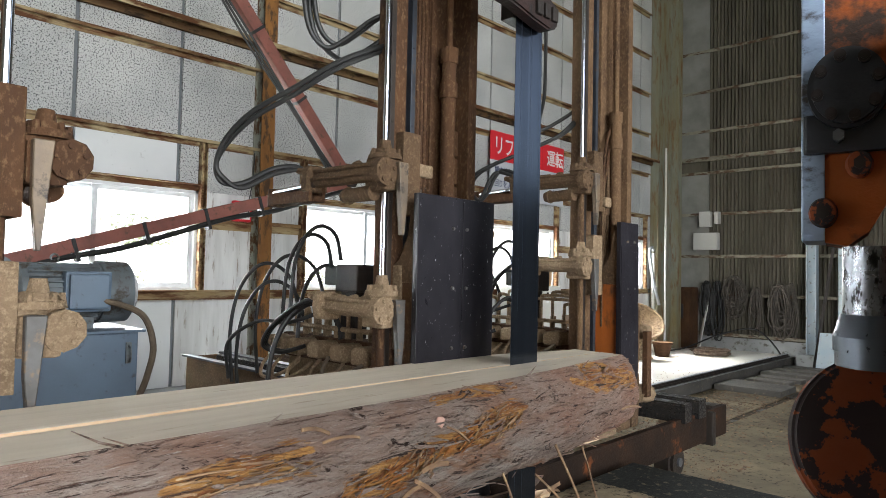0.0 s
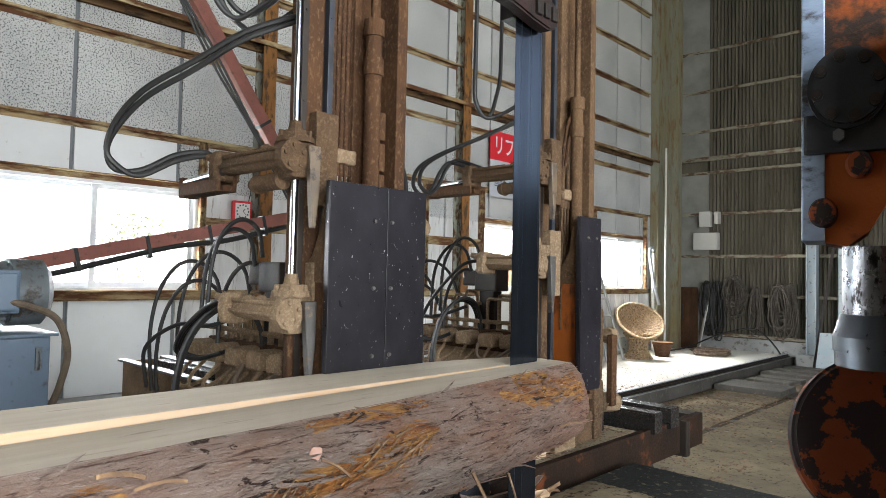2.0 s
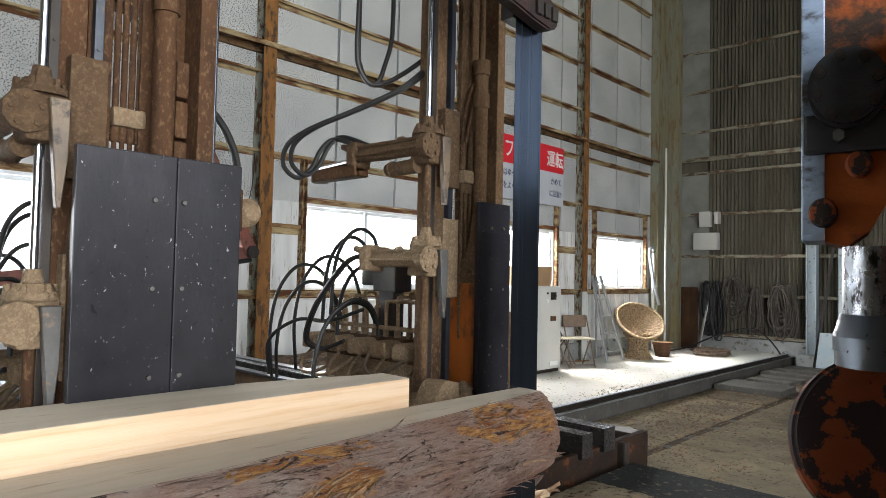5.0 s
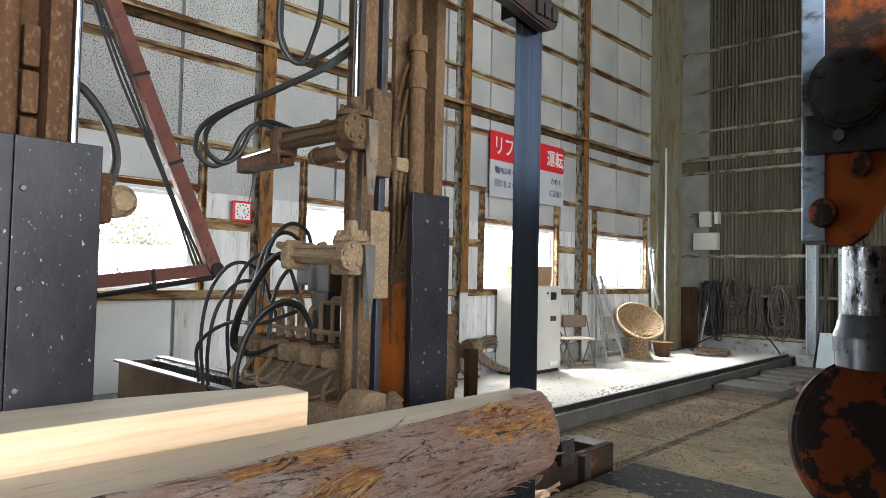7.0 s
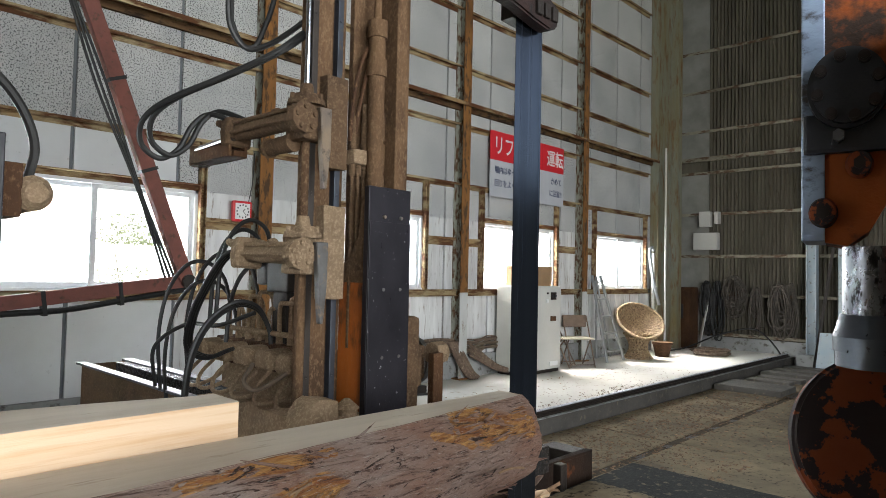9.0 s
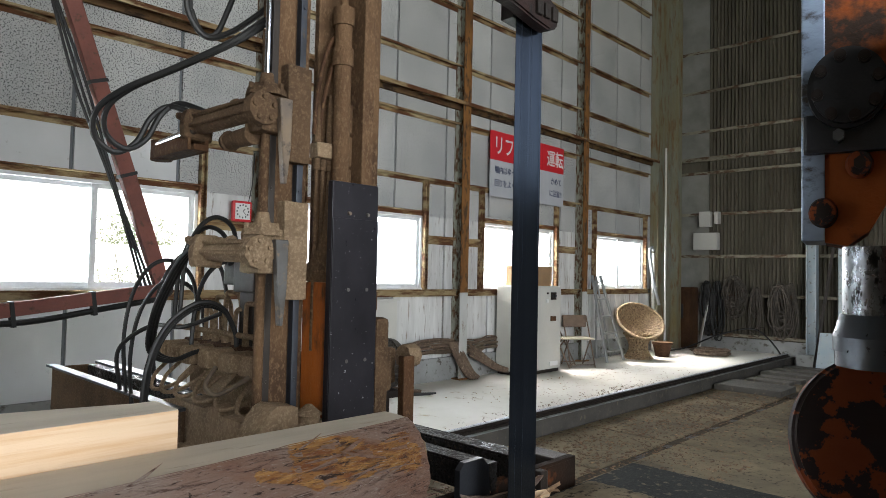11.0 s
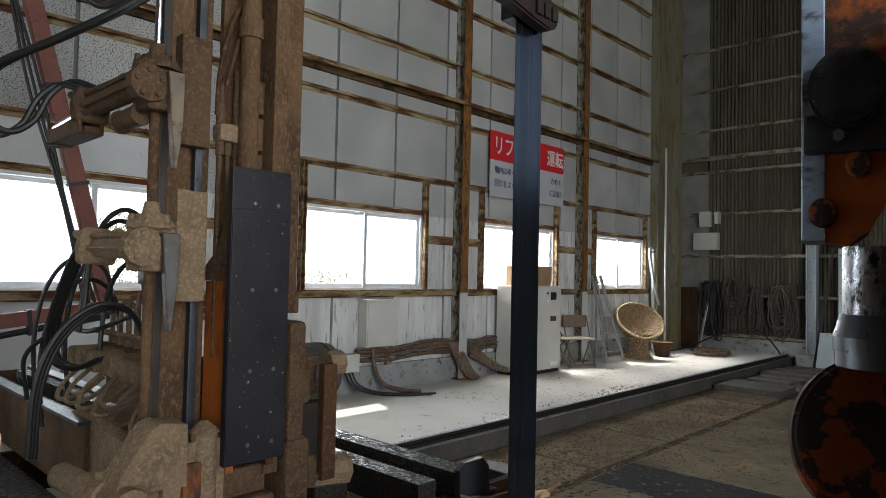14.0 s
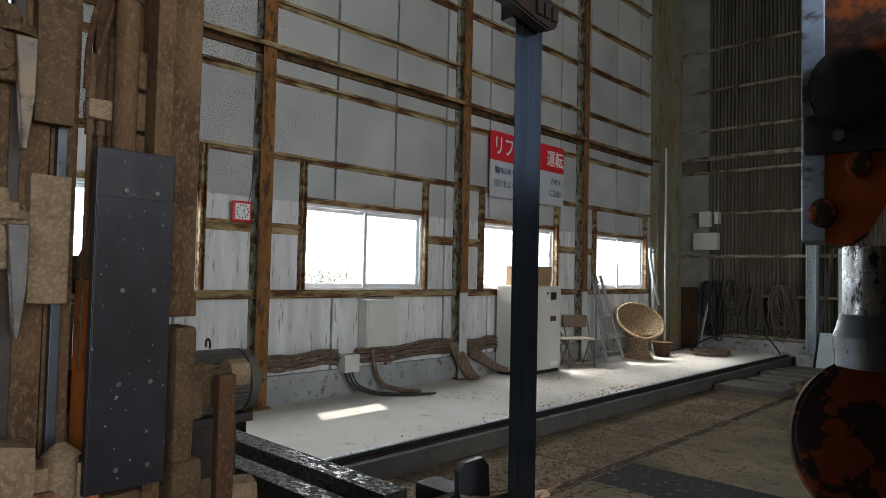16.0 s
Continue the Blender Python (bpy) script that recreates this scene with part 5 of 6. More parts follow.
for k in range(1000):
    ring = rings[random.randrange(10, NY - 4)]
    j = random.randrange(3, len(prof) - 14)
    p, q = Vector(ring[j]), Vector(ring[j + 1])
    down = (q - p).normalized()
    nrm = Vector((0, 1, 0)).cross(down)
    nrm = -nrm if nrm.x < 0 else nrm
    ln, w = random.choice((0.02, 0.035, 0.05, 0.09, 0.14)), random.uniform(0.002, 0.008)
    d = (Vector((0, 1, 0)) * random.choice((-1, 1)) + down * random.uniform(-0.45, 0.25)).normalized()
    side = d.cross(nrm).normalized() * w
    lift = random.uniform(0.05, 0.42) ** 2 * 1.6
    a0 = p - nrm * 0.002
    a1 = a0 + d * ln * 0.6 + nrm * ln * lift * 0.35
    a2 = a0 + d * ln + nrm * ln * lift
    t = nrm * 0.003
    vs = [bm.verts.new(v) for v in (a0 - side, a0 + side, a1 + side * 0.8, a1 - side * 0.8, a2, a0 - side + t, a0 + side + t, a1 + side * 0.8 + t, a1 - side * 0.8 + t, a2 + t)]
    for f in ((0, 1, 2, 3), (3, 2, 4), (6, 5, 8, 7), (7, 8, 9), (1, 6, 7, 2), (5, 0, 3, 8), (2, 7, 9, 4), (8, 3, 4, 9)):
        bm.faces.new([vs[i] for i in f])
tagged(part("bark_flake", bm, "bark", slab, "lifted flakes of fibrous bark"), kind="stuff")
random.seed(25)
for n_, (y0, z0, y1, z1, rad) in enumerate(TORN[:5]):
    bm = B()
    for k in range(26):
        f = random.random()
        y, z = y0 + f * (y1 - y0) + random.gauss(0, 0.03), z0 + f * (z1 - z0) + random.gauss(0, rad * 0.55)
        i = min(NY, max(0, int((y - LOG0) / (LOG1 - LOG0) * NY)))
        j = min(range(4, len(prof) - 4), key=lambda q: abs(rings[i][q][2] - z))
        p = Vector(rings[i][j])
        ln = random.choice((0.03, 0.05, 0.08, 0.12))
        d = Vector((random.uniform(0.0, 0.12), y1 - y0, (z1 - z0) * 1.3 + random.uniform(-0.06, 0.06))).normalized()
        bar(bm, p - d * ln * 0.4 + Vector((-0.004, 0, 0)), p + d * ln * 0.6 + Vector((0.003, 0, 0)), random.uniform(0.002, 0.006), random.uniform(0.002, 0.004), upv=(1, 0, random.uniform(-1, 1)))
    tagged(part("torn_fibre", bm, "innerbark" if n_ % 2 else "fibre", slab, "torn fibres of inner bark"), kind="stuff")
bm = B()
i = int((1.47 - LOG0) / (LOG1 - LOG0) * NY)
j = min(range(4, len(prof) - 4), key=lambda q: abs(rings[i][q][2] - 0.955))
p = Vector(rings[i][j])
bmesh.ops.create_icosphere(bm, subdivisions=3, radius=1, matrix=Matrix.Translation(p) @ Matrix.Diagonal((0.008, 0.022, 0.018, 1)))
for v in bm.verts:
    v.co += Vector((0, noise.noise(v.co * 40), noise.noise(v.co * 35))) * 0.012
part("bare_patch", bm, "barepatch", slab, "pale pink patch of bare wood")
random.seed(5)
STRIPS = [(2.02, 0.80, 0.27, -62, 0.011), (1.72, 0.76, 0.20, -72, 0.008), (1.02, 1.00, 0.12, 150, 0.009), (1.0, 0.98, 0.10, 20, 0.007), (1.35, 0.84, 0.09, 30, 0.014), (1.32, 0.82, 0.10, -25, 0.012), (1.38, 0.83, 0.08, 75, 0.010),
          (2.2, 0.76, 0.2, -78, 0.006), (1.9, 0.72, 0.2, -40, 0.008), (1.1, 0.76, 0.2, 205, 0.008), (2.5, 0.86, 0.1, 20, 0.007), (1.45, 0.95, 0.07, -15, 0.006), (1.36, 0.80, 0.12, 170, 0.010), (1.33, 0.86, 0.07, 110, 0.010)]
for y, z, ln, ang, w in STRIPS:
    a = radians(ang)
    bm = B()
    x = -1.37
    pts = [Vector((x + 0.02 + 0.05 * f * (1 if ln > 0.15 else 0.6), y + ln * f * math.cos(a), z + ln * f * math.sin(a) - 0.03 * f * f)) for f in (0, 0.25, 0.5, 0.75, 1.0)]
    for p, q in zip(pts, pts[1:]):
        bar(bm, p, q, w, 0.004, upv=(1, 0, 0.3))
    part("bark_strip", bm, "fibre", slab, "torn strip of pale bark fibre")
# ---- band saw ----
saw = thing("band_saw", (-1.7, 2.3, 0.33), "wide blue-grey steel band saw blade running vertically", "band saw")
bm = B()
box(bm, -1.7015, -1.6995, 2.203, 2.392, 0.33, 7.0)
part("blade", bm, "blade", saw)
guide = saw
bm = B()
prism(bm, [(1.90, 2.70), (1.92, 2.57), (2.00, 2.51), (2.10, 2.50), (2.22, 2.475), (2.34, 2.46), (2.395, 2.48), (2.40, 2.57), (2.30, 2.62), (2.14, 2.66), (2.04, 2.86), (1.90, 2.86)], "x", -1.685, -1.62)
bmesh.ops.bevel(bm, geom=bm.edges[:], offset=0.008, segments=2, affect="EDGES")
part("guide_housing", lumpy(bm, 0.004), "guide", guide)
bm = B()
prism(bm, [(2.2, 2.50), (2.40, 2.49), (2.40, 2.57), (2.2, 2.59)], "x", -1.78, -1.715)
part("guide_pad", bm, "dark", guide)
for y in (2.23, 2.285, 2.34):
    bm = B()
    box(bm, -1.625, -1.605, y, y + 0.04, 2.50, 2.56, 0.004)
    part("guide_jaw", bm, "dark", guide)
bm = B()
box(bm, -1.70, -1.60, 1.88, 2.02, 2.75, 5.5, 0.01)
part("guide_hanger", bm, "dark", guide)

# saw table, sawdust and scraps
bm = B()
box(bm, -1.87, -0.75, 1.6, 3.60, 0.29, 0.33, 0.004)
box(bm, -1.80, -0.85, 1.7, 3.50, -0.2, 0.29)
tab = solid("saw_table", bm, "tabletop", "greasy dark steel saw table edge with sawdust", "machine table", base=(-1.3, 2.6, -0.2))


def heap(x0, x1, y0, y1, z, height, n=60, seed=1.0):
    bm = B()
    vs = []
    for i in range(n + 1):
        row = []
        for j in range(n + 1):
            u, v = i / n, j / n
            fall = min(1, 6 * u, 6 * (1 - u), 6 * v, 6 * (1 - v))
            x, y = x0 + (x1 - x0) * u, y0 + (y1 - y0) * v
            hgt = fall * height * (0.55 + 0.6 * noise.fractal(Vector((x * 3, y * 3, seed)), 0.8, 2.2, 4)) + 0.006 * noise.noise(Vector((x * 60, y * 60, seed)))
            row.append(bm.verts.new((x, y, z + max(-0.003, hgt))))
        vs.append(row)
    for i in range(n):
        for j in range(n):
            bm.faces.new((vs[i][j], vs[i + 1][j], vs[i + 1][j + 1], vs[i][j + 1]))
    return bm


solid("sawdust_heap", heap(-1.86, -0.9, 1.7, 3.12, 0.33, 0.06, 90), "sawdust", "loose pale sawdust heaped on the saw table", "sawdust", "stuff", base=(-1.4, 2.3, 0.33))
solid("sawdust_drift", heap(-3.85, -2.1, 2.0, 11.0, -0.2, 0.013, 120, 4.0), "dampdust", "thin damp dust drifts over the track bed", "sawdust", "stuff", base=(-3, 5, -0.2))

random.seed(11)
for k in range(26):
    bm = B()
    x, y, z = random.uniform(-1.86, -1.72), random.uniform(2.0, 2.55), 0.36 + random.uniform(0, 0.10)
    a, e = random.uniform(-0.9, 0.9), random.uniform(-0.35, 0.35)
    ln, w = random.uniform(0.1, 0.42), random.uniform(0.012, 0.04)
    d = Vector((math.sin(a) * 0.5, math.cos(a), e * 0.5))
    p0 = Vector((x, y, z))
    bar(bm, p0 - d * ln / 2, p0 + d * ln / 2, w, random.uniform(0.004, 0.016), upv=(random.uniform(-0.6, 0.6), 0, 1))
    bmesh.ops.subdivide_edges(bm, edges=bm.edges[:], cuts=3)
    for v in bm.verts:
        v.co += Vector((noise.noise(v.co * 18 + Vector((k, 0, 0))), 0, noise.noise(v.co * 15 + Vector((0, k, 0))))) * 0.012
    solid("bark_scrap", bm, random.choice(["fibre", "bark", "fibre", "sawn"]), "torn scrap of bark and wood on the saw table", "wood scrap", base=p0, group="scraps by the blade")

bm = B()
for k in range(1500):
    x, y = random.uniform(-3.8, -2.0), random.uniform(2.5, 12.5)
    s = random.choice((0.008, 0.012, 0.02, 0.035))
    a = random.uniform(0, 6.3)
    bar(bm, (x, y, -0.181), (x + s * math.cos(a), y + s * math.sin(a), -0.176), s * 0.5, 0.004)
for k in range(260):
    x, y = random.uniform(-5.2, -4.0), random.uniform(5.5, 10.0)
    s = random.choice((0.006, 0.01, 0.018))
    a = random.uniform(0, 6.3)
    bar(bm, (x, y, 0.003), (x + s * math.cos(a), y + s * math.sin(a), 0.006), s * 0.6, 0.004)
crumbs = B()
for k in range(3200):
    x, y = (random.gauss(-3.2, 0.35), random.uniform(2.5, 10)) if k % 3 else (random.uniform(-3.98, -2.0), random.uniform(3.0, 6.0))
    q = random.choice((0.006, 0.010, 0.016, 0.030))
    a = random.uniform(0, 6.3)
    if -3.82 < x < -1.6:
        bar(crumbs, (x, y, -0.181), (x + q * math.cos(a), y + q * math.sin(a), -0.176), q * 0.6, 0.006)
for k in range(420):
    x, y = random.gauss(-4.12, 0.10), random.gauss(5.8, 1.0) if k % 2 else random.gauss(7.6, 0.5)
    q = random.choice((0.005, 0.008, 0.014))
    a = random.uniform(0, 6.3)
    if -4.9 < x < -4.0:
        bar(crumbs, (x, y, 0.002), (x + q * math.cos(a), y + q * math.sin(a), 0.005), q * 0.6, 0.005)
solid("bark_crumbs", crumbs, "crumb", "scattered dark bark crumbs on floor and walkway", "bark crumbs", "stuff")
solid("wood_chips", bm, "fibre", "scattered wood chips and bark crumbs on the floor", "wood chips", "stuff")

bm = B()
prism(bm, [(2.11, 0.33), (2.11, 0.57), (2.14, 0.60), (2.26, 0.60), (2.30, 0.56), (2.32, 0.33)], "x", -1.915, -1.885)
solid("chip_deflector", bm, "black", "worn black rubber deflector standing beside the blade", "deflector", base=(-1.9, 2.2, 0.33))
for y in (0.4, 1.6, -0.8, -2.2):
    bm = B()
    box(bm, -1.66, -1.40, y - 0.06, y + 0.06, -0.2, 0.525, 0.01)
    solid("slab_rest", bm, "dark", "dark steel rest under the fallen slab", "support", base=(-1.53, y, -0.2), group="rests under the slab")

# guide post in the foreground, close to the eye
P0 = Vector((-0.22, 1.02, 1.66))
FRAME = Matrix.Translation(P0) @ Matrix.Rotation(radians(12.3), 4, "Z") @ Matrix.Diagonal((0.854, 1, 1, 1))


def near(bm):
    bmesh.ops.transform(bm, matrix=FRAME, verts=bm.verts[:])
    return bm


post = thing("guide_post", (-0.10, 1.22, -0.2), "blue-grey and orange saw guide post with a bolted black cap", "machine post")
bm = B()
box(bm, -0.0645, -0.031, 0.0, 0.12, -0.2035, 0.9, 0.002)
part("steel_strip", near(bm), "steelstrip", post, "scuffed blue-white steel strip")
bm = B()
prism(bm, [(-0.031, 0.9), (-0.031, -0.205), (0.0, -0.21), (0.03, -0.19), (0.06, -0.14), (0.09, -0.06), (0.14, 0.0), (0.14, 0.9)], "y", 0.004, 0.13)
part("post_body", near(bm), "orange", post, "chipped orange cast body")
bm = B()
rod(bm, (0.0, -0.03, 0.0), (0.0, 0.01, 0.0), 0.055, n=40)
bmesh.ops.bevel(bm, geom=[e for e in bm.edges if e.calc_face_angle(0) > 1.0], offset=0.006, segments=2, affect="EDGES")
cap = part("flange_cap", near(bm), "black", post, "black bolted round cap", smooth=True)
for k in range(8):
    a = 2 * math.pi * (k + 0.3) / 8
    bm = B()
    rod(bm, (0.042 * math.cos(a), -0.030, 0.042 * math.sin(a)), (0.042 * math.cos(a), -0.036, 0.042 * math.sin(a)), 0.0085, n=12)
    rod(bm, (0.042 * math.cos(a), -0.036, 0.042 * math.sin(a)), (0.042 * math.cos(a), -0.038, 0.042 * math.sin(a)), 0.005, n=6)
    part("cap_bolt", near(bm), "dark", cap)
# Black block standing in for the dark shadow below the cap.
bm = B()
box(bm, -0.062, 0.06, -0.012, 0.004, -0.085, -0.03, 0.006)
part("clamp_block", near(bm), "black", post)
bm = B()
rod(bm, (-0.012, -0.012, -0.063), (-0.012, -0.024, -0.063), 0.009, n=6)
part("nut", near(bm), "railsteel", post)
for x, z, r in ((-0.034, -0.165, 0.022), (0.016, -0.10, 0.02)):
    bm = B()
    rod(bm, (x, -0.012, z), (x, 0.006, z), r * 0.8, r, n=24)
    b_ = part("boss", near(bm), "orange_guard", post, smooth=True)
    bm = B()
    rod(bm, (x, -0.014, z), (x, -0.011, z), r * 0.45, n=6)
    part("bolt_head", near(bm), "dark", b_)
bm = B()
rod(bm, (0.04, 0.05, -0.21), (0.04, 0.05, -0.374), 0.048, n=48)
part("column_rod", near(bm), "pitted", post, "pitted bright steel column", smooth=True)
bm = B()
rod(bm, (0.04, 0.05, -0.334), (0.04, 0.05, -0.303), 0.062, 0.051, n=48)
rod(bm, (0.04, 0.05, -0.354), (0.04, 0.05, -0.334), 0.062, n=48)
rod(bm, (0.04, 0.05, -0.375), (0.04, 0.05, -0.354), 0.058, n=48)
part("collar", near(bm), "steelcollar", post, smooth=True)
bm = B()
c0, axd = Vector((-0.1795, 1.085, 1.181)), Vector((0.349, -0.79, 0.197)).normalized()
rod(bm, c0 - axd * 0.04, c0 + axd * 0.008, 0.125, n=72)
bmesh.ops.bevel(bm, geom=[e for e in bm.edges if e.calc_face_angle(0) > 1.0], offset=0.006, segments=3, affect="EDGES")
part("guard_disc", bm, "orange_guard", post, "flaking orange round guard", smooth=True)
# Unseen block beside the post, sized to keep door light off it.
bm = B()
box(bm, 0.115, 1.10, -0.22, 0.45, -1.86, 0.10, 0.02)
part("machine_column", near(bm), "orange_guard", post)

# ---- along the window wall ----
sign = thing("notice_board", (WX + 0.05, 8.17, 2.53), "red and pale grey notice board with white lettering", "sign")
bm = B()
box(bm, WX + 0.08, WX + 0.10, 7.24, 9.10, 2.53, 3.06, 0.002)
part("lower_panel", bm, "signgrey", sign, "pale grey panel")
bm = B()
box(bm, WX + 0.08, WX + 0.10, 7.24, 9.10, 3.06, 3.48, 0.002)
part("upper_panel", bm, "red", sign, "red panel")


def lettering(text, y, z, size, mat, squash=1.0):
    cu = bpy.data.curves.new("lettering", "FONT")
    cu.body, cu.size, cu.extrude, cu.offset = text, size, 0.0015, size * 0.012
    tmp = bpy.data.objects.new("lettering", cu)
    scene.collection.objects.link(tmp)
    bpy.context.view_layer.update()
    me = bpy.data.meshes.new_from_object(tmp.evaluated_get(bpy.context.evaluated_depsgraph_get()))
    bpy.data.objects.remove(tmp)
    m = Matrix(((0, 0, 1, WX + 0.103), (squash, 0, 0, y), (0, 1, 0, z), (0, 0, 0, 1)))
    me.transform(Matrix.Translation(-BASE[sign]) @ m)
    me.materials.clear()
    me.materials.append(M[mat])
    ob = new("lettering", me)
    ob.parent = sign
    BASE[ob] = BASE[sign]


lettering("リフト", 7.30, 3.17, 0.30, "white", 0.80)
lettering("運転", 8.62, 3.17, 0.27, "white", 0.85)
lettering("場内はゆっく", 7.33, 2.88, 0.115, "ink", 0.85)
lettering("回りをよく見", 7.33, 2.69, 0.115, "ink", 0.85)
lettering("かめて", 8.74, 2.87, 0.115, "ink", 0.85)
lettering("に注意!!", 8.70, 2.68, 0.115, "ink", 0.85)

clock = thing("wall_clock", (WX + 0.08, 3.39, 1.89), "square red-framed wall clock with a white face", "clock")
bm = B()
box(bm, WX + 0.05, WX + 0.10, 3.28, 3.49, 1.88, 2.09, 0.02)
part("frame", bm, "red", clock, "red plastic frame")
bm = B()
box(bm, WX + 0.098, WX + 0.104, 3.305, 3.465, 1.905, 2.065, 0.006)
face = part("dial", bm, "white", clock, "white dial")
for k in range(12):
    a = 2 * math.pi * k / 12
    bm = B()
    y, z = 3.385 + 0.063 * math.sin(a), 1.985 + 0.063 * math.cos(a)
    box(bm, WX + 0.104, WX + 0.106, y - 0.006, y + 0.006, z - 0.008, z + 0.008)
    part("mark", bm, "black", face)
for a, ln, w in ((0.75, 0.035, 0.007), (2.35, 0.055, 0.005)):
    bm = B()
    bar(bm, (WX + 0.107, 3.385, 1.985), (WX + 0.107, 3.385 + ln * math.sin(a), 1.985 + ln * math.cos(a)), w, 0.002, upv=(1, 0, 0))
    part("pointer", bm, "black", face)
bm = B()
tube(bm, [(WX + 0.06, 3.47, 2.09), (WX + 0.04, 3.52, 2.3), (WX + 0.03, 3.54, 2.6)], 0.004, 5)
solid("clock_lead", bm, "black", "thin black lead hanging down the wall", "cable", base=(WX + .03, 3.5, 2.1))

for a, b in ((3.02, 3.54), (3.68, 4.12), (6.05, 6.59), (6.73, 7.12), (9.03, 9.63), (9.77, 10.17)):
    bm = B()
    box(bm, WX, WX + 0.05, a, b, 1.86, 1.90, 0.003)
    box(bm, WX, WX + 0.012, a, b, 1.79, 1.86)
    part("noggin", bm, "rust_frame", wall_west)

jbox = thing("junction_box", (WX + 0.1, 5.2, 0.52), "grey steel electrical box on the wall with conduits below", "electrical box")
bm = B()
box(bm, WX + 0.02, WX + 0.16, 4.97, 5.45, 0.53, 1.07, 0.006)
part("case", bm, "cabinet", jbox)
bm = B()
box(bm, WX + 0.16, WX + 0.172, 4.99, 5.43, 0.55, 1.05, 0.004)
part("door", bm, "cabinet", jbox)
bm = B()
box(bm, WX + 0.0, WX + 0.19, 4.95, 5.47, 1.07, 1.09, 0.003)
part("hood", bm, "cabinet", jbox)
bm = B()
tube(bm, [(WX + 0.1, 5.12, 0.53), (WX + 0.12, 5.13, 0.35), (WX + 0.18, 5.20, 0.12), (WX + 0.34, 5.35, 0.03), (WX + 0.55, 5.5, 0.02)], 0.026)
part("conduit", bm, "rope", jbox, "dusty corrugated conduit")
bm = B()
rod(bm, (WX + 0.1, 5.34, 0.53), (WX + 0.1, 5.34, 0.30), 0.02)
part("conduit", bm, "rust_frame", jbox)

sbox = thing("conduit_box", (WX + 0.1, 4.76, 0.26), "small pale grey conduit box with black cables", "electrical box")
bm = B()
box(bm, WX + 0.05, WX + 0.18, 4.66, 4.87, 0.27, 0.47, 0.006)
part("case", bm, "cabinet", sbox)
for k in range(3):
    part("cable", tube(B(), [(WX + 0.12, 4.70 + 0.05 * k, 0.28), (WX + 0.16, 4.78 + 0.05 * k, 0.12), (WX + 0.3, 4.95 + 0.06 * k, 0.03), (WX + 0.55, 5.2 + 0.08 * k, 0.018), (WX + 0.7, 5.5 + 0.05 * k, 0.015)], 0.014 - 0.002 * k), "hose", sbox, smooth=True)

random.seed(21)
cables = thing("cable_run", (WX + 0.08, 5.0, 0.36), "dust-coated bundle of cables along the wall base", "cables")
for k in range(11):
    z, x = 0.36 + 0.016 * k, WX + 0.06 + 0.02 * (k % 3)
    for a, b in ((3.70, 4.64), (4.90, 6.55), (6.76, 7.5)):
        pts = [(x + random.uniform(-.012, .012), a + (b - a) * j / 6, z + random.uniform(-.014, .014) - 0.02 * math.sin(j)) for j in range(7)]
        part("cable", tube(B(), pts, random.choice((0.009, 0.013, 0.017)), 6, 4), random.choice(["rope", "dustyhose", "rope"]), cables, smooth=True)
for k in range(4):
    part("cable", tube(B(), [(WX + 0.1, 6.45 + 0.04 * k, 0.50), (WX + 0.14, 6.52 + 0.05 * k, 0.35), (WX + 0.22, 6.62 + 0.05 * k, 0.12), (WX + 0.28, 6.70 + 0.05 * k, 0.02)], 0.03, 8), "rope", cables, smooth=True)
for k in range(4):
    part("cable", tube(B(), [(WX + 0.1, 6.85, 0.46 - 0.05 * k), (WX + 0.16, 7.0, 0.35 - 0.04 * k), (WX + 0.26, 7.3, 0.14 - 0.02 * k), (WX + 0.34, 7.7, 0.03)], 0.02, 8), "rope", cables, smooth=True)

cab = thing("control_cabinet", (-5.8, 7.95, 0.0), "light grey steel control cabinet standing by the wall", "cabinet")
bm = B()
box(bm, -6.02, -5.57, 7.46, 8.43, 0.05, 1.26, 0.008)
part("body", bm, "cabinet", cab)
bm = B()
box(bm, -6.0, -5.59, 7.48, 8.41, 0.0, 0.05)
part("plinth", bm, "dark", cab)
bm = B()
box(bm, -5.57, -5.555, 7.49, 8.40, 0.10, 1.23, 0.004)
door = part("door", bm, "cabinet", cab)
for y, z, w, h, m in ((8.20, 1.06, 0.13, 0.11, "dark"), (8.20, 0.75, 0.13, 0.07, "rustbrown"), (8.05, 1.14, 0.03, 0.03, "dark"), (8.04, 1.02, 0.06, 0.05, "white"), (8.22, 0.1, 0.2, 0.06, "white")):
    bm = B()
    box(bm, -5.556, -5.54, y - w / 2, y + w / 2, z, z + h, 0.003)
    part("switch_plate" if m != "white" else "label_plate", bm, m, door)
for y in (8.165, 8.235):
    bm = B()
    rod(bm, (-5.542, y, 1.115), (-5.53, y, 1.115), 0.022, n=14)
    part("dial", bm, "black", door)

cbox = thing("cardboard_box", (-5.8, 7.95, 1.26), "open brown cardboard box on top of the cabinet", "box")
bm = B()
for x0, x1, y0, y1 in ((-5.95, -5.945, 7.58, 8.3), (-5.66, -5.655, 7.58, 8.3), (-5.945, -5.66, 7.58, 7.585), (-5.945, -5.66, 8.295, 8.3)):
    box(bm, x0, x1, y0, y1, 1.26, 1.545)
box(bm, -5.945, -5.66, 7.585, 8.295, 1.26, 1.266)
part("carton", bm, "cardboard", cbox)


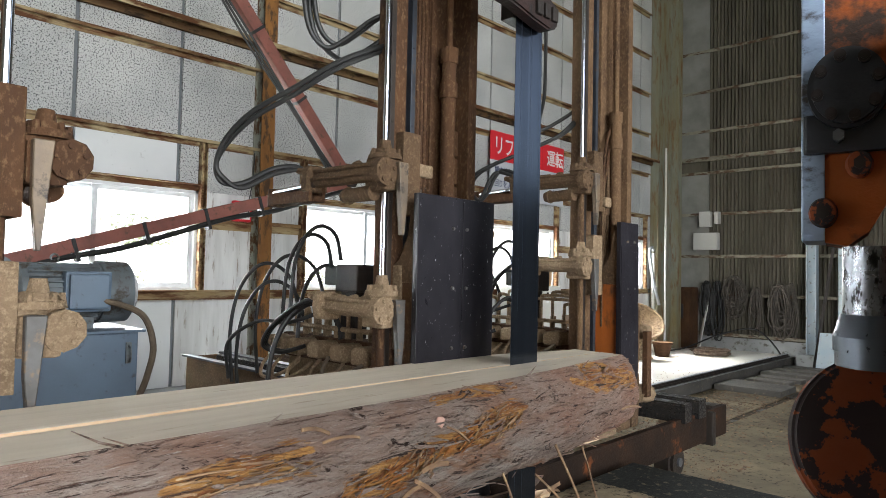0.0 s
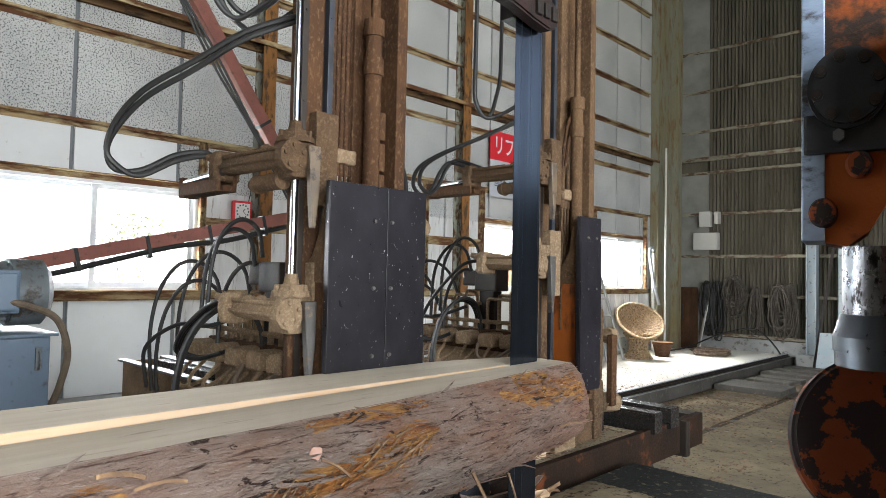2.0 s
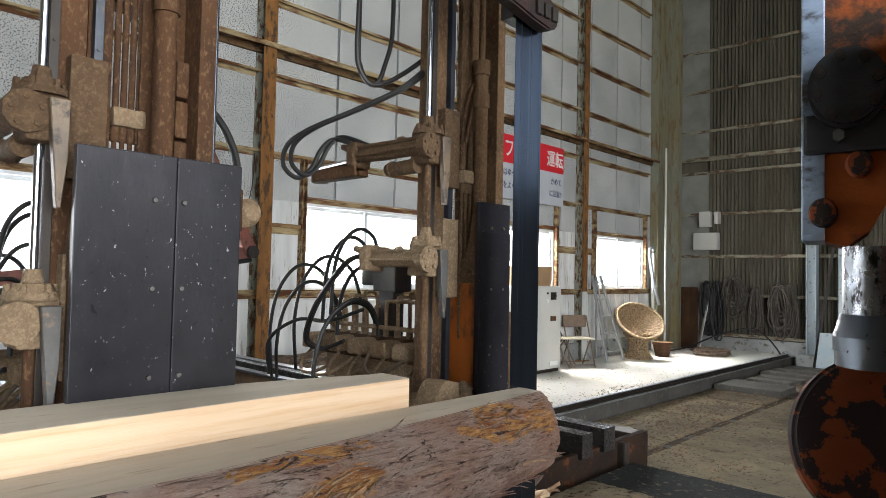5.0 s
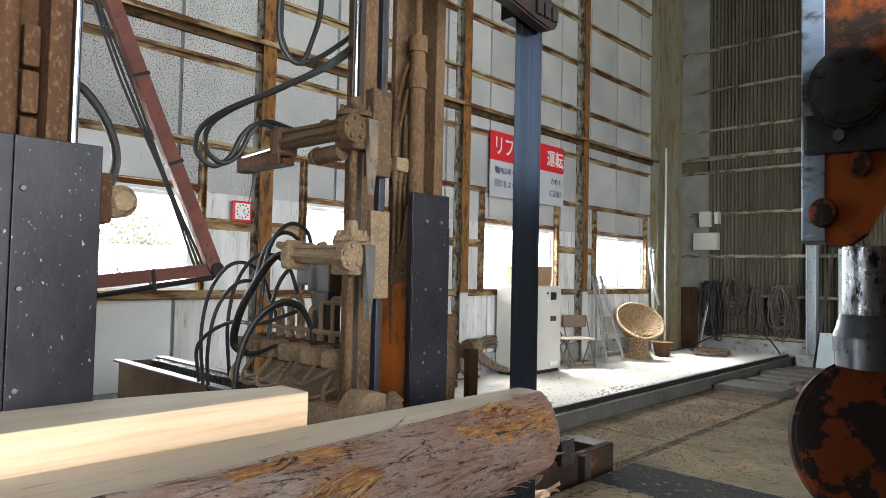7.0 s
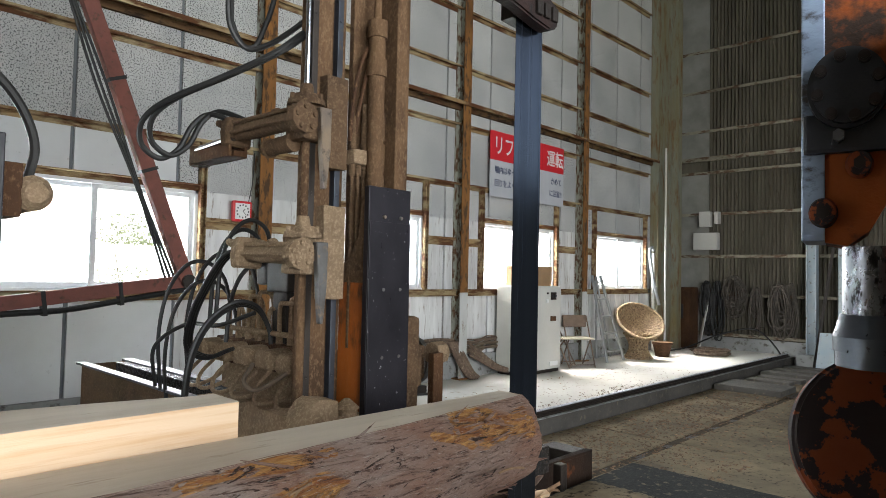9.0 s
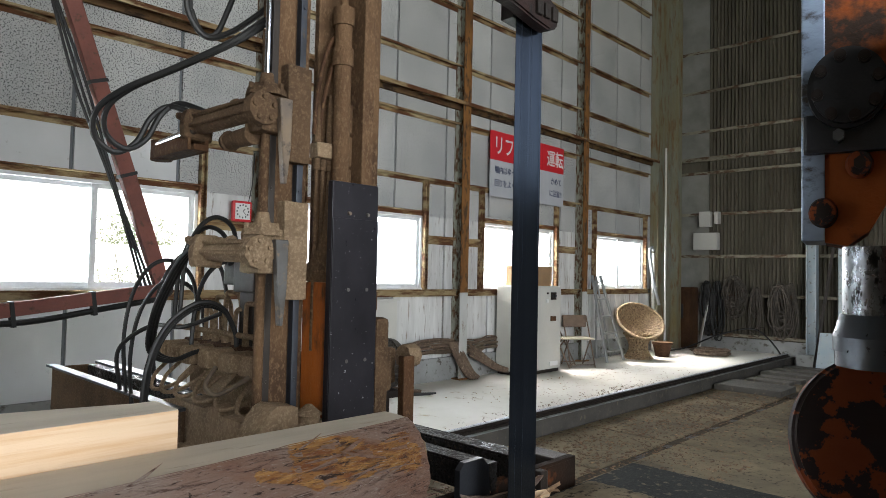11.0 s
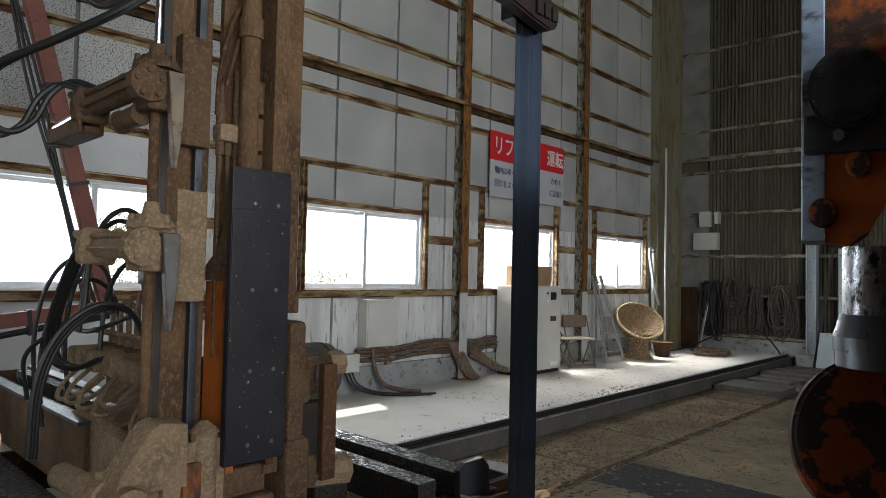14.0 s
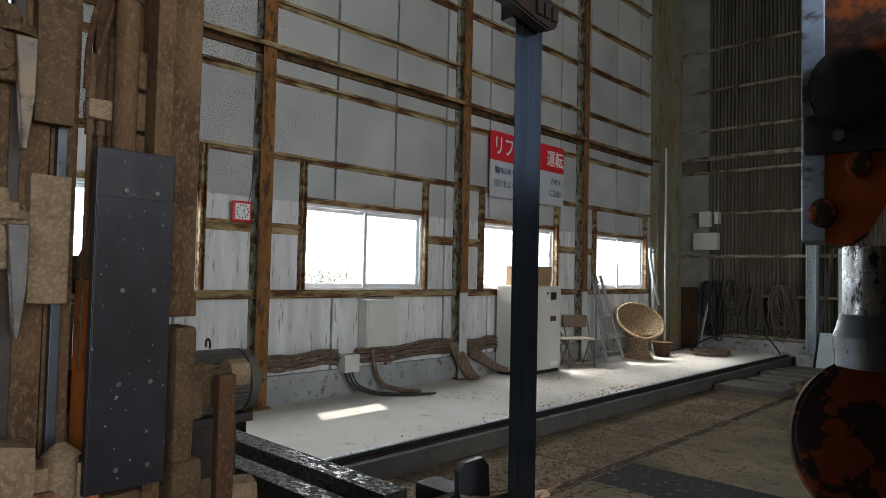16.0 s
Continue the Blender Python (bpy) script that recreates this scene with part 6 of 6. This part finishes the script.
def folding_chair(m):
    ch = thing("folding_chair", (0, 0, 0), "folding steel chair with a cream seat by the wall", "chair", "folding chairs")
    for s in (-0.2, 0.2):
        bm = B()
        tube(bm, [(0.22, s, 0.0), (0.05, s, 0.35), (-0.13, s, 0.72), (-0.16, s, 0.78)], 0.011, 8, 4)
        part("front_leg", bm, "chairframe", ch, smooth=True)
        bm = B()
        tube(bm, [(-0.22, s * 0.9, 0.0), (-0.06, s * 0.9, 0.25), (0.1, s * 0.9, 0.45)], 0.011, 8, 4)
        part("back_leg", bm, "chairframe", ch, smooth=True)
    bm = B()
    for x in (0.2, -0.2):
        rod(bm, (x, -0.2, 0.04), (x, 0.2, 0.04), 0.008)
    part("stretcher", bm, "chairframe", ch)
    bm = B()
    box(bm, -0.17, 0.21, -0.19, 0.19, 0.43, 0.455, 0.012)
    part("seat", bm, "cream", ch, "cream padded seat")
    bm = B()
    box(bm, -0.165, -0.145, -0.2, 0.2, 0.60, 0.79, 0.008)
    part("backrest", bm, "chairframe", ch, "scuffed tan backrest")
    ch.matrix_basis = m
    return ch


fc = folding_chair(pose(-5.70, 9.12, 0.0, 0, 0, -35))
copy_thing(fc, pose(-5.88, 8.86, 0.0, 0, 0, 20))

lad = thing("step_ladder", (-5.8, 10.2, 0.0), "dull aluminium step ladder leaning by the wall", "ladder")
for y0, y1 in ((9.86, 9.94), (10.42, 10.20)):
    bm = B()
    bar(bm, (-5.60, y0, 0.0), (-5.95, y1, 1.44), 0.03, 0.06, 0.004, upv=(0, 1, 0))
    part("rail", bm, "ladder", lad)
for k in range(5):
    f = 0.12 + 0.2 * k
    bm = B()
    bar(bm, (-5.60 - 0.35 * f, 9.86 + 0.08 * f, 1.44 * f), (-5.60 - 0.35 * f, 10.42 - 0.22 * f, 1.44 * f), 0.08, 0.025, 0.003)
    part("step", bm, "ladder", lad)
for y0 in (9.90, 10.38):
    bm = B()
    bar(bm, (-6.0, y0 + 0.3, 0.0), (-5.95, 10.07, 1.42), 0.022, 0.04, 0.003, upv=(0, 1, 0))
    part("back_rail", bm, "ladder", lad)

wick = thing("wicker_chair", (-5.55, 10.85, 0.0), "round woven wicker chair on a flared base", "chair")
bm = B()
cw = Vector((-5.50, 10.80, 0.66))
nrm = Vector((0.55, -0.42, 0.72)).normalized()
sx = nrm.orthogonal().normalized()
sy = nrm.cross(sx)
for k in range(16):
    a = math.pi * k / 16
    for off in (0.0,):
        d = math.cos(a) * sx + math.sin(a) * sy
        tube(bm, [cw + d * 0.40 * f - nrm * 0.22 * (1 - f * f) for f in np.linspace(-1, 1, 7)], 0.009, 5, 3)
for f in (0.12, 0.24, 0.36, 0.48, 0.60, 0.72, 0.84, 0.93):
    tube(bm, [cw + (math.cos(t) * sx + math.sin(t) * sy) * 0.40 * f - nrm * 0.22 * (1 - f * f) for t in np.linspace(0, 6.2832, 17)], 0.007, 5, 2)
part("bowl_lining", loft([[cw + (math.cos(t) * sx + math.sin(t) * sy) * 0.40 * f - nrm * 0.225 * (1 - f * f) for t in np.linspace(0, 6.2832, 29)] for f in (0.03, 0.25, 0.5, 0.75, 1.0)]), "wicker", wick, smooth=True)
part("base_skin", loft([[(-5.56 + r * math.cos(t), 10.86 + r * math.sin(t), z) for t in np.linspace(0, 6.2832, 29)] for r, z in ((0.235, 0.0), (0.185, 0.08), (0.145, 0.2), (0.185, 0.34), (0.255, 0.44))]), "wicker", wick, smooth=True)
tagged(part("woven_bowl", bm, "wicker", wick, smooth=True), kind="stuff")
bm = B()
tube(bm, [cw + (math.cos(t) * sx + math.sin(t) * sy) * 0.41 for t in np.linspace(0, 6.2832, 25)], 0.026, 8, 2)
part("rim", bm, "wicker", wick, "thick pale wicker rim", smooth=True)
bm = B()
for k in range(22):
    a = 2 * math.pi * k / 22
    tube(bm, [(-5.56 + r * math.cos(a), 10.86 + r * math.sin(a), z) for r, z in ((0.24, 0.0), (0.19, 0.08), (0.15, 0.2), (0.19, 0.34), (0.26, 0.44))], 0.014, 5, 3)
for r, z in ((0.245, 0.015), (0.155, 0.2), (0.2, 0.35)):
    tube(bm, [(-5.56 + r * math.cos(t), 10.86 + r * math.sin(t), z) for t in np.linspace(0, 6.2832, 17)], 0.016, 6, 2)
tagged(part("base", bm, "wicker", wick, smooth=True), kind="stuff")

pot = thing("plant_pot", (-5.42, 11.5, 0.0), "dusty brown empty plant pot on the floor", "pot")
bm = B()
rod(bm, (-5.42, 11.5, 0.0), (-5.42, 11.5, 0.22), 0.12, 0.17, n=24)
rod(bm, (-5.42, 11.5, 0.22), (-5.42, 11.5, 0.26), 0.185, n=24)
part("vessel", bm, "rustbrown", pot, smooth=True)

for y, x, r in ((12.28, WX + 0.36, 0.02), (12.18, WX + 0.16, 0.03)):
    bm = B()
    rod(bm, (x, y, 0), (x, y, 3.95 if r < 0.025 else 1.9), r, n=12)
    solid("drain_pipe", bm, "cabinet", "pale upright pipe beside the pillar", "pipe", base=(x, y, 0), smooth=True)
bm = B()
tube(bm, [(WX + 0.2, 12.1, 1.95), (WX + 0.22, 12.0, 2.0), (WX + 0.2, 11.95, 1.9), (WX + 0.25, 12.0, 1.4), (WX + 0.3, 12.15, 0.9)], 0.03, 8)
solid("bent_pipe", bm, "ladder", "bent grey pipe standing against the wall", "pipe", base=(WX + .2, 12.1, 0.9), smooth=True)

# ---- end wall ----
for x, z, w, h in ((-5.5, 2.02, 0.5, 0.35), (-5.52, 2.50, 0.23, 0.31), (-5.28, 2.55, 0.09, 0.25)):
    bx = thing("switch_box", (x, EY - 0.1, z), "grey steel switch box on the end wall", "switch box", "boxes on the end wall")
    bm = B()
    box(bm, x - w / 2, x + w / 2, EY - 0.2, EY - 0.06, z, z + h, 0.008)
    part("case", bm, "cabinet", bx)
    bm = B()
    box(bm, x - w / 2 + 0.02, x + w / 2 - 0.02, EY - 0.208, EY - 0.2, z + 0.02, z + h - 0.02, 0.003)
    part("cover", bm, "cabinet", bx)


def rope_coil(x, top, w, h, turns, r, mat, seed):
    """Loops of unequal length thrown over one peg, tangled and slack."""
    random.seed(seed)
    bm = B()
    pts = []
    for k in range(turns):
        ww, hh, sh = w * random.uniform(0.35, 1.1), h * random.choice((0.5, 0.62, 0.75, 0.88, 1.0)) * random.uniform(0.92, 1.05), random.uniform(-0.06, 0.06)
        lean = random.uniform(-0.06, 0.06)
        for t in np.linspace(0, 2 * math.pi, 13)[:-1]:
            low = 0.5 - 0.5 * math.cos(t)
            pts.append((x + sh * (1 - 0.5 * low) + lean * low + ww / 2 * math.sin(t) * (0.55 + 0.6 * low) + random.gauss(0, 0.010), EY - 0.13 - 0.006 * k - 0.03 * math.cos(t), top - hh * low + random.gauss(0, 0.012)))
    tube(bm, pts, r, 6, 4)
    rod(bm, (x, EY - 0.06, top), (x, EY - 0.25, top + 0.02), 0.012, n=6)
    return solid("hanging_coil", bm, mat, "slack coil of grey-brown rope hung on the end wall", "rope", base=(x, EY - 0.1, top), smooth=True, group="coils on the end wall")


rope_coil(-4.92, 1.47, 0.46, 0.86, 24, 0.009, "wirerope", 3)
rope_coil(-4.50, 1.26, 0.24, 0.95, 11, 0.011, "wirerope", 4)
rope_coil(-4.06, 1.32, 0.40, 1.1, 13, 0.014, "wirerope", 5)
rope_coil(-3.88, 1.34, 0.22, 1.05, 8, 0.014, "wirerope", 6)
rope_coil(-5.46, 1.36, 0.22, 1.1, 10, 0.013, "hose", 7)
rope_coil(-5.25, 1.36, 0.24, 1.15, 8, 0.014, "hose", 8)
random.seed(9)
bm = B()
pts = [(-4.95 + 0.45 * math.cos(1.9 * k) * random.uniform(0.5, 1), 12.5 + 0.5 * math.sin(1.9 * k) * random.uniform(0.5, 1), 0.02 + 0.0025 * k) for k in range(34)]
tube(bm, pts, 0.016, 6, 5)
solid("rope_pile", bm, "rope", "tangled grey rope lying on the walkway", "rope", base=(-4.95, 12.5, 0), smooth=True)
bm = B()
tube(bm, [(-5.6, 12.0, 0.04), (-5.4, 12.5, 0.1), (-5.0, 13.2, 0.35), (-4.5, 13.6, 0.45), (-4.0, 13.4, 0.05), (-3.9, 12.6, 0.03)], 0.015, 6)
solid("loose_cable", bm, "hose", "loose black cable across the walkway end", "cable", base=(-5, 12.8, 0), smooth=True)

loc = thing("metal_locker", (-5.83, 13.5, 0.0), "narrow dark brown metal locker at the wall", "locker")
bm = B()
box(bm, -5.99, -5.68, 13.3, 13.7, 0.0, 1.24, 0.008)
part("body", bm, "rustbrown", loc)
bm = B()
box(bm, -5.86, -5.82, 13.28, 13.3, 0.6, 0.9, 0.004)
part("handle", bm, "black", loc)
bm = B()
bar(bm, (-5.60, 13.55, 0.0), (-5.45, 13.7, 1.1), 0.09, 0.03, 0.004)
solid("leaning_board", bm, "cabinet", "grey board leaning on the end wall", "board", base=(-5.6, 13.5, 0))

pst = thing("wall_post", (-3.5, 13.6, 0.0), "pale blue steel post with rust at its edge", "post")
bm = B()
box(bm, -3.59, -3.575, 13.5, 13.68, -0.2, ROOF)
box(bm, -3.435, -3.42, 13.5, 13.68, -0.2, ROOF)
box(bm, -3.575, -3.435, 13.58, 13.60, -0.2, ROOF)
part("shaft", bm, "bluepaint", pst)
bm = B()
box(bm, -3.72, -3.30, 13.38, 13.72, -0.2, 0.06, 0.01)
part("footing", bm, "concrete", pst)
bm = B()
box(bm, -3.06, -2.95, 13.5, 13.68, -0.2, ROOF)
solid("wall_post", bm, "bluepaint", "pale blue steel post on the end wall", "post", base=(-3.0, 13.6, -0.2))
bm = B()
bar(bm, (-3.42, 13.35, -0.2), (-3.10, 13.45, 2.2), 0.03, 0.05)
solid("leaning_bar", bm, "dark", "dark steel bar leaning on the end wall", "bar", base=(-3.4, 13.4, -0.2))
bm = B()
prism(bm, [(-3.36, -0.2), (-3.28, 0.50), (-3.08, 0.50), (-3.05, -0.2)], "y", 13.2, 13.24)
solid("sheet_offcut", bm, "bluepaint", "pale sheet metal offcut propped at the wall", "sheet", base=(-3.2, 13.2, -0.2))

# slabs of the track bed, cover boards over the far pit
random.seed(31)
for y in np.arange(2.2, 13.0, 1.36):
    for x0, x1 in ((-3.84, -2.87), (-2.78, -1.2)):
        bm = B()
        dz = random.uniform(0.0, 0.004)
        box(bm, x0 + 0.006, x1 - 0.006, y + 0.022, y + 1.338, -0.21, -0.184 + dz, 0.004)
        part("slab", bm, "bedslab", floor_bed)
for k, (y, x0, x1, z) in enumerate(((9.75, -3.8, -2.9, -0.10), (10.9, -3.75, -3.12, -0.13), (11.25, -3.7, -3.05, -0.12), (11.7, -3.8, -2.3, -0.10), (12.3, -3.8, -2.2, -0.11), (12.9, -3.8, -2.2, -0.12))):
    bm = B()
    box(bm, x0, x1, y, y + (0.7 if k == 0 else 0.26), -0.192, z, 0.006)
    solid("cover_board", bm, "kerb", "grey cover board lying across the track bed", "board", base=((x0 + x1) / 2, y, -0.19), group="cover boards over the track bed")
# Flat black sheet painted in place of the dark inside the open pit.
bm = B()
box(bm, -2.89, -2.2, 9.9, 11.55, -0.186, -0.182)
box(bm, -3.1, -2.89, 10.5, 11.55, -0.186, -0.182)
solid("pit_opening", bm, "black", "flat black sheet for the dark of a pit in the track bed", "pit", "structure")

# ---- outside ----
sky_m = bpy.data.materials.new("bright_overcast")
sky_m.use_nodes = True
_e = sky_m.node_tree.nodes.new("ShaderNodeEmission")
_e.inputs[0].default_value, _e.inputs[1].default_value = (1.0, 1.0, 1.0, 1), 3.2
sky_m.node_tree.links.new(_e.outputs[0], sky_m.node_tree.nodes["Material Output"].inputs[0])
M["backdrop"] = sky_m
bm = B()
box(bm, -40.2, -40, -40, 90, -0.4, 22)
solid("backdrop", bm, "backdrop", "white overexposed sky beyond the windows", "sky", "structure")

random.seed(41)


def shrub(x, y, z0, w, h, n, label):
    sh = thing("shrub", (x, y, -0.42), label, "shrub", "shrubs outside the windows")
    bm = B()
    for k in range(7):
        a = random.uniform(0, 6.3)
        tube(bm, [(x, y, -0.42), (x + 0.2 * math.cos(a), y + w * 0.3 * math.sin(a), z0 * 0.5), (x + 0.3 * math.cos(a), y + w * 0.7 * math.sin(a), z0 + h * random.uniform(0.5, 1))], 0.005, 5, 4)
    part("stem", bm, "twig", sh)
    bm = B()
    for k in range(n):
        p = Vector((x + random.uniform(-0.4, 0.4), y + random.gauss(0, w * 0.4), z0 + h * random.random() ** 1.5))
        d = Vector((random.uniform(-1, 1), random.uniform(-1, 1), random.uniform(-0.3, 1))).normalized()
        s = d.orthogonal().normalized() * 0.011
        bm.faces.new([bm.verts.new(q) for q in (p, p + d * 0.02 + s, p + d * 0.045, p + d * 0.02 - s)])
    tagged(part("leaf", bm, "plant", sh, "small sunlit green leaves"), kind="stuff")


shrub(-9.5, 3.75, 1.72, 0.75, 0.42, 1500, "thin sunlit shrub outside the window")
shrub(-9.5, 3.6, 0.9, 0.6, 0.5, 900, "low grassy green shrub outside the window")
shrub(-9.5, 6.9, 1.0, 0.8, 0.4, 1100, "low grassy green shrub outside the window")
shrub(-11.0, 8.2, 1.6, 1.0, 1.1, 90, "sparse bare shrub outside the window")


def motions():
    for ob in RIDERS:
        b = Vector(ob.location)
        walk(ob, [(t, pose(b.x, b.y - d, b.z)) for t, d in D])
    s = Vector(slab.location)

    def sag(t):
        """Droop of the half-cut slab, degrees about the blade."""
        return max(0.0, 0.16 + 0.25 * t if t < 2.05 else 0.68 - 3.0 * (t - 2.05))

    walk(slab, [(t, pose(s.x, s.y - d, s.z - z - radians(sag(t)) * (2.3 + d), sag(t))) for t, d, z in
                ((0, 0, 0), (0.5, .112, 0), (1, .218, 0), (1.5, .331, 0), (2, .449, 0), (2.1, .468, .03), (2.2, .478, .08), (2.3, .485, .10), (2.5, .50, .095), (3, .571, .097), (3.5, .628, .097), (4, .661, .097), (4.5, .672, .097), (6.5, .675, .097), (7.5, .675, .097),
                 (8, .69, .097), (8.5, .735, .097), (9, .80, .097), (9.2, .83, .097), (10.3, 1.17, .097), (11.4, 1.575, .097), (12, 1.83, .097), (12.5, 2.07, .097), (13, 2.35, .097), (14, 3.0, .097), (16, 4.3, .097))])
    up, low = [], []
    for t, y, fall in ELBOW:
        z = PIVOT.z - math.sqrt(BOOM ** 2 - (y - PIVOT.y) ** 2)
        up.append((t, pose(PIVOT.x, PIVOT.y, PIVOT.z, math.degrees(math.asin((y - PIVOT.y) / BOOM)))))
        low.append((t, pose(J0.x, y, z, math.degrees(math.atan(fall)))))
    walk(upper, up)
    walk(lower, low)


motions()
